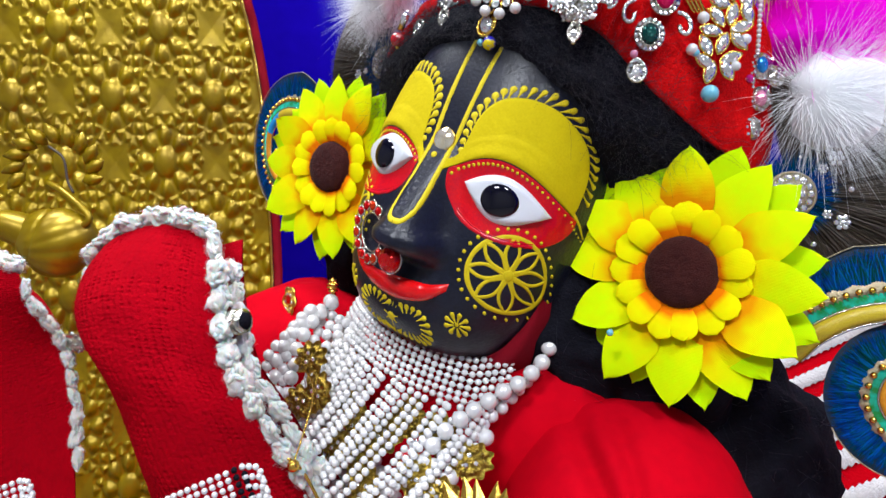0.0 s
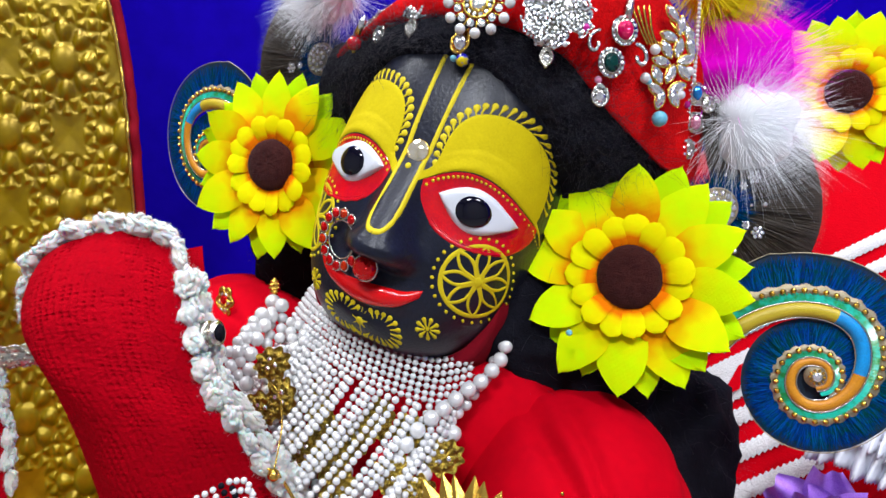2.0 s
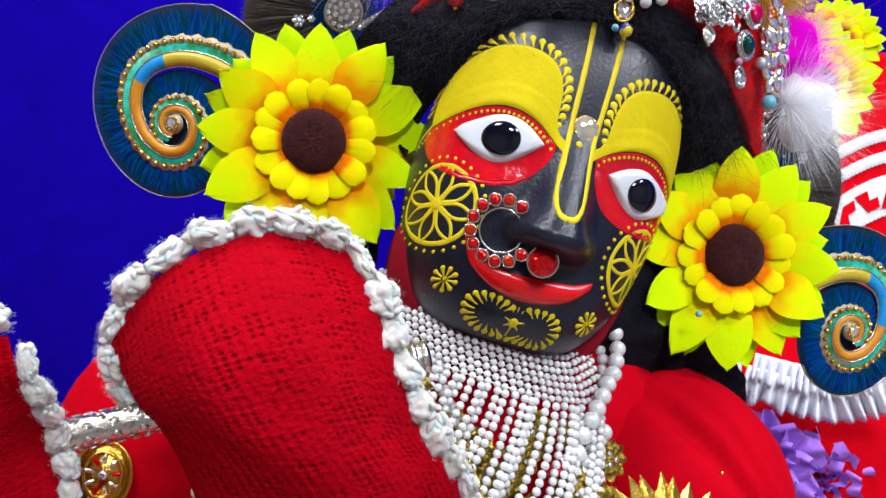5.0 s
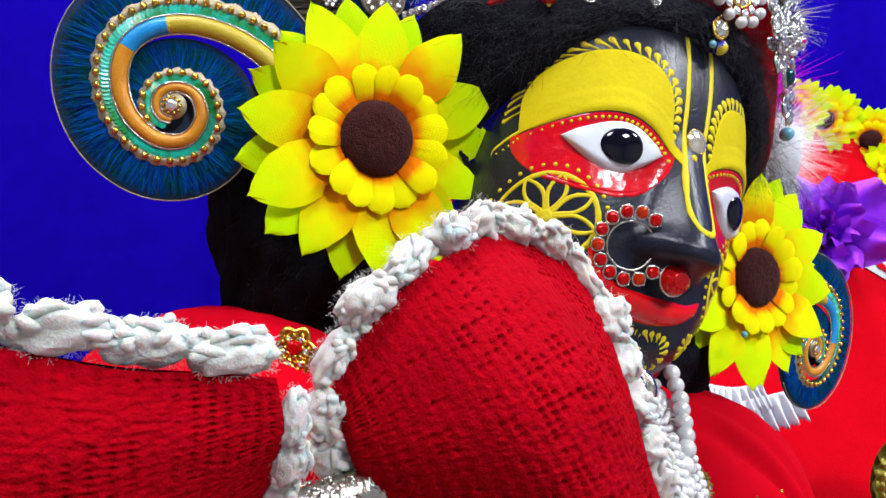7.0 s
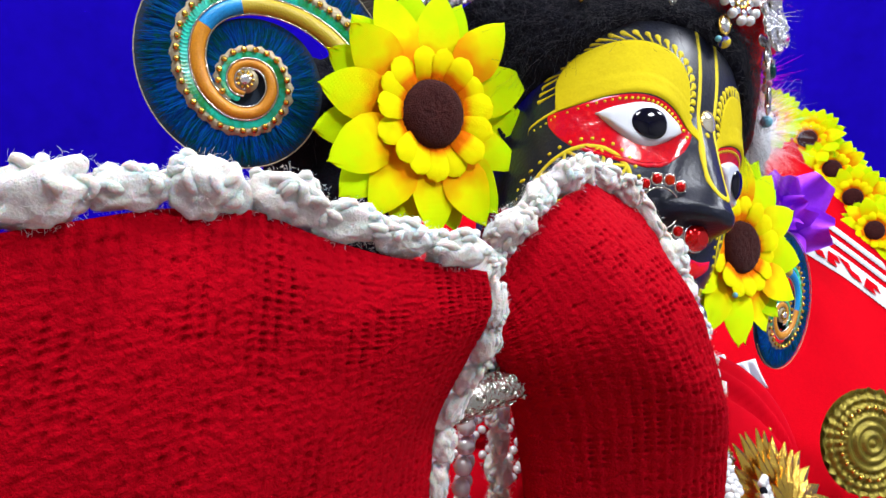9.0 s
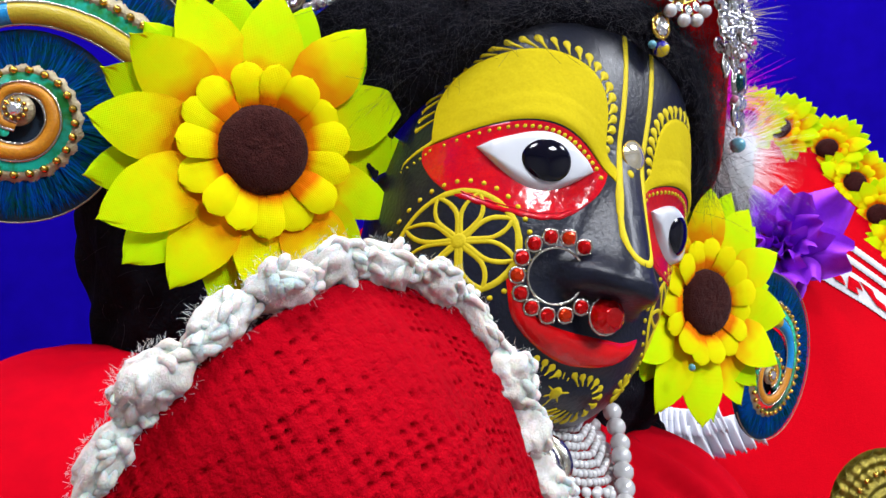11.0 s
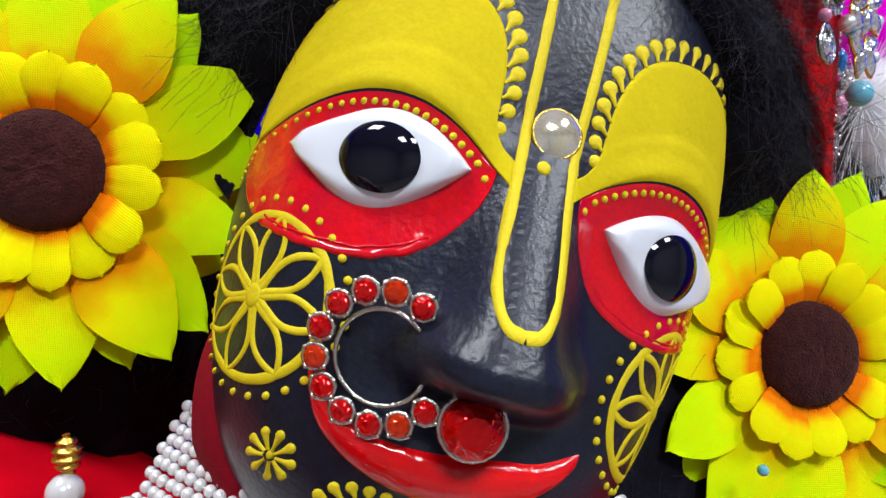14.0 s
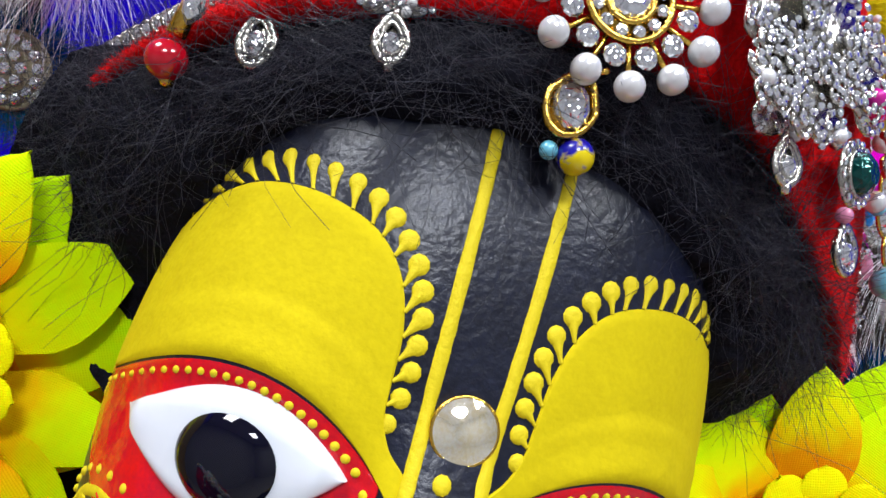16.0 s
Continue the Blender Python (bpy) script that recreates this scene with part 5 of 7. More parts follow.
# large silver brooch with scrolls of close-set stones
def silver_brooch():
    ob = thing("silver_brooch", "large silver scrollwork brooch paved with clear stones", "brooch")
    n = HEAD.to_3x3() @ V3((0.18, -0.97, 0.12))
    m = facing(on_head(29.0, 4.5, 58.0), n, HZ * 0.9 - HX * 0.25)
    rng = random.Random(21)
    lobes = [(-0.0050, 0.0060, 0.0066, 0.0085), (0.0045, 0.0045, 0.0062, 0.0090), (0.0005, -0.0055, 0.0052, 0.0062), (-0.0065, -0.0025, 0.0040, 0.0056), (0.0085, -0.0010, 0.0040, 0.0064), (0.0, 0.0120, 0.0056, 0.0056)]
    curls = Shape()
    for k, (x, y, a, b) in enumerate(lobes):
        s = Shape()
        # thin scalloped backing
        wavy = [1 + 0.09 * math.cos(7 * 2 * math.pi * i / 56 + k) for i in range(56)]
        plate(s, m @ Matrix.Translation((x, y, 0.00016 * k)), [(0.86 * a * q * math.cos(2 * math.pi * i / 56), 0.86 * b * q * math.sin(2 * math.pi * i / 56)) for i, q in enumerate(wavy)], 0.0005)
        part("backing", s, [SILVER], ob)
        # a ring of tight curls, each set with a row of stones
        for j in range(7):
            w0 = 2 * math.pi * j / 7 + k
            cx, cy, r = x + 0.70 * a * math.cos(w0), y + 0.70 * b * math.sin(w0), 0.0019 + 0.0004 * rng.random()
            way = 1 if (j + k) % 2 else -1
            path = [m @ V3((cx + r * (1 - i / 26) * math.cos(w0 + way * i * 0.36), cy + r * (1 - i / 26) * math.sin(w0 + way * i * 0.36), 0.0012 + 0.00016 * k)) for i in range(22)]
            s = Shape()
            s.tube(path, lambda t: 0.00034 - 0.0001 * t, 5)
            part("scroll", s, [SILVER], ob)
            for q in path[::3]:
                gem(curls, q + V3(n) * 0.0004, 0.00052, n, 0, 6)
    part("pave", curls, [CRYSTAL], ob, "tiny clear stones along the curls", smooth=False, kind="stuff")

    def spot(g):
        x, y, a, b = g.choice(lobes)
        w, r = g.random() * 6.283, math.sqrt(g.random())
        return x + a * r * math.cos(w), y + b * r * math.sin(w)

    s = Shape()
    sparkle_patch(s, m @ Matrix.Translation((0, 0, 0.0006)), spot, 190, 0.00060, rng, 0)
    part("pave", s, [CRYSTAL], ob, "close-set clear stones", smooth=False, kind="stuff")
    for x, y, r, mt in ((0.0105, -0.004, 0.0013, MAGENTA_BEAD), (-0.0085, -0.004, 0.0012, PEARL), (-0.005, 0.010, 0.0014, PEARL), (0.004, -0.010, 0.0010, PEARL)):
        s = Shape()
        s.ball(m @ V3((x, y, 0.0016)), r, 0, 12, 8)
        part("bead", s, [mt], ob)


silver_brooch()


# pendant of a ruby and an emerald oval, each in a halo of stones
def oval_pendant():
    ob = thing("oval_pendant", "silver pendant with a ruby and an emerald oval in crystal halos", "pendant")
    g0 = V3((0.0670, 0.2250, 1.4122))
    m = facing(g0, SIDE)
    s = Shape()

    def halo(x, y, rx, ry, mt, name):
        c = m @ V3((x, y, 0.001))
        plate(s, m @ Matrix.Translation((x, y, 0)), [((rx + 0.0018) * math.cos(2 * math.pi * i / 24), (ry + 0.0018) * math.sin(2 * math.pi * i / 24)) for i in range(24)], 0.0006)
        s.tube([m @ V3((x + rx * math.cos(2 * math.pi * i / 24), y + ry * math.sin(2 * math.pi * i / 24), 0.0009)) for i in range(24)], 0.0004, 6, closed=True)
        t = Shape()
        gem(t, c, rx, SIDE, 0, 12, 0.75, ry)
        part("stone", t, [mt], ob, name, smooth=False)
        for i in range(16):
            w = 2 * math.pi * i / 16
            t = Shape()
            gem(t, m @ V3((x + (rx + 0.0012) * math.cos(w), y + (ry + 0.0012) * math.sin(w), 0.0008)), 0.00068, SIDE, 0, 8)
            part("stone", t, [CRYSTAL], ob, smooth=False)

    halo(0, 0, 0.0030, 0.0036, EMERALD, "faceted dark green oval stone")
    halo(0.0050, 0.0113, 0.0030, 0.0036, CRIMSON, "faceted crimson oval stone")
    for k, (x, y) in ((-1, (-0.0045, 0.0075)), (1, (0.0090, 0.0030))):
        path = [m @ V3((x + k * 0.0026 * math.sin(w) + k * 0.0006 * w, y + 0.0034 * math.cos(w), 0.0008)) for w in [0.35 * i for i in range(14)]]
        s.tube(path, 0.0008, 6)
        for p in path[::2]:
            t = Shape()
            gem(t, p + V3(SIDE) * 0.0007, 0.0006, SIDE, 0, 6)
            part("stone", t, [CRYSTAL], ob, smooth=False)
    s.tube([m @ V3((0.0060, 0.0155, 0)), m @ V3((0.0075, 0.022, 0))], 0.0016, 8)
    d = m @ Matrix.Translation((-0.0042, -0.0113, 0))
    out = drop_outline(0.0030, 0.0076)
    plate(s, d, out, 0.0006)
    s.tube([d @ V3((x, y, 0.0007)) for x, y in out], 0.0005, 6, closed=True)
    part("frame", s, [SILVER], ob)
    t = Shape()
    gem(t, d @ V3((0, -0.0008, 0.0008)), 0.0019, SIDE, 0, 10)
    part("stone", t, [CRYSTAL], ob, smooth=False)
    for i in range(0, len(out), 2):
        t = Shape()
        gem(t, d @ V3((out[i][0] * 0.85, out[i][1] * 0.85, 0.0008)), 0.0006, SIDE, 0, 6)
        part("stone", t, [CRYSTAL], ob, smooth=False)
    t = Shape()
    t.ball(m @ V3((-0.0050, -0.0062, 0.001)), 0.0013, 0, 12, 8)
    part("bead", t, [PINK_BEAD], ob)


oval_pendant()


# cluster of leaf-cut crystals with pearls and a turquoise drop
def leaf_cluster():
    ob = thing("crystal_cluster", "gilt cluster of leaf-cut crystals and pearls with a turquoise drop", "brooch")
    m = facing((0.0864, 0.2255, 1.3934), V3((-0.05, -1, 0.08)))
    n = m.to_3x3() @ V3((0, 0, 1))
    leaves = ((1, 73, -20), (-16, 110, 50), (58, 80, 25), (-10, 165, 25), (45, 170, -25), (100, 178, 40), (8, 215, 75), (72, 120, -70), (80, 270, -15), (130, 272, 20), (110, 225, -75), (40, 310, 70), (125, 320, 30), (30, 262, 30), (90, 352, -10), (55, 395, 40))
    frame_s = Shape()
    for x, y, turn in leaves:
        c = m @ V3((x / 10600, y / 10600, 0.0012))
        s = Shape()
        marquise(s, c, 0.0072, 0.0036, n, radians(turn))
        leaf = part("leaf_stone", s, [CRYSTAL], ob, smooth=False)
        ring = Shape()
        mm = facing(c, n) @ Matrix.Rotation(radians(turn), 4, "Z")
        ring.tube([mm @ V3((0.0019 * math.cos(w) * (1 - 0.60 * abs(math.sin(w)) ** 3), 0.0038 * math.sin(w), -0.0002)) for w in [2 * math.pi * i / 16 for i in range(16)]], 0.00035, 5, closed=True)
        part("setting", ring, [GOLD], leaf)
    for x, y in ((60, 150), (40, 230), (90, 310)):
        frame_s.tube([m @ V3((x / 10600, y / 10600, 0)), m @ V3((x / 10600 - 0.004, y / 10600 + 0.006, 0.0))], 0.0006, 6)
    for k in range(4):
        frame_s.tube(spline([m @ V3((-0.001 - 0.0012 * k, 0.026, 0.001)), m @ V3((-0.0035 - 0.0014 * k, 0.031, 0.002)), m @ V3((-0.0045 - 0.0022 * k, 0.039, 0.0022))], 10), 0.0005, 6)
    part("stalk", frame_s, [GOLD], ob)
    for x, y, r, mt in ((-17, 259, 0.0019, PEARL), (-57, 152, 0.0019, PEARL), (123, 182, 0.0017, PEARL), (88, 92, 0.0016, PEARL), (-45, 140, 0.0013, TURQ), (0, 0, 0.0028, TURQ)):
        s = Shape()
        s.ball(m @ V3((x / 10600, y / 10600, 0.001)), r, 0, 16, 10)
        part("bead", s, [mt], ob, "round turquoise bead" if mt is TURQ else "")


leaf_cluster()


# string of seed pearls that ends in a coloured brooch
def side_string():
    ob = thing("pearl_string", "string of seed pearls ending in a crystal brooch with coloured stones", "pearl string")
    p0 = V3((0.1078, 0.2355, 1.3934))
    m = facing(p0, V3((-0.12, -0.99, 0.05)))
    n = m.to_3x3() @ V3((0, 0, 1))
    for i in range(22):
        s = Shape()
        s.ball(m @ V3(((-10 + 1.2 * i * 0.9) / 10600, (168 + i * 17.5) / 10600, 0.0006)), 0.00085, 0, 10, 6)
        part("seed_pearl", s, [PEARL], ob)
    rng = random.Random(5)
    s = Shape()
    for x, y, a, b in ((5, 115, 0.0038, 0.0046), (0, 0, 0.0034, 0.0042), (55, 78, 0.0030, 0.0036), (-25, -105, 0.0026, 0.0040), (-40, 65, 0.0022, 0.0028)):
        plate(s, m @ Matrix.Translation((x / 10600, y / 10600, -0.0004)), [(a * math.cos(2 * math.pi * i / 16), b * math.sin(2 * math.pi * i / 16)) for i in range(16)], 0.0005)
    part("setting", s, [SILVER], ob)

    def spot(g):
        x, y, a, b = g.choice(((5, 115, 0.0038, 0.0046), (0, 0, 0.0034, 0.0042), (55, 78, 0.0030, 0.0036), (-25, -105, 0.0026, 0.0040), (-40, 65, 0.0022, 0.0028)))
        w, r = g.random() * 6.283, math.sqrt(g.random())
        return x / 10600 + a * r * math.cos(w), y / 10600 + b * r * math.sin(w)

    s = Shape()
    sparkle_patch(s, m, spot, 60, 0.0006, rng, 0)
    part("pave", s, [CRYSTAL], ob, "close-set clear stones", smooth=False, kind="stuff")
    for x, y, rx, ry, mt in ((5, 118, 0.0019, 0.0028, BLUE_STONE), (0, 0, 0.0020, 0.0028, PINK_STONE)):
        s = Shape()
        gem(s, m @ V3((x / 10600, y / 10600, 0.0009)), rx, n, 0, 12, 0.5, ry)
        part("stone", s, [mt], ob, smooth=True)
    s = Shape()
    s.ball(m @ V3((-40 / 10600, 70 / 10600, 0.001)), 0.0014, 0, 12, 8)
    part("bead", s, [MAGENTA_BEAD], ob)


side_string()


# ---- pearl necklaces ----
def chest(phi, z):
    """A point on the sloping chest under the chin; phi is the way it faces, in degrees from the wearer's far side."""
    r = 0.0655 + (1.298 - z) * 0.78 + 0.9 * max(0.0, 1.262 - z) * 0.4
    a = radians(phi)
    k = 1 - 0.20 * max(0.0, math.cos(a)) - 0.06 * max(0.0, -math.cos(a))
    return V3((0.012 - r * k * math.cos(a), 0.318 - r * math.sin(a), z))


def pearl_shape(r, seg=12, rings=8):
    s = Shape()
    s.ball((0, 0, 0), r, 0, seg, rings)
    return s.mesh("pearl", [PEARL])


MID_PEARL, BIG_PEARL = pearl_shape(0.0024), pearl_shape(0.0031, 16, 10)


def pearl_collar():
    """A net of small pearls round the throat, with a fringe of strings below it."""
    ob = thing("pearl_collar", "white pearl net collar with a long fringe of pearl strings", "necklace")
    rng = random.Random(31)
    lift = lambda p, x: p + V3((-0.002, 0, 0.011)) * clamp((0.012 - x) / 0.045) ** 1.2
    s = Shape()
    for row in range(12):
        z0 = 1.3170 - row * 0.00222
        span = 104 - 0.9 * row
        pts = [chest(phi, z0 - 0.0045 * math.sin(radians(phi)) ** 3 + 0.003 * abs(math.cos(radians(phi)))) for phi in [6 + span * i / 120 for i in range(121)]]
        pts = [lift(p, p.x) for p in pts]
        line = along(pts, 0.00145)
        for p in line[row % 2::2]:
            q = p + V3((rng.uniform(-1, 1), rng.uniform(-1, 1), rng.uniform(-1, 1))) * 0.00018
            s.ball(q, 0.00128, 0, 10, 7)
        s.tube(pts[::3], 0.00022, 4)
    part("pearl_net", s, [PEARL], ob, "close net of tiny pearls", kind="stuff")
    ball = Shape()
    ball.ball((0, 0, 0), 0.00142, 0, 10, 7)
    bead = ball.mesh("pearl", [PEARL])
    count = 34
    for k in range(count):
        phi = 14 + 80 * k / (count - 1) + rng.uniform(-1, 1)
        ztop = 1.2912 - 0.0045 * math.sin(radians(phi)) ** 3 + 0.003 * abs(math.cos(radians(phi)))
        ln = 0.036 - 0.008 * abs(k / (count - 1) - 0.4) + rng.uniform(-0.002, 0.003)
        sway = rng.uniform(-3, 3)
        top = chest(phi, ztop)
        pts = [lift(chest(phi + sway * t * t - 20 * t, ztop - ln * t) + V3((-0.0008, -0.0018, 0)) * (1 + 0.6 * (k % 3)), top.x) for t in [i / 24 for i in range(25)]]
        for p in along(pts, 0.00288):
            part("pearl", bead, [], ob, m=Matrix.Translation(p + V3((rng.uniform(-1, 1), 0, rng.uniform(-1, 1))) * 0.0002))


pearl_collar()


def pearl_necklace(points, step, mesh, label, seed, jitter=0.0004):
    ob = thing("pearl_necklace", label, "necklace", group="pearl necklaces")
    rng = random.Random(seed)
    pts = along(spline(points, 80), step)
    for p in pts:
        j = V3((rng.uniform(-1, 1), rng.uniform(-1, 1), rng.uniform(-1, 1))) * jitter
        part("pearl", mesh, [], ob, m=Matrix.Translation(p + j))
    s = Shape()
    s.tube(pts, 0.0003, 4)
    part("thread", s, [YARN], ob)


BIG = "necklace of large round cream pearls lying on the chest"
MIDS = "necklace of medium white pearls lying over the dress"
# from the ear side down over the chest
pearl_necklace([(0.0560, 0.272, 1.326), (0.0500, 0.264, 1.317), (0.0410, 0.256, 1.307), (0.0320, 0.2475, 1.2980), (0.0210, 0.2430, 1.2925), (0.0100, 0.2390, 1.2875), (0.0040, 0.2370, 1.2835), (-0.004, 0.2350, 1.276), (-0.010, 0.2330, 1.266)], 0.0063, BIG_PEARL, BIG, 1)
pearl_necklace([(0.0400, 0.262, 1.3010), (0.0300, 0.252, 1.2930), (0.0160, 0.2420, 1.2830), (0.0060, 0.2360, 1.2760), (-0.0040, 0.2310, 1.2680), (-0.013, 0.229, 1.258)], 0.0048, MID_PEARL, MIDS, 2)
pearl_necklace([(0.0150, 0.2390, 1.2780), (0.0060, 0.2330, 1.2700), (-0.0060, 0.2280, 1.2600), (-0.018, 0.229, 1.250)], 0.0062, BIG_PEARL, BIG, 3)
pearl_necklace([(0.0040, 0.2360, 1.2760), (-0.0060, 0.2330, 1.2690), (-0.018, 0.2340, 1.2630), (-0.030, 0.241, 1.258)], 0.0050, MID_PEARL, MIDS, 4)
# far side of the chest, four strings side by side
for k in range(5):
    dx = 0.0052 * k
    pearl_necklace([(-0.0500 + dx * 0.7, 0.298 - dx * 0.55, 1.3130 - 0.001 * k), (-0.0525 + dx, 0.2870 - dx * 0.6, 1.3030), (-0.0535 + dx, 0.2790 - dx * 0.6, 1.2900), (-0.0500 + dx, 0.2700 - dx * 0.6, 1.2740), (-0.0400 + dx, 0.258 - dx * 0.5, 1.256), (-0.028 + dx, 0.248 - dx * 0.4, 1.243)],
                   0.0049 + 0.0003 * (k % 2), MID_PEARL, MIDS, 10 + k, 0.0007)
# outermost strings at the far shoulder
for k in range(4):
    pearl_necklace([(-0.0470 - 0.0035 * k, 0.2960 - 0.003 * k, 1.3180 - 0.0015 * k), (-0.0560 - 0.004 * k, 0.2850 - 0.002 * k, 1.3080 - 0.002 * k), (-0.0600 - 0.0035 * k, 0.2780, 1.2940), (-0.0580 - 0.003 * k, 0.2720, 1.2780), (-0.0480 - 0.002 * k, 0.2640, 1.2620)],
                   0.0051 if k % 2 else 0.0063, MID_PEARL if k % 2 else BIG_PEARL, MIDS if k % 2 else BIG, 70 + k, 0.0006)
# lower swags between the sleeves
for k in range(4):
    pearl_necklace([(-0.046 + 0.003 * k, 0.258 - 0.003 * k, 1.262 - 0.005 * k), (-0.030 + 0.003 * k, 0.240 - 0.002 * k, 1.2475 - 0.005 * k), (-0.012 + 0.002 * k, 0.2290, 1.2435 - 0.005 * k), (0.004, 0.2270, 1.2500 - 0.005 * k)],
                   0.0063 if k % 2 else 0.0050, BIG_PEARL if k % 2 else MID_PEARL, BIG if k % 2 else MIDS, 20 + k, 0.0006)


def gold_leaf_mesh(seed, r=0.0065):
    """A stamped gold leaf with ribs."""
    rng = random.Random(seed)
    s = Shape()

    def fn(u, v):
        w = 2 * math.pi * u
        rad = r * v * (1 + 0.12 * math.cos(9 * w) * v)
        h = 0.0012 * (1 - v * v) + 0.0004 * math.sin(9 * w) * v + 0.0003 * math.sin(v * 14)
        return V3((rad * math.cos(w), rad * 1.25 * math.sin(w), h))

    s.grid(fn, 54, 10, loop_u=True, flip=True)
    for i in range(10):
        w = 2 * math.pi * i / 10
        s.ball((r * 0.62 * math.cos(w), r * 0.78 * math.sin(w), 0.0011), 0.0007, 0, 6, 4)
    return s


def gold_pendants():
    places = [(36, 1.2785), (48, 1.270), (62, 1.262), (40, 1.262), (75, 1.268), (66, 1.250), (56, 1.250), (30, 1.293), (52, 1.279), (64, 1.277), (80, 1.279), (88, 1.272), (70, 1.283), (44, 1.286), (58, 1.270), (82, 1.262)]
    spots = [(chest(phi, z), V3((chest(phi, z).x - 0.012, chest(phi, z).y - 0.318, 0.035)).normalized()) for phi, z in places]
    spots += [(V3(p), V3((-0.5, -0.85, 0.2)).normalized()) for p in ((-0.0500, 0.2660, 1.3010), (-0.0470, 0.2620, 1.2890), (-0.0540, 0.2650, 1.2840))]
    for i, (p, n) in enumerate(spots):
        ob = thing("gold_pendant", "stamped gold leaf pendant with clear stones among the pearls", "pendant", facing(p + n * 0.0004, n) @ Matrix.Rotation(i * 1.3, 4, "Z"), "gold pendants")
        part("leaf", gold_leaf_mesh(i, 0.0062), [OLDGOLD], ob)
        for k in range(3):
            s = Shape()
            gem(s, (0.002 * math.cos(k * 2.1), 0.002 * math.sin(k * 2.1), 0.0014), 0.0009, (0, 0, 1), 0, 8)
            part("stone", s, [CRYSTAL], ob, smooth=False)


gold_pendants()


def ruby_bead():
    ob = thing("ruby_bead", "carved dark red bead between crystal rings on a pearl string", "bead")
    p = V3((-0.0125, 0.2365, 1.2722))
    s = Shape()
    for k in range(8):
        w = 2 * math.pi * k / 8
        s.ball(p + V3((0.0012 * math.cos(w), 0, 0.0012 * math.sin(w))), 0.0026, 0, 10, 6)
    part("bead", s, [RED_BEAD], ob)
    for dx, dz in ((0.003, 0.0045), (-0.003, -0.0045)):
        s = Shape()
        c = p + V3((dx, -0.001, dz))
        for k in range(8):
            w = 2 * math.pi * k / 8
            gem(s, c + V3((0.0018 * math.cos(w), -0.0006, 0.0018 * math.sin(w))), 0.0007, (0, -1, 0.1), 0, 6)
        part("crystal_ring", s, [CRYSTAL], ob, smooth=False)


ruby_bead()


# fan of gold foil leaves with a ruby, at the breast
def gold_brooch():
    ob = thing("gold_brooch", "fan-shaped gold foil brooch with jagged leaves and a red stone", "brooch")
    c, n = V3((0.0110, 0.2070, 1.2430)), V3((-0.38, -0.80, 0.46))
    m = facing(c, n) @ Matrix.Scale(1.25, 4)
    rng = random.Random(3)
    for ring, (r0, r1, cnt) in enumerate(((0.010, 0.0245, 32), (0.006, 0.0190, 26), (0.003, 0.0130, 18))):
        for i in range(cnt):
            w = 2 * math.pi * (i + 0.5 * ring) / cnt + rng.uniform(-0.06, 0.06)
            s = Shape()
            wd = 0.0026 * (1.2 - 0.15 * ring)
            z0 = 0.001 + 0.0016 * ring
            tip = r1 * rng.uniform(0.9, 1.08)
            d = m @ Matrix.Rotation(w, 4, "Z")
            a = [(0, r0, z0), (wd, (r0 + tip) / 2, z0 + 0.0004), (0, tip, z0 + 0.0008 + rng.uniform(0, 0.001)), (-wd, (r0 + tip) / 2, z0 + 0.0004), (0, (r0 + tip) / 2, z0 + 0.0013)]
            s.add([d @ V3(p) for p in a] + [d @ (V3(p) - V3((0, 0, 0.0004))) for p in a], [(0, 1, 4), (1, 2, 4), (2, 3, 4), (3, 0, 4), (5, 9, 6), (6, 9, 7), (7, 9, 8), (8, 9, 5), (0, 5, 6, 1), (1, 6, 7, 2), (2, 7, 8, 3), (3, 8, 5, 0)])
            part("leaf", s, [GOLD], ob, smooth=False)
    s = Shape()
    s.ball(m @ V3((-0.008, 0.002, 0.004)), 0.0045, 0, 16, 10)
    part("stone", s, [RUBY], ob, "domed red stone")
    s = Shape()
    for k in range(16):
        w = 2 * math.pi * k / 16
        s.ball(m @ V3((-0.008 + 0.0052 * math.cos(w), 0.002 + 0.0052 * math.sin(w), 0.0042)), 0.0008, 0, 8, 5)
    part("bead_rim", s, [PEARL], ob)


gold_brooch()


def gold_sequins():
    for p in ((0.0180, 0.2205, 1.2745), (0.0340, 0.2125, 1.2745), (0.045, 0.2085, 1.268)):
        s = Shape()
        d = V3(p) - PUFF
        d = d / math.sqrt(sum((d[k] / PUFF_AXES[k]) ** 2 for k in range(3)))
        s.ball(PUFF + d * 1.01, 0.0008, 0, 8, 5)
        thing("sequin", "tiny gold sequin stitched to the red dress", "sequin", group="dress sequins", shape=s, mats=[GOLD])


gold_sequins()


# pins in the hair and on the petals
def pearl_pin(p, r, label, mat):
    s = Shape()
    s.ball(p, r, 0, 12, 8)
    thing("pin", label, "pin", group="pins", shape=s, mats=[mat])


pearl_pin((0.0551, 0.2530, 1.2942), 0.0016, "small clear-headed pin in the black hair", CRYSTAL)
pearl_pin((-0.0225, 0.3240, 1.4070), 0.0014, "small yellow-headed pin on a sunflower petal", YELLOW)
pearl_pin((0.0560, 0.2300, 1.3160), 0.0012, "small green-headed pin on a sunflower petal", TURQ)


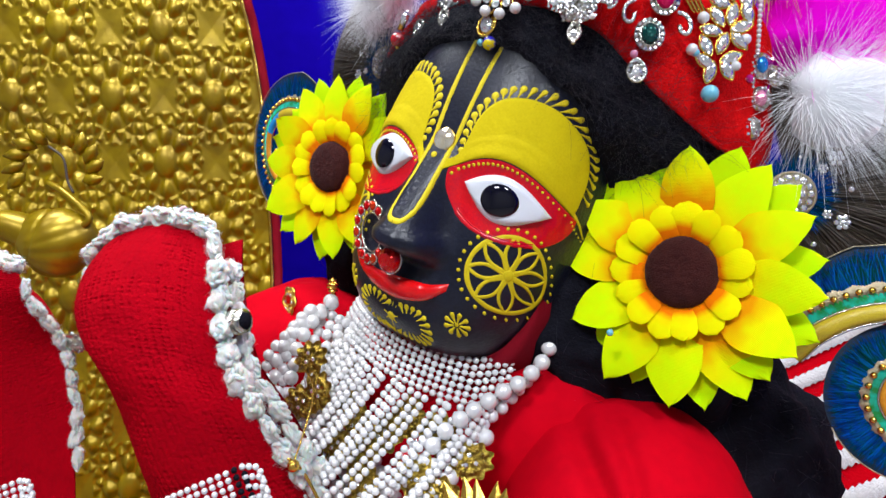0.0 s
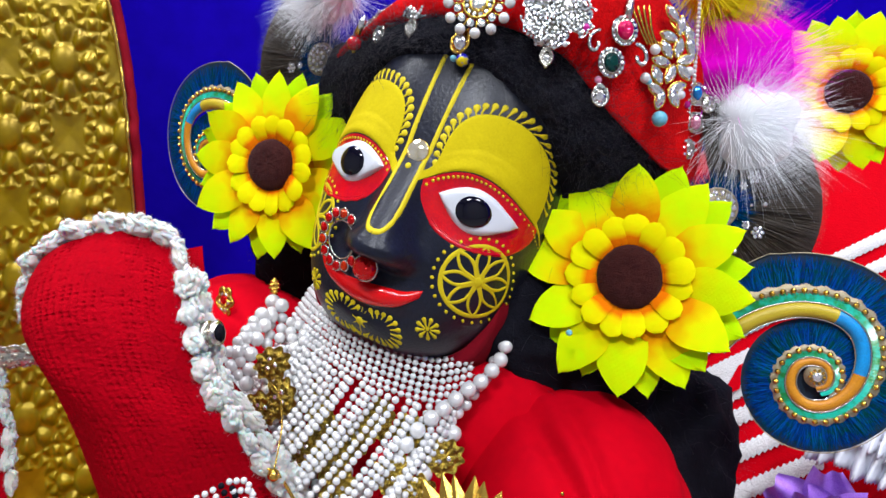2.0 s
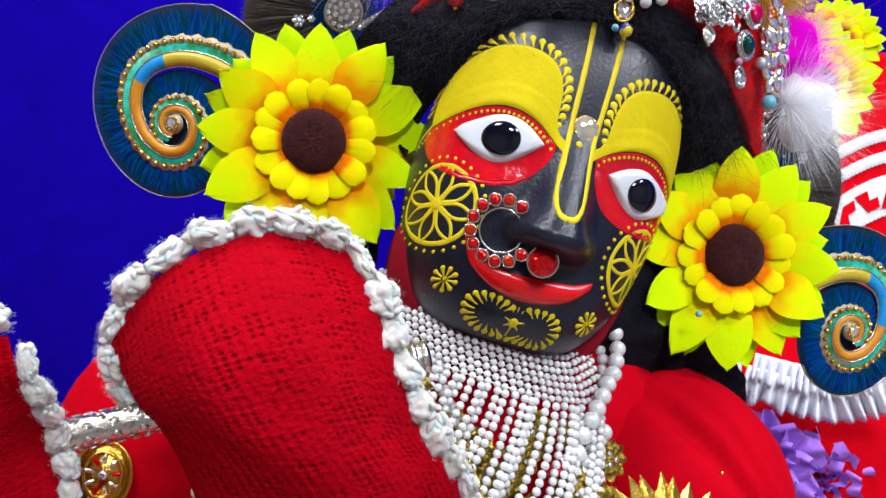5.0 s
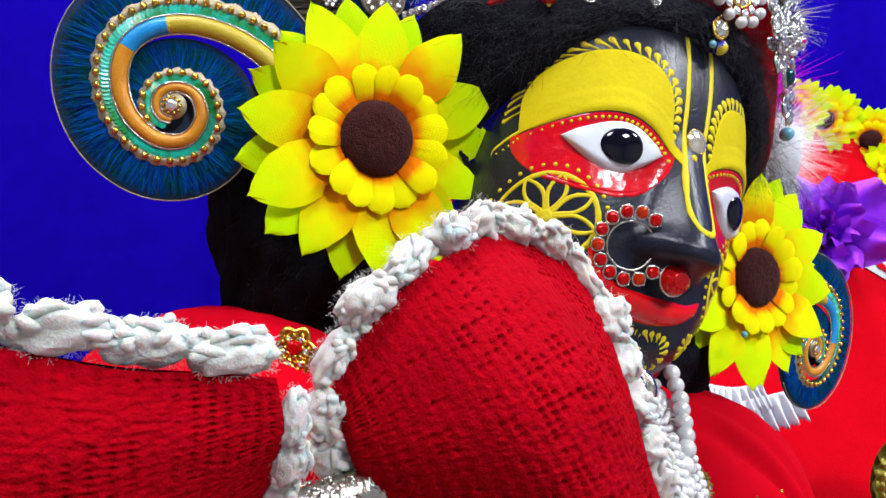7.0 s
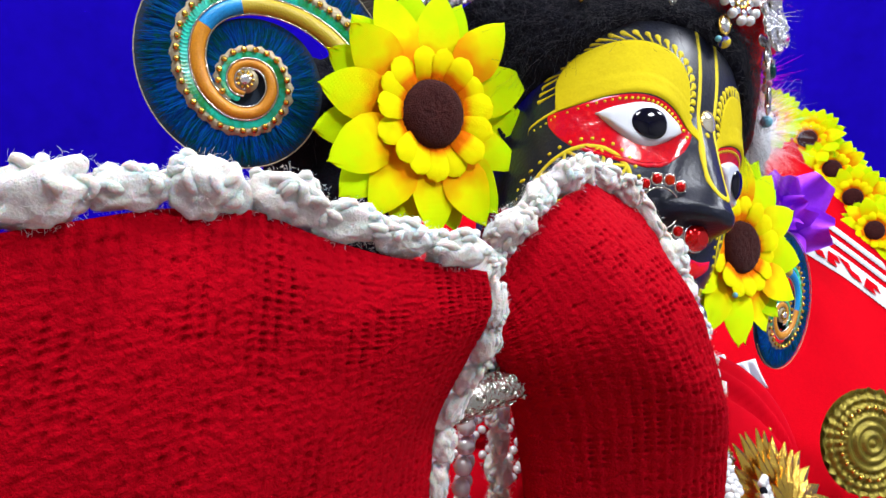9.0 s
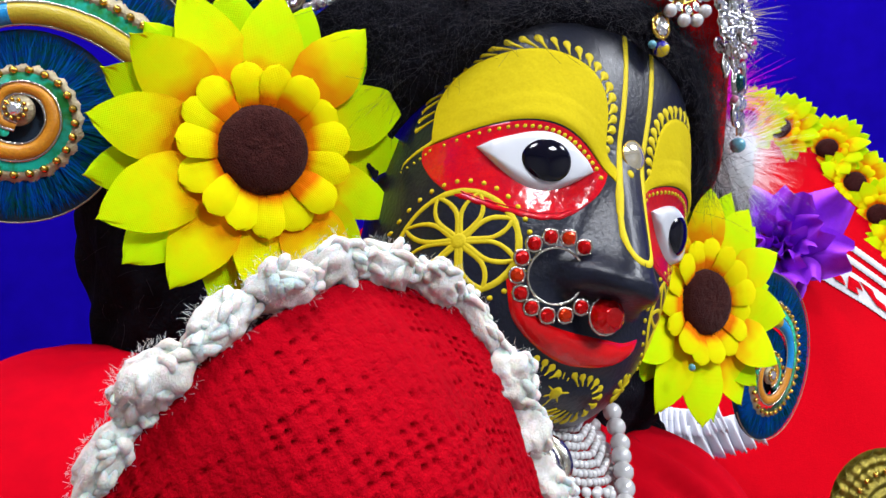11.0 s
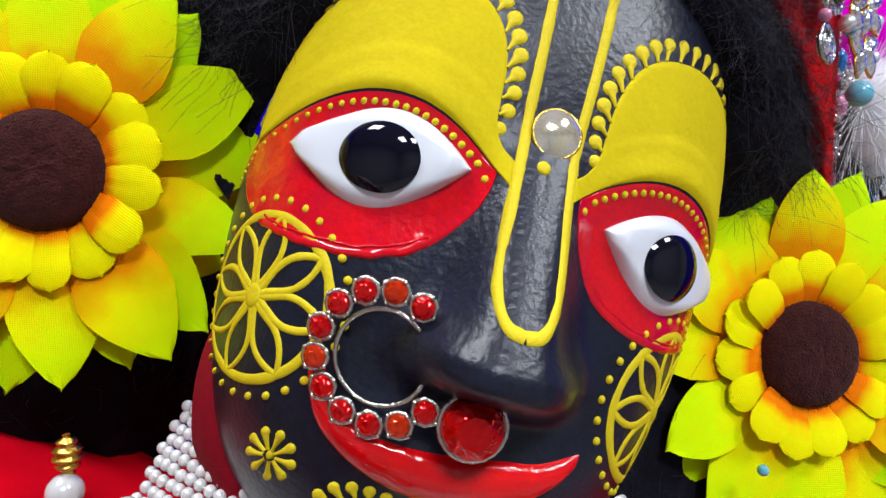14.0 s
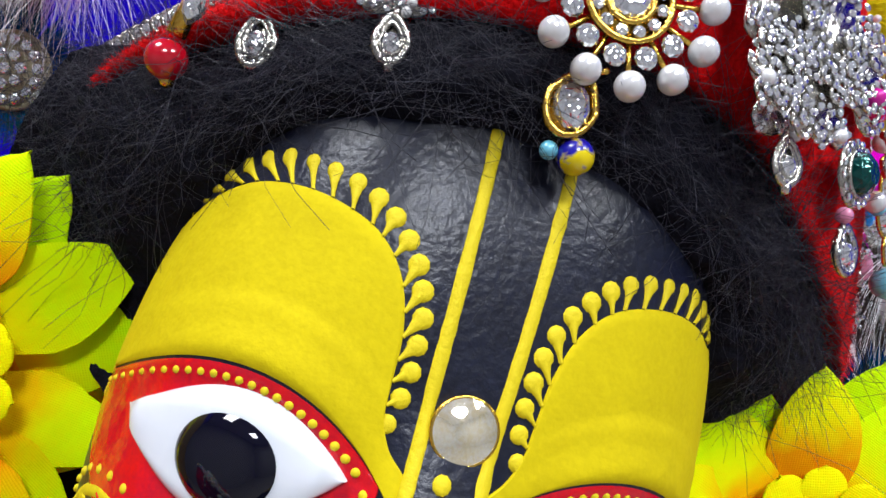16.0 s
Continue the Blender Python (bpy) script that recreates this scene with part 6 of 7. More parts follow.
# ---- seed-bead bracelets over the sleeves ----
def bead_band(a, b, width, rows, label, out, dark=None):
    ob = thing("bead_bracelet", label, "bracelet", group="bead bracelets")
    a, b, out = V3(a), V3(b), V3(out).normalized()
    d = (b - a).normalized()
    w = d.cross(out).normalized()
    cols = int((b - a).length / 0.0021)
    s = Shape()
    for r in range(rows):
        for i in range(cols):
            t = i / (cols - 1)
            p = a.lerp(b, t) + w * width * (r / (rows - 1) - 0.5) + out * 0.006 * math.sin(math.pi * t)
            blk = dark and dark(i / cols, r / rows)
            s.ball(p, 0.00105, 1 if blk else 0, 7, 5)
    part("bead_weave", s, [PEARL, HAIR], ob, kind="stuff")
    for k in range(6):
        s = Shape()
        p0 = b + w * width * (k / 5 - 0.5)
        pts = spline([p0, p0 + d * 0.006 - V3((0, 0, 0.003)), p0 + d * 0.007 - V3((0, 0, 0.012)), p0 + d * 0.001 - V3((0, 0, 0.014))], 20)
        for p in along(pts, 0.0022):
            s.ball(p, 0.0011, 0, 7, 5)
        part("loop", s, [PEARL], ob, kind="stuff")


bead_band((-0.1000, 0.2175, 1.2530), (-0.0600, 0.2120, 1.2715), 0.016, 8, "white seed-bead bracelet with loops tied round the sleeve", (-0.4, -0.9, 0.1), lambda t, r: t > 0.86 and r % 0.25 < 0.13)
bead_band((-0.1720, 0.2480, 1.2440), (-0.1440, 0.2350, 1.2600), 0.014, 7, "white seed-bead bracelet with a dark motif on the sleeve", (-0.5, -0.85, 0.1), lambda t, r: 0.3 < t < 0.7 and (int(t * 20) + int(r * 7)) % 3 == 0)

# gold cord that ties the sleeve's edge
def gold_cord():
    s = Shape()
    s.tube(spline([(-0.0520, 0.2280, 1.2760), (-0.0480, 0.2290, 1.2720), (-0.0445, 0.2300, 1.2650), (-0.0400, 0.2290, 1.2560)], 20), 0.0006, 6)
    s.tube(spline([(-0.0500, 0.2270, 1.2740), (-0.0470, 0.2400, 1.2860), (-0.0480, 0.2560, 1.2920), (-0.0530, 0.2680, 1.2960)], 20), 0.0003, 6)
    s.ball((-0.0500, 0.2275, 1.2735), 0.0022, 0, 10, 6)
    thing("knotted_string", "twisted gold string knotted at the sleeve's edge", "string", shape=s, mats=[GOLD])


gold_cord()

# pearl strings between the two sleeves
for k, (x, y) in enumerate(((-0.0975, 0.2845), (-0.0930, 0.2860), (-0.1090, 0.2860), (-0.1050, 0.2875))):
    pearl_necklace([(x, y, 1.3000 - 0.001 * (k > 1) * 2), (x + 0.0005, y, 1.285), (x - 0.0005, y, 1.262), (x, y, 1.24)], 0.0054, pearl_shape(0.0026), "string of lilac-white pearls hanging between the sleeves", 40 + k, 0.0002)


# armlet on the far shoulder
def armlet():
    c, n = V3((-0.0722, 0.3340, 1.3135)), V3((-0.75, -0.62, 0.1))
    m = facing(c, n) @ Matrix.Scale(0.62, 4)
    ob = thing("armlet", "gold beaded armlet with a red stone on the shoulder", "armlet")
    s = Shape()
    out = [((0.0085 + 0.0012 * math.cos(6 * w)) * math.cos(w), (0.0105 + 0.0012 * math.cos(6 * w)) * math.sin(w)) for w in [2 * math.pi * i / 60 for i in range(60)]]
    plate(s, m, out, 0.0010)
    s.tube([m @ V3((x, y, 0.001)) for x, y in out], 0.0009, 6, closed=True)
    for i in range(26):
        w = i * 2.4
        r = 0.0075 * math.sqrt(i / 26)
        s.ball(m @ V3((r * math.cos(w), r * 1.2 * math.sin(w), 0.0016)), 0.0008, 0, 8, 5)
    part("plate", s, [GOLD], ob)
    s = Shape()
    gem(s, m @ V3((0, 0.002, 0.0018)), 0.0024, n, 0, 10)
    part("stone", s, [RUBY], ob, smooth=False)
    for k in range(6):
        s = Shape()
        gem(s, m @ V3((0.0055 * math.cos(k * 1.05), 0.0065 * math.sin(k * 1.05), 0.0018)), 0.0010, n, 0, 8)
        part("stone", s, [CRYSTAL], ob, smooth=False)


armlet()


# filigree disc on the far shoulder
def shoulder_disc():
    m = facing((-0.1245, 0.3330, 1.2680), V3((-0.45, -0.85, 0.25)))
    ob = thing("filigree_disc", "round gold filigree ornament on the red shoulder", "ornament", m)
    s = Shape()
    plate(s, Matrix(), [(0.0088 * math.cos(2 * math.pi * i / 30), 0.0110 * math.sin(2 * math.pi * i / 30)) for i in range(30)], 0.0008)
    for r in (0.0088, 0.0058):
        s.tube([V3((r * math.cos(2 * math.pi * i / 30), r * 1.25 * math.sin(2 * math.pi * i / 30), 0.001)) for i in range(30)], 0.0007, 6, closed=True)
    part("plate", s, [GOLD], ob)
    for k in range(9):
        w = 2 * math.pi * k / 9
        s = Shape()
        marquise(s, V3((0.0042 * math.cos(w), 0.0053 * math.sin(w), 0.0016)), 0.0036, 0.0016, (0, 0, 1), w + 1.57)
        part("leaf_stone", s, [CRYSTAL if k % 3 else RUBY], ob, smooth=False)
    s = Shape()
    gem(s, V3((0, 0, 0.0014)), 0.0016, (0, 0, 1), 0, 10)
    part("stone", s, [CRYSTAL], ob, smooth=False)


shoulder_disc()


# ribbed gilt bead with a pearl at the far side of the collar
def gilt_bead():
    ob = thing("gilt_bead", "ribbed gilt bead above a large pearl at the collar", "bead")
    c = V3((-0.0495, 0.3200, 1.3185))
    s = Shape()
    s.grid(lambda u, v: c + V3(((0.0026 * math.sin(math.pi * (0.12 + 0.8 * v)) + 0.0004 * math.cos(v * 30)) * math.cos(6.28319 * u), (0.0026 * math.sin(math.pi * (0.12 + 0.8 * v)) + 0.0004 * math.cos(v * 30)) * math.sin(6.28319 * u), 0.008 * v)), 20, 24, loop_u=True)
    part("bead", s, [GOLD], ob)
    s = Shape()
    s.ball(c + V3((-0.001, -0.001, -0.003)), 0.0036, 0, 16, 10)
    part("pearl", s, [PEARL], ob)


gilt_bead()


# ---- peacock spirals, fans and plumes ----
def down_material(name, color):
    """Fluff that lets half of the light through."""
    m = bpy.data.materials.new(name)
    m.use_nodes = True
    t = m.node_tree
    t.nodes.remove(t.nodes["Principled BSDF"])
    a, b, mx = t.nodes.new("ShaderNodeBsdfDiffuse"), t.nodes.new("ShaderNodeBsdfTranslucent"), t.nodes.new("ShaderNodeMixShader")
    isl, hue = t.nodes.new("ShaderNodeNewGeometry"), t.nodes.new("ShaderNodeMix")
    hue.data_type = "RGBA"
    hue.inputs["A"].default_value, hue.inputs["B"].default_value = rgb(*color), rgb(*[c * 0.9 for c in color])
    t.links.new(isl.outputs["Random Per Island"], hue.inputs["Factor"])
    for n in (a, b):
        t.links.new(hue.outputs["Result"], n.inputs["Color"])
    mx.inputs["Fac"].default_value = 0.38
    t.links.new(a.outputs[0], mx.inputs[1])
    t.links.new(b.outputs[0], mx.inputs[2])
    t.links.new(mx.outputs[0], t.nodes["Material Output"].inputs["Surface"])
    return m


def barb_material():
    """Peacock barbs: each strand between dark green, teal and royal blue, with broad drifts of colour."""
    m = material("peacock_barb", (0.0, 0.03, 0.28), rough=0.6, second=(0.0, 0.07, 0.06), scale=70, mix=2.6, spec=0.05)
    t = m.node_tree
    b = t.nodes["Principled BSDF"]
    old = b.inputs["Base Color"].links[0].from_socket
    isl, ramp, mx = t.nodes.new("ShaderNodeNewGeometry"), t.nodes.new("ShaderNodeValToRGB"), t.nodes.new("ShaderNodeMix")
    e = ramp.color_ramp.elements
    e[0].position, e[0].color = 0.0, rgb(0.0, 0.008, 0.02)
    e[1].position, e[1].color = 1.0, rgb(0.0, 0.13, 0.50)
    e.new(0.5).color = rgb(0.0, 0.05, 0.06)
    e.new(0.75).color = rgb(0.0, 0.07, 0.42)
    mx.data_type = "RGBA"
    mx.inputs["Factor"].default_value = 0.55
    t.links.new(isl.outputs["Random Per Island"], ramp.inputs[0])
    t.links.new(old, mx.inputs["A"])
    t.links.new(ramp.outputs[0], mx.inputs["B"])
    t.links.new(mx.outputs["Result"], b.inputs["Base Color"])
    return m


TEAL = barb_material()
DARKTEAL = material("dark_feather_backing", (0.003, 0.020, 0.050), rough=0.6, second=(0.002, 0.010, 0.020), scale=160)
# turquoise glints of the green sequins are mixed into the colour
GREENSEQ = material("green_sequin_ribbon", (0.02, 0.34, 0.07), rough=0.3, second=(0.02, 0.66, 0.50), scale=45, mix=2.0, coat=0.4)
ORANGE_SILK = material("orange_silk", (0.78, 0.34, 0.01), rough=0.4, second=(0.45, 0.15, 0.008), scale=200, bump=0.3, bump_scale=1600)
BLUE_SILK = material("blue_silk", (0.0, 0.36, 0.85), rough=0.4, second=(0.01, 0.17, 0.42), scale=200, bump=0.3, bump_scale=1600)
YELLOW_SILK = material("yellow_silk", (0.55, 0.42, 0.02), rough=0.4, second=(0.45, 0.33, 0.015), scale=200, bump=0.3, bump_scale=1600)
ANTIQUE = material("antique_gold_lace", (0.52, 0.46, 0.32), rough=0.4, metal=0.6, second=(0.25, 0.20, 0.10), scale=500, bump=0.6, bump_scale=2000)
BROWNBARB = material("brown_feather_barb", (0.085, 0.062, 0.042), rough=0.6, second=(0.030, 0.022, 0.016), scale=200, mix=0.9)
WHITEDOWN = down_material("white_down", (0.95, 0.98, 1.0))
MAGENTADOWN = down_material("magenta_down", (0.95, 0.005, 0.80))
YELLOWDOWN = down_material("yellow_down", (0.85, 0.78, 0.02))
REDDOWN = down_material("scarlet_down", (0.75, 0.04, 0.01))


def spiral_ornament(place, normal, flip, label, seed, blue):
    """A curled ear ornament: silk ribbon, sequin band, beaded lace and a fringe of peacock barbs."""
    m = facing(place, normal)
    ob = thing("peacock_spiral", label, "ear ornament", m, "peacock spirals")
    rng = random.Random(seed)
    k = -1 if flip else 1
    ctrl = [(35, 9), (27.8, 16.4), (17.3, 22.3), (5.2, 24.8), (-6, 22.7), (-13.3, 16.3), (-15.3, 6.6), (-12.5, -3), (-6, -9.5), (0.4, -11.1), (5.6, -9.1), (8.6, -3.9), (8.0, 1.4), (5.4, 4.6), (1.0, 5.6), (-3.0, 4.0), (-4.6, 0.4), (-3.3, -3.2), (0.0, -4.5)]
    line = [V3((p.x * k * MM, p.y * MM, 0)) for p in spline([(a, b, 0) for a, b in ctrl], 180)]
    n = len(line)
    side = []
    for i in range(n):
        t = (line[min(n - 1, i + 1)] - line[max(0, i - 1)]).normalized()
        side.append(V3((-t.y, t.x, 0)) * (-k))
    wide = lambda q: (3.0 - 2.2 * q) * MM
    # silk ribbon in three colours, padded like a cord
    for lo, hi, mt, nm in ((0, blue[0], YELLOW_SILK, "yellow silk stretch"), (blue[0], blue[1], BLUE_SILK, "blue silk stretch"), (blue[1], n - 1, ORANGE_SILK, "orange silk stretch")):
        s = Shape()

        def fn(u, v):
            i = min(n - 1, int(round(lo + (hi - lo) * u)))
            a = math.pi * v
            w = wide(i / n)
            return line[i] + side[i] * w * math.cos(a) + V3((0, 0, 0.0012 + 0.75 * w * math.sin(a)))

        s.grid(fn, hi - lo, 8, flip=(k < 0))
        part("silk_ribbon", s, [mt], ob, nm)
    # inner cord
    s = Shape()
    s.tube([line[i] - side[i] * (wide(i / n) + 0.0003) + V3((0, 0, 0.0014)) for i in range(n)], 0.0004, 6)
    s.tube([line[i] + side[i] * (wide(i / n) + 0.0003) + V3((0, 0, 0.0016)) for i in range(n)], 0.0004, 6)
    part("cord", s, [SILVER], ob, "thin silver edging cord")
    # sequin band on the outer side: overlapping scales
    s = Shape()
    for i in range(2, n - 6):
        w = wide(i / n)
        c = line[i] + side[i] * (w + (2.0 - 0.8 * i / n) * MM) + V3((0, 0, 0.0010))
        t = (line[min(n - 1, i + 1)] - line[i - 1]).normalized()
        h = (2.1 - 0.8 * i / n) * MM
        s.add([c - side[i] * h, c + t * 0.0011 - side[i] * h * 0.7 + V3((0, 0, 0.0006)), c + t * 0.0015 + V3((0, 0, 0.0008)), c + t * 0.0011 + side[i] * h * 0.7 + V3((0, 0, 0.0006)), c + side[i] * h], [(0, 1, 2, 3, 4)])
    part("sequin_band", s, [GREENSEQ], ob, "green and turquoise sequin band", smooth=False, kind="stuff")
    # lace with beads
    lace = Shape()
    off = lambda i: wide(i / n) + (5.0 - 2.3 * i / n) * MM
    edge = [line[i] + side[i] * off(i) for i in range(n - 8)]

    def lfn(u, v):
        i = min(len(edge) - 1, int(round(u * (len(edge) - 1))))
        w = (2.3 - 0.9 * i / n) * MM * (1 + 0.25 * math.sin(i * 1.5))
        return edge[i] + side[i] * w * (v * 2 - 1) + V3((0, 0, 0.0006 + 0.0008 * math.sin(math.pi * v)))

    lace.grid(lfn, len(edge) - 1, 4)
    part("lace", lace, [ANTIQUE], ob, "antique gold lace edging")
    beads = along(edge, 0.0037)
    for p in beads:
        b = Shape()
        b.ball(p + V3((0, 0, 0.0018)), 0.0011, 0, 10, 6)
        part("bead", b, [GOLD], ob)
    # peacock barbs, packed side by side, on a stiff backing
    fringe, backing = Shape(), Shape()
    reach = lambda i: (14.5 - 4.5 * i / n) * MM if i > 24 else (6 + 8.5 * i / 24) * MM

    def bfn(u, v):
        i = min(len(edge) - 1, int(round(u * (len(edge) - 1))))
        return edge[i] + side[i] * reach(i) * v + V3((0, 0, -0.0006 - 0.0012 * (i / n)))

    backing.grid(bfn, len(edge) - 1, 3)
    backing.grid(lambda u, v: V3((-0.001 * k + 0.0085 * v * math.cos(6.28319 * u), -0.0015 + 0.0085 * v * math.sin(6.28319 * u), -0.0022)), 30, 3, loop_u=True, flip=True)
    part("backing", backing, [DARKTEAL], ob)
    for j in range(3600):
        q = rng.random() * (len(edge) - 1)
        i = int(q)
        t = (edge[min(len(edge) - 1, i + 1)] - edge[i])
        a = edge[i] + t * (q - i)
        ln = reach(i) * rng.uniform(0.86, 1.0)
        lean = t.normalized() * rng.uniform(-0.2, 0.35) * ln if t.length > 0 else V3((0, 0, 0))
        z = V3((0, 0, rng.uniform(-0.0002, 0.0007)))
        pts = [a + z, a + side[i] * ln * 0.5 + lean * 0.35 + z * 1.4, a + side[i] * ln + lean + z]
        e = V3((-side[i].y, side[i].x, 0)) * rng.uniform(0.00010, 0.00022)
        fringe.add([pts[0] - e, pts[0] + e, pts[1] + e, pts[2], pts[1] - e], [(0, 1, 2, 3, 4)])
    # bound outer rim
    rim = Shape()
    rim.tube([edge[i] + side[i] * reach(i) for i in range(0, len(edge) - 66, 2)], 0.00022, 5)
    part("rim_thread", rim, [ANTIQUE], ob, "thin pale binding thread")
    part("barb_fringe", fringe, [TEAL], ob, "blue-green peacock barbs", kind="stuff")
    # white stone in a ring of beads at the eye
    s = Shape()
    gem(s, (0, 0, 0.0024), 0.0019, (0, 0, 1), 0, 10)
    part("stone", s, [CRYSTAL], ob, smooth=False)
    s = Shape()
    plate(s, Matrix.Translation((0, 0, 0.0004)), [(0.0042 * math.cos(2 * math.pi * j / 24), 0.0042 * math.sin(2 * math.pi * j / 24)) for j in range(24)], 0.0012)
    part("centre_disc", s, [ANTIQUE], ob)
    for j in range(10):
        b = Shape()
        b.ball((0.0025 * math.cos(j * 0.628), 0.0025 * math.sin(j * 0.628), 0.0022), 0.0006, 0, 8, 5)
        part("bead", b, [GOLD], ob)
    return ob


spiral_ornament((-0.0825, 0.3787, 1.3847), V3((-0.74, -0.67, 0.02)), False, "curled peacock-feather ear ornament with beaded lace and silk ribbon", 4, (36, 50))
spiral_ornament((0.1470, 0.2115, 1.2993), V3((-0.44, -0.895, 0.05)), True, "curled peacock-feather ear ornament pinned behind the sunflower", 5, (40, 65))


def barb(s, p, d, ln, curl, w, rng, seg=4, face=None):
    """One soft strand: a narrow tapering ribbon."""
    pts = [p + d * ln * t + curl * t * t for t in [i / seg for i in range(seg + 1)]]
    turn = V3((rng.uniform(-1, 1), rng.uniform(-1, 1), rng.uniform(-1, 1)))
    e = d.cross(turn if face is None else turn * 0.45 + face).normalized() * w
    verts, faces = [], []
    for i, q in enumerate(pts[:-1]):
        k = 1 - 0.75 * i / seg
        verts += [q - e * k, q + e * k]
    verts.append(pts[-1])
    for i in range(seg - 1):
        faces.append((2 * i, 2 * i + 1, 2 * i + 3, 2 * i + 2))
    faces.append((2 * seg - 2, 2 * seg - 1, 2 * seg))
    s.add(verts, faces)


def feather_fan(place, normal, up_turn, radius, spread, label, seed):
    """A trimmed peacock eye: a fan of brown barbs, a dark eye and a jewelled boss."""
    m = facing(place, normal)
    ob = thing("feather_fan", label, "feather fan", m, "feather fans")
    rng = random.Random(seed)
    s = Shape()
    for i in range(2600):
        a = up_turn + spread * (rng.random() - 0.5)
        r0 = rng.uniform(0.2, 0.5) * radius
        d = V3((math.cos(a), math.sin(a), rng.uniform(-0.03, 0.03)))
        barb(s, d * r0 + V3((0, 0, rng.uniform(-0.0012, 0.0004))), V3((math.cos(a + rng.uniform(-0.1, 0.1)), math.sin(a + rng.uniform(-0.1, 0.1)), 0)), radius * rng.uniform(0.95, 1.0) - r0, V3((0, 0, 0)), 0.00016, rng, 2)
    part("barb_fan", s, [BROWNBARB], ob, "dark brown trimmed barbs", kind="stuff")
    s = Shape()
    plate(s, Matrix.Translation((0, 0, -0.0022)), [(0.94 * radius * math.cos(up_turn + spread * (i / 40 - 0.5)), 0.94 * radius * math.sin(up_turn + spread * (i / 40 - 0.5))) for i in range(41)] + [(0, 0)], 0.0006)
    part("backing", s, [BROWNBARB], ob)
    s = Shape()
    for i in range(900):
        a = rng.random() * 6.283
        barb(s, V3((0, 0, 0.0004)), V3((math.cos(a), math.sin(a), 0.02)), rng.uniform(0.012, 0.0165), V3((0, 0, 0)), 0.0004, rng, 2)
    part("eye", s, [TEAL], ob, "dark blue-green eye of the feather", kind="stuff")
    s = Shape()
    s.grid(lambda u, v: V3((0.0072 * v * math.cos(6.28319 * u), 0.0072 * v * math.sin(6.28319 * u), 0.001 + 0.002 * (1 - v * v))), 30, 6, loop_u=True, flip=True)
    s.tube([V3((0.0074 * math.cos(2 * math.pi * i / 30), 0.0074 * math.sin(2 * math.pi * i / 30), 0.0012)) for i in range(30)], 0.0006, 6, closed=True)
    boss = part("boss", s, [ANTIQUE], ob, "antique gold boss")
    for r, c in ((0.0058, 14), (0.0030, 7), (0.0001, 1)):
        for i in range(c):
            w = 2 * math.pi * i / c
            s = Shape()
            gem(s, (r * math.cos(w), r * math.sin(w), 0.0018 + 0.0016 * (1 - (r / 0.0072) ** 2)), 0.0012, (0, 0, 1), 0, 8)
            part("stone", s, [CRYSTAL], boss, smooth=False)
    for i in range(5):
        a = up_turn + spread * (0.12 + 0.19 * i - 0.5)
        for q in ((0.42, 0.0013), (0.30, 0.0008)):
            s = Shape()
            c = V3((radius * q[0] * math.cos(a), radius * q[0] * math.sin(a), 0.0010))
            gem(s, c, q[1] * 0.8, (0, 0, 1), 0, 8)
            if i % 2:
                for j in range(6):
                    gem(s, c + V3((q[1] * 1.4 * math.cos(j * 1.047), q[1] * 1.4 * math.sin(j * 1.047), 0)), q[1] * 0.7, (0, 0, 1), 0, 7)
            part("stone_flower", s, [CRYSTAL], ob, smooth=False)
    return ob


feather_fan((-0.0250, 0.3440, 1.4290), V3((-0.66, -0.74, 0.08)), radians(158), 0.044, radians(165), "brown trimmed peacock-feather fan with a jewelled boss, beside the turban", 7)
feather_fan((0.1180, 0.2345, 1.3610), V3((-0.30, -0.95, 0.05)), radians(5), 0.043, radians(190), "brown trimmed peacock-feather fan with clear stones, behind the white plume", 8)


# strands turn their flat sides towards the lamps, which brightens the down
LAMPWARD = V3((-0.25, -0.70, 0.70))


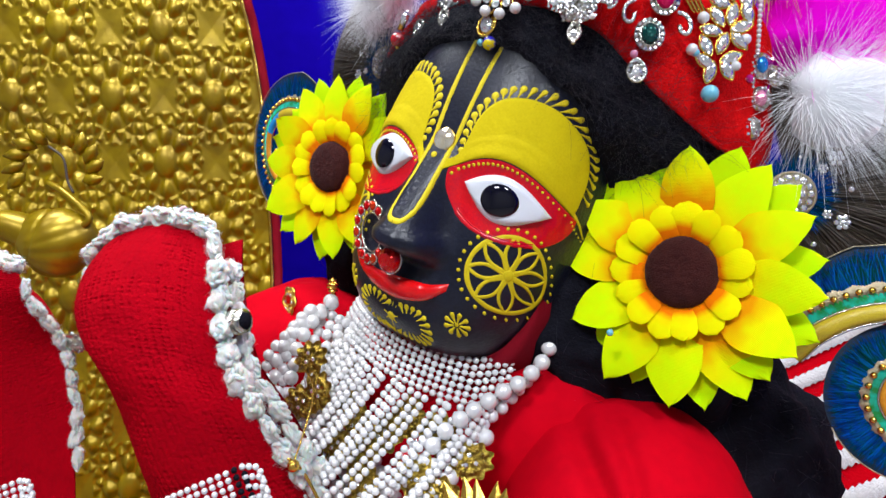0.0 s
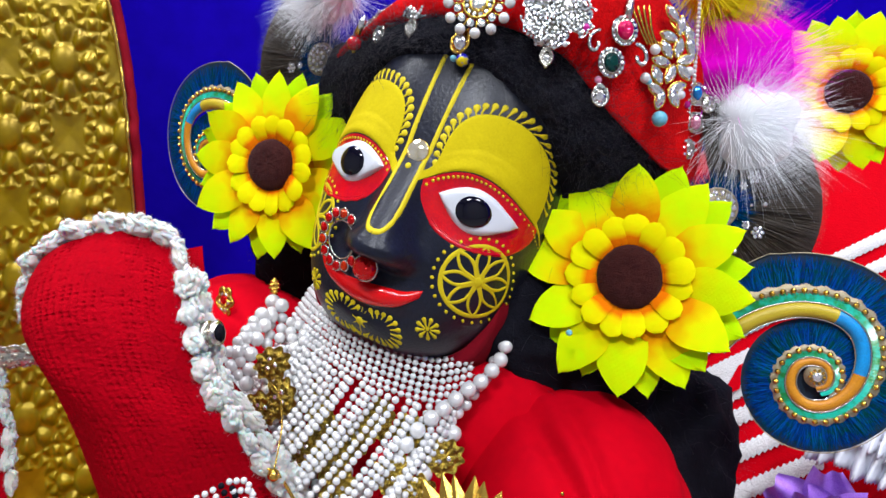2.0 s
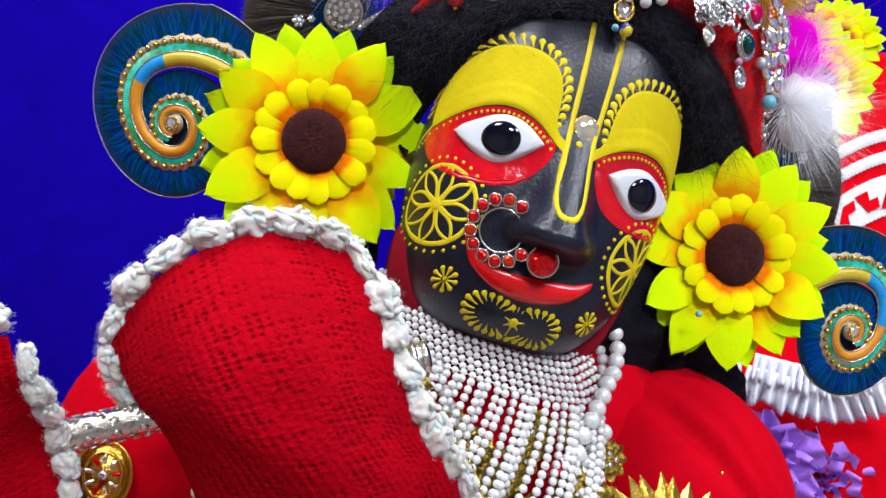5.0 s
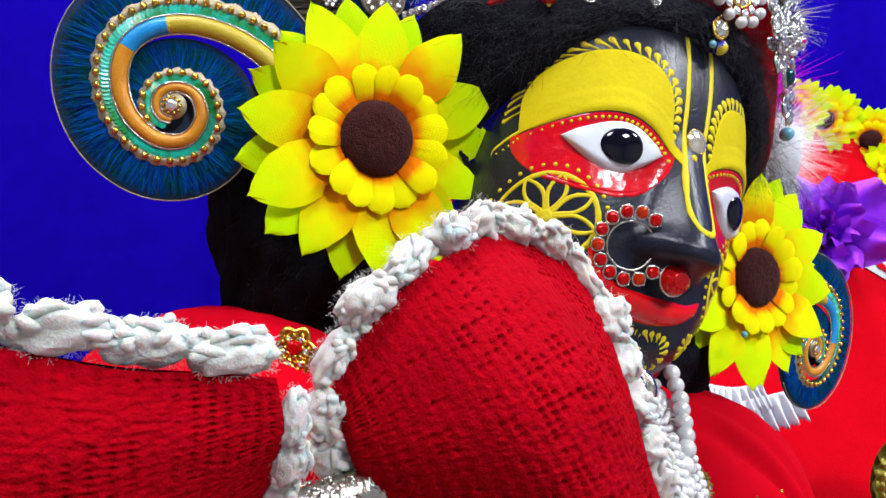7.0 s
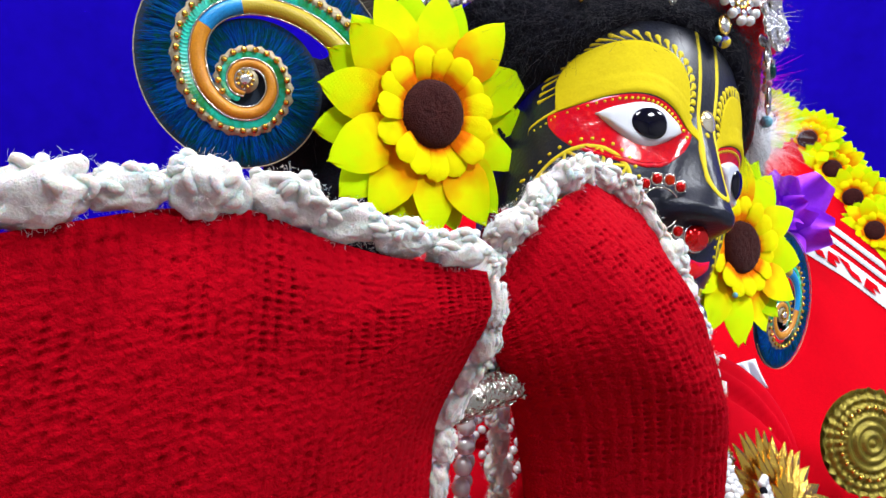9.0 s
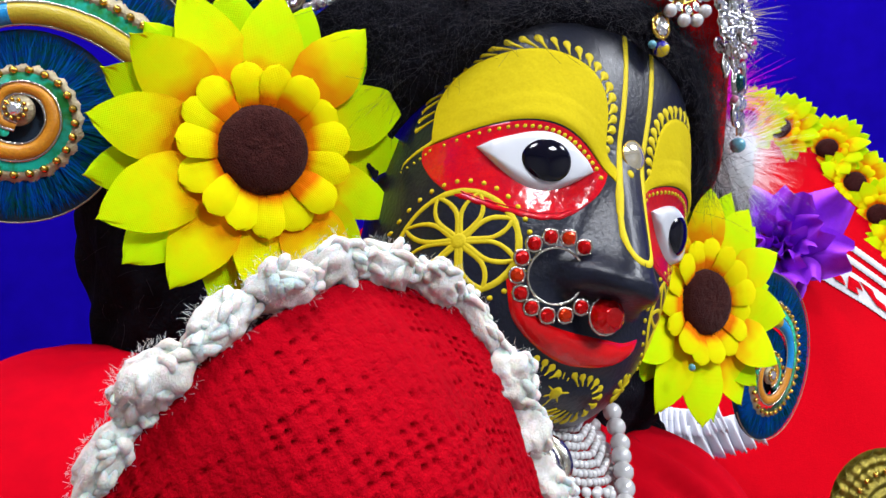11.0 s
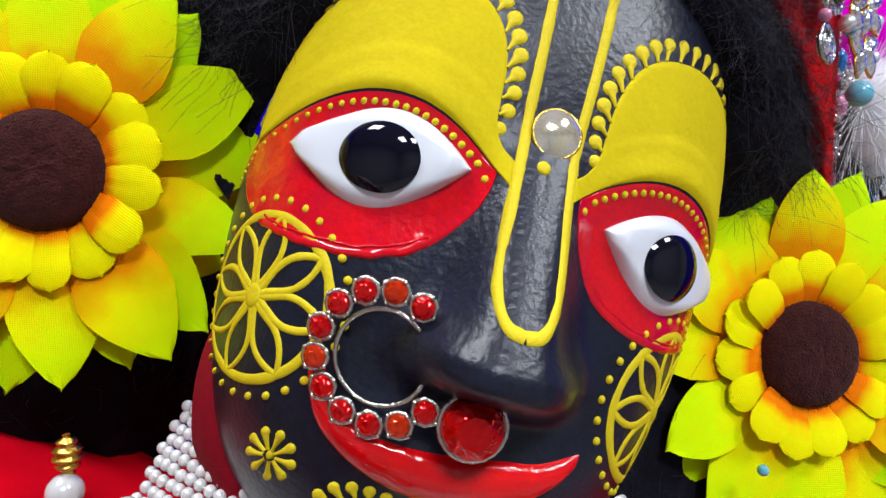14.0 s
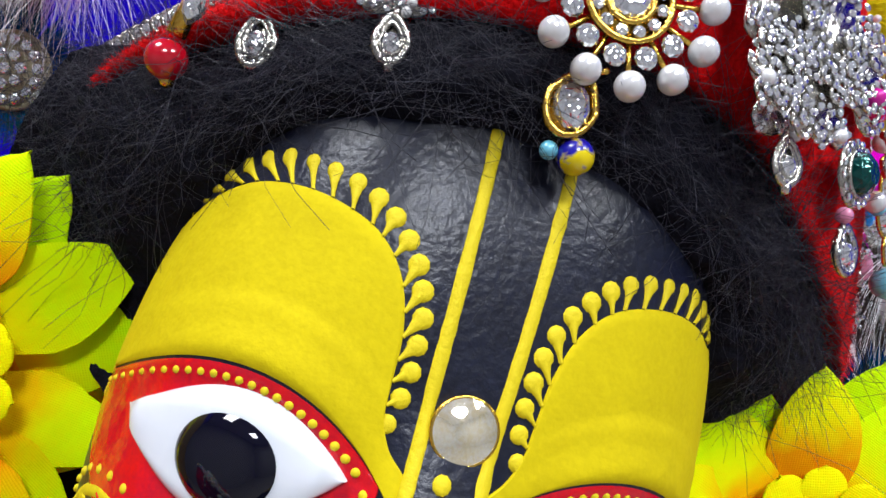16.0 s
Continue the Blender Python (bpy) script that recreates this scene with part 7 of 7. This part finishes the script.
def plume(place, axis, size, count, mat, label, seed, spread=1.0, width=0.00009, droop=0.3, heart=0.36):
    """A puff of down: soft strands that burst from a short quill."""
    rng = random.Random(seed)
    ob = thing("plume", label, "feather")
    axis = V3(axis).normalized()
    s = Shape()
    c = V3(place)
    for i in range(count):
        r = V3((rng.gauss(0, 1), rng.gauss(0, 1), rng.gauss(0, 1))).normalized()
        d = (axis * rng.uniform(0.35, 1.0) + r * spread * rng.uniform(0.3, 1.0)).normalized()
        start = c + axis * size * rng.uniform(-0.05, 0.45) + r * size * 0.05
        ln = size * rng.uniform(0.45, 1.0)
        curl = V3((rng.uniform(-1, 1), rng.uniform(-1, 1), rng.uniform(-1, 1))) * ln * 0.28 + V3((0, 0, -droop * ln * rng.random()))
        barb(s, start, d, ln, curl, width * rng.uniform(0.7, 1.5), rng, 5, LAMPWARD)
    part("down", s, [mat], ob, kind="stuff")
    q = Shape()
    q.tube([c - axis * size * 0.15, c + axis * size * 0.4], 0.0006, 6)
    part("quill", q, [mat], ob)
    # solid ball added inside the puff so that its middle comes out brighter
    s = Shape()
    hub = c + axis * size * 0.36
    s.grid(lambda u, v: hub + V3((math.cos(6.28319 * u) * math.cos(math.pi * (v - 0.5)), math.sin(6.28319 * u) * math.cos(math.pi * (v - 0.5)), math.sin(math.pi * (v - 0.5)))) * size * heart * (1 + 0.3 * noise.noise(V3((u * 6, v * 5, seed)))), 30, 16, loop_u=True)
    part("heart", s, [mat], ob, "dense soft heart of the plume")
    # dense core, itself of short strands
    s = Shape()
    for i in range(count // 4):
        r = V3((rng.gauss(0, 1), rng.gauss(0, 1), rng.gauss(0, 1))).normalized()
        d = (axis * rng.uniform(0.2, 1.0) + r * spread * 0.9).normalized()
        barb(s, c + axis * size * rng.uniform(0.0, 0.35), d, size * rng.uniform(0.2, 0.5), r * size * 0.1, width * 2.4, rng, 4, LAMPWARD)
    part("core", s, [mat], ob, kind="stuff")
    return ob


plume((0.1230, 0.2345, 1.3955), (0.85, 0.22, -0.30), 0.033, 13000, WHITEDOWN, "fluffy white down plume beside the turban", 1, 0.95, 0.00007, 0.18, 0.50)
plume((-0.0130, 0.3290, 1.4570), (-0.65, 0.32, 0.05), 0.030, 6000, WHITEDOWN, "fluffy white down plume on the turban's far side", 2, 0.95, 0.00008, 0.25, 0.40)
plume((0.1200, 0.2480, 1.4150), (0.90, 0.15, 0.10), 0.037, 8000, MAGENTADOWN, "bright magenta down plume beside the turban", 3, 0.75, 0.00014, 0.1, 0.56)
plume((0.1120, 0.2430, 1.4470), (0.90, 0.20, 0.05), 0.029, 6000, YELLOWDOWN, "fluffy lemon yellow down plume", 4, 0.85, 0.00012, 0.2, 0.42)
plume((0.0950, 0.2500, 1.4650), (0.80, -0.10, 0.45), 0.036, 1200, REDDOWN, "small fluffy scarlet down plume", 5, 0.8, 0.00014, 0.1)
plume((-0.0080, 0.3000, 1.4620), (-0.5, 0.2, 0.6), 0.024, 700, down_material("pink_down", (0.85, 0.30, 0.50)), "small fluffy pale pink plume", 6, 0.8, 0.00014, 0.1)


# orange and yellow ribbon end under the turban
def ribbon_end():
    s = Shape()
    s.grid(lambda u, v: V3((0.1040 + 0.0065 * u, 0.2410 - 0.001 * u, 1.3640 + 0.0210 * v)) + V3((0.0012 * math.sin(v * 5), -0.001 * math.sin(u * 3 + v * 2), 0)), 6, 12)
    m = petal_material("shaded_ribbon", (0.62, 0.62, 0.0), (0.75, 0.45, 0.0), (0.70, 0.10, 0.0), 0.022, 1.362)
    # colour runs up the ribbon's length
    t = m.node_tree
    for l in list(t.links):
        if l.from_socket.name == "Y" and l.from_node.type == "SEPXYZ":
            to = l.to_socket
            t.links.new(l.from_node.outputs["Z"], to)
    ob = thing("ribbon", "short ribbon shaded from orange to yellow below the turban", "ribbon", shape=s, mats=[m])
    md = ob.modifiers.new("thickness", "SOLIDIFY")
    md.thickness = 0.0004


ribbon_end()


# ---- the neighbouring figure's dress, with its garland and frills ----
WHITEKNIT = material("white_knitted_wool", (0.62, 0.62, 0.62), rough=0.95, second=(0.48, 0.47, 0.48), scale=120, bump=1.0, bump_scale=900, spec=0.05)
REDKNIT = material("red_knitted_cloth", (0.50, 0.0, 0.006), rough=0.95, second=(0.40, 0.0, 0.005), scale=40, bump=0.5, bump_scale=900, spec=0.04)
FRILL = material("white_frill_cloth", (0.70, 0.72, 0.78), rough=0.7, second=(0.62, 0.64, 0.72), scale=120, bump=0.2, bump_scale=1500)
VIOLET = material("violet_petal_cloth", (0.30, 0.10, 0.62), rough=0.7, second=(0.42, 0.22, 0.72), scale=150, mix=1.0, bump=0.2, bump_scale=1500)
PURPLE = material("purple_petal_cloth", (0.30, 0.01, 0.72), rough=0.7, second=(0.38, 0.04, 0.80), scale=150, mix=1.0, bump=0.2, bump_scale=1500)


SIDE_N, SIDE_T = V3((-0.700, -0.714, 0.0)), V3((0.714, -0.700, 0.0))


def side_place(w, z, off=0.0):
    """A point on the neighbouring dress, w metres along it: a cape that slopes out towards its hem."""
    s = 0.375 + 0.145 * (max(z, 1.15) - 1.21) / 0.23 + 0.003 * math.sin(w * 38 + z * 9)
    return SIDE_N * (off - s) + SIDE_T * w + V3((0, 0, z))


def crown_height(w):
    return 1.452 - 100 * max(0.0, w - 0.19) ** 3 - 0.9 * max(0.0, -0.06 - w)


# height of the upper white band along the dress: it rises to the shoulder and falls again beyond it
BAND = spline([(-0.20, 0, 1.222), (-0.10, 0, 1.287), (-0.0245, 0, 1.334), (0.020, 0, 1.360), (0.0556, 0, 1.3805), (0.085, 0, 1.3915), (0.130, 0, 1.398), (0.200, 0, 1.366), (0.232, 0, 1.346), (0.280, 0, 1.306)], 160)


def band_height(w):
    for p, q in zip(BAND, BAND[1:]):
        if w <= q.x:
            return p.z + (q.z - p.z) * (w - p.x) / (q.x - p.x)
    return BAND[-1].z


def side_dress():
    ob = thing("knitted_dress", "red knitted dress of the neighbouring figure with white stripes", "dress")
    s = Shape()
    s.grid(lambda u, v: side_place(-0.20 + 0.58 * u, 0.84 + (crown_height(-0.20 + 0.58 * u) - 0.84) * v), 90, 60)
    # rounded top and a back, so that the dress has body
    s.grid(lambda u, v: side_place(-0.20 + 0.58 * u, crown_height(-0.20 + 0.58 * u), -0.10 * v) + V3((0, 0, 0.012 * math.sin(math.pi * v) - 0.02 * v * v)), 60, 6)
    part("cloth", s, [REDKNIT], ob)
    for k, (drop, wide) in enumerate(((0.0, 0.0085), (0.0155, 0.0080), (0.0405, 0.0260), (0.0635, 0.0095), (0.0830, 0.0095), (0.1030, 0.0095))):
        s = Shape()

        def fn(u, v):
            w = -0.19 + (0.46 if k < 3 else 0.15) * u
            # stitches make the edges step
            z = band_height(w) - drop + 0.0006 * math.sin(w * 2200)
            return side_place(w, z + (v - 0.5) * wide, 0.0012 + 0.0012 * math.sin(math.pi * v))

        s.grid(fn, 420, 4)
        part("stripe", s, [WHITEKNIT], ob, "white knitted stripe")
    # red stepped zigzag worked into the broad white band
    for k in range(26):
        w = -0.17 + 0.0165 * k
        s = Shape()
        up = 1 if k % 2 else -1
        corners = ((-0.0085, -0.0095), (0.0015, -0.0095), (0.0015, -0.003), (0.0075, -0.003), (0.0075, 0.004), (-0.001, 0.004))
        s.add([side_place(w + a, band_height(w + a) - 0.0405 + up * (c + 0.002), 0.0032) for a, c in corners], [(0, 1, 2, 3, 4, 5)])
        part("motif", s, [REDKNIT], ob, "red zigzag motif")
    return ob


side_dress()

# garland of sunflowers along the dress's shoulder
GARLAND = "cloth sunflower in a garland along the red dress's shoulder"
for i, (w, z, n) in enumerate(((0.074, 1.468, (-0.75, -0.60, 0.10)), (0.172, 1.459, (-0.92, 0.25, 0.15)), (0.209, 1.455, (-0.95, 0.22, 0.15)), (0.250, 1.439, (-0.96, 0.12, 0.18)), (0.264, 1.409, (-0.95, -0.22, 0.15)), (0.274, 1.381, (-0.95, 0.05, 0.10)), (0.282, 1.350, (-0.95, -0.15, 0.10)))):
    sunflower(side_place(w - 0.012, z - 0.002, 0.008), V3(n), 0.88, 50 + i, GARLAND, 0.4 * i, "garland sunflowers")
sunflower((0.1940, 0.2540, 1.4100), V3((-0.52, -0.84, 0.05)), 0.90, 61, "yellow cloth sunflower with a broad brown centre behind the plumes", 0.2)


def frill(points, width, out, label, mat, seed, teeth=0.0045):
    """A gathered strip with a pinked edge."""
    rng = random.Random(seed)
    path = spline(points, 200)
    out = V3(out).normalized()
    s = Shape()
    n = 200

    def fn(u, v):
        i = min(n, int(round(u * n)))
        t = (path[min(n, i + 1)] - path[max(0, i - 1)]).normalized()
        down = out.cross(t).normalized()
        if down.z > 0:
            down = -down
        wave = math.sin(i * 0.42 + 1.3 * math.sin(i * 0.07)) * 0.0055 * v
        tooth = 0.0014 * (2 * abs((i * 0.5) % 1.0 - 0.5)) * (v > 0.95)
        wd = width * (1 + 0.25 * noise.noise(V3((i * 0.05, seed, 0))))
        return path[i] + down * (wd * v + tooth) + out * (wave + 0.004 * v)

    s.grid(fn, n, 8)
    ob = thing("frill", label, "frill", shape=s, mats=[mat])
    md = ob.modifiers.new("thickness", "SOLIDIFY")
    md.thickness = 0.0003
    return ob


frill([(0.2300, 0.2960, 1.2470), (0.2430, 0.2760, 1.2420), (0.2540, 0.2610, 1.2380), (0.2590, 0.2450, 1.2440), (0.2690, 0.2240, 1.2520)], 0.020, (-0.85, -0.50, 0.15), "white gathered frill with a pinked edge on the red dress", FRILL, 1)
frill([(0.2350, 0.2940, 1.2540), (0.2470, 0.2750, 1.2500), (0.2580, 0.2600, 1.2480), (0.2640, 0.2440, 1.2530)], 0.015, (-0.85, -0.50, 0.15), "white gathered frill, upper layer, on the red dress", FRILL, 2)


def cloth_bloom(place, normal, size, mat, label, seed, petals=26):
    """A full artificial bloom of crumpled cloth petals."""
    rng = random.Random(seed)
    ob = thing("cloth_flower", label, "artificial flower", facing(place, normal))
    for i in range(petals):
        q = i / petals
        a = i * 2.399
        tilt = radians(80 - 70 * q)
        ln = size * (0.45 + 0.55 * q)
        s = Shape()
        ph = rng.random() * 6

        def fn(u, v):
            k = (u - 0.5) * 2
            w = ln * 0.85 * math.sin(math.pi * (0.15 + 0.75 * v)) ** 0.6
            zig = 0.05 * ln * (abs((k * 6) % 1.0 - 0.5) * 2) * (v > 0.95)
            return V3((k * w / 2, ln * v + zig, 0.10 * ln * math.sin(k * 5 + ph) * v + 0.18 * ln * v * v * (1 - k * k)))

        s.grid(fn, 12, 7)
        m = Matrix.Rotation(a, 4, "Z") @ Matrix.Translation((0, size * 0.05 * q, 0.002 * (1 - q))) @ Matrix.Rotation(tilt, 4, "X")
        part("petal", s, [mat], ob, m=m)
    return ob


cloth_bloom((0.2290, 0.2830, 1.1900), V3((-0.62, -0.68, 0.40)), 0.034, VIOLET, "pale violet crumpled cloth flower on the red dress", 1)
cloth_bloom((0.2560, 0.2650, 1.1760), V3((-0.62, -0.68, 0.40)), 0.034, VIOLET, "pale violet crumpled cloth flower beside the frill", 2)
cloth_bloom((0.4330, 0.2260, 1.3450), V3((-0.95, -0.10, 0.25)), 0.060, PURPLE, "deep purple crumpled cloth flower by the garland", 3, 20)


# round gold medallion on the neighbouring dress
def medallion():
    ob = thing("medallion", "round antique gold medallion with ridged rings on the red dress", "medallion", facing((0.2773, 0.1500, 1.2040), V3((-0.80, -0.58, 0.16))))
    s = Shape()

    def fn(u, v):
        w = 2 * math.pi * u
        r = 0.036 * v
        h = 0.004 * (1 - v) + 0.0012 * math.cos(v * 38) + 0.0008 * math.cos(w * 30) * (v > 0.55)
        rr = r * (1 + 0.035 * math.cos(w * 24) * (v > 0.9))
        return V3((rr * math.cos(w), rr * math.sin(w), h))

    s.grid(fn, 150, 36, loop_u=True, flip=True)
    s.grid(lambda u, v: V3((0.036 * v * math.cos(6.28319 * u), 0.036 * v * math.sin(6.28319 * u), -0.002)), 40, 3, loop_u=True)
    part("plate", s, [material("old_gold_relief", (0.30, 0.24, 0.03), rough=0.4, metal=0.7, second=(0.14, 0.11, 0.015), scale=180, mix=1.2, bump=0.6, bump_scale=900)], ob)
    for i in range(22):
        w = 2 * math.pi * i / 22
        b = Shape()
        b.ball((0.024 * math.cos(w), 0.024 * math.sin(w), 0.003), 0.0016, 0, 8, 5)
        part("bead", b, [GOLD], ob)


medallion()


# ---- gold throne panel behind, with its red and gold piping ----
def throne_panel():
    ob = thing("throne_panel", "tall gold embossed throne panel with a red piped edge", "throne panel")
    Y = 1.0
    right = lambda z: -0.240 - 0.40 * max(0.0, z - 1.42) ** 2 - 0.02 * (z - 1.42)

    def height(x, z):
        """Staggered oval flowers, each a dome, eight petals and a ring of pointed fans, with hollow diamonds between."""
        gx, gz = (x + 0.3266) / 0.142, (z - 1.5273) / 0.196
        best = None
        for ox, oz in ((0.0, 0.0), (0.5, 0.5)):
            fx, fz = gx + ox, gz + oz
            fx, fz = fx - math.floor(fx + 0.5), fz - math.floor(fz + 0.5)
            if best is None or fx * fx + fz * fz < best[0]:
                best = (fx * fx + fz * fz, fx, fz)
        r, w = math.sqrt(best[0]), math.atan2(best[2], best[1])
        if r < 0.120:
            return 1.15 * math.sqrt(max(0.0, 1 - (r / 0.120) ** 2)) + 0.1
        if r < 0.275:
            q = (r - 0.120) / 0.155
            lobe = abs(math.cos(4 * w))
            edge = math.sin(math.pi * clamp(q)) ** 0.6
            return 1.05 * max(0.0, 1 - (1 - lobe) / max(0.06, 0.75 * edge)) * edge
        if r < 0.365:
            q = (r - 0.275) / 0.090
            tri = 1 - abs((w / (2 * math.pi) * 16) % 1.0 - 0.5) * 2
            return 1.1 * max(0.0, tri - q) + 0.95 * max(0.0, q - tri)
        return 0.30 * clamp((0.5 - r) / 0.135)

    s = Shape()
    x0 = -1.25

    def fn(u, v):
        z = 0.75 + 1.25 * v
        x = x0 + (right(z) - 0.012 - x0) * u
        return V3((x, Y + 0.04 * ((x + 0.75) / 0.5) ** 2 - 0.0070 * height(x, z), z))

    s.grid(fn, 480, 520)
    part("embossed_sheet", s, [FOIL], ob)
    s = Shape()
    s.grid(lambda u, v: fn(u, v) + V3((0, 0.03, 0)), 20, 20, flip=True)
    part("back_board", s, [SCARF], ob)
    edge = [V3((right(z) - 0.003, fn(1, (z - 0.75) / 1.25).y - 0.004, z)) for z in [0.75 + 1.25 * i / 80 for i in range(81)]]
    s = Shape()
    s.tube(edge, 0.006, 10)
    part("piping", s, [SCARF], ob, "dark red piping")
    s = Shape()
    s.tube([p + V3((-0.008, -0.003, 0)) for p in edge], 0.0035, 8)
    part("gold_braid", s, [GOLD], ob)
    # feet that stand on the floor
    for x in (-1.15, -0.40):
        s = Shape()
        s.tube([V3((x, Y + 0.02, 0.0)), V3((x, Y + 0.02, 0.80))], 0.03, 12)
        part("leg", s, [GOLD], ob)


throne_panel()


# gilded bird carving on the throne's arm
def gilded_carving():
    ob = thing("gilded_carving", "gilded bird with a ribbed folded wing on the throne's arm", "carving")
    c = V3((-0.4420, 0.80, 1.3220))

    # plump body whose wing is cut in long ribs that fan out from the shoulder
    def body(u, v):
        a, e = 2 * math.pi * u, math.pi * (v - 0.5)
        d = V3((math.cos(a) * math.cos(e), math.sin(a) * math.cos(e), math.sin(e)))
        fan = math.atan2(d.z + 0.25, d.x + 1.15)
        ridge = 0.035 * abs(math.sin(fan * 11)) * clamp((d.x + 0.7) * 1.5) - 0.05 * bell(d.x, -0.35 + 0.3 * d.z, 0.06)
        return c + V3((0.046 * d.x, 0.030 * d.y, 0.040 * d.z + 0.006 * d.x * d.x)) * (1 + ridge)

    s = Shape()
    s.grid(body, 120, 60, loop_u=True)
    part("body", s, [FOIL], ob)
    s = Shape()
    s.tube(spline([c + V3((-0.030, 0, 0.012)), c + V3((-0.060, -0.004, 0.022)), c + V3((-0.085, -0.004, 0.012)), c + V3((-0.115, 0, 0.010))], 24), lambda t: 0.022 - 0.014 * t, 14)
    part("neck", s, [FOIL], ob)
    # wreath of small leaves over the bird
    for i in range(11):
        w = radians(-20 + 22 * i)
        s = Shape()
        q = c + V3((-0.010 + 0.048 * math.cos(w), 0.02, 0.088 + 0.040 * math.sin(w)))
        t = V3((math.cos(w + 0.5), -0.2, math.sin(w + 0.5)))
        s.tube([q - t * 0.014, q - t * 0.006, q + t * 0.004, q + t * 0.014], lambda k: 0.0010 + 0.0075 * math.sin(math.pi * k), 10)
        part("leaf", s, [FOIL], ob)
    # crooked bracket and a thin dark twig beside it
    s = Shape()
    s.tube(spline([c + V3((-0.012, 0.01, 0.070)), c + V3((0.012, 0.0, 0.058)), c + V3((0.044, -0.01, 0.030)), c + V3((0.030, -0.01, 0.016))], 20), 0.0042, 8)
    part("bracket", s, [FOIL], ob)
    s = Shape()
    s.tube(spline([c + V3((-0.004, 0, 0.112)), c + V3((0.012, 0, 0.098)), c + V3((0.016, 0, 0.072)), c + V3((0.022, 0, 0.058))], 20), 0.0016, 6)
    part("twig", s, [BROWNBARB], ob, "thin dark twig")
    s = Shape()
    s.tube([c + V3((0, 0.01, -0.005)), c + V3((-0.02, 0.225, 0.0))], 0.014, 12)
    part("stub", s, [FOIL], ob)


gilded_carving()
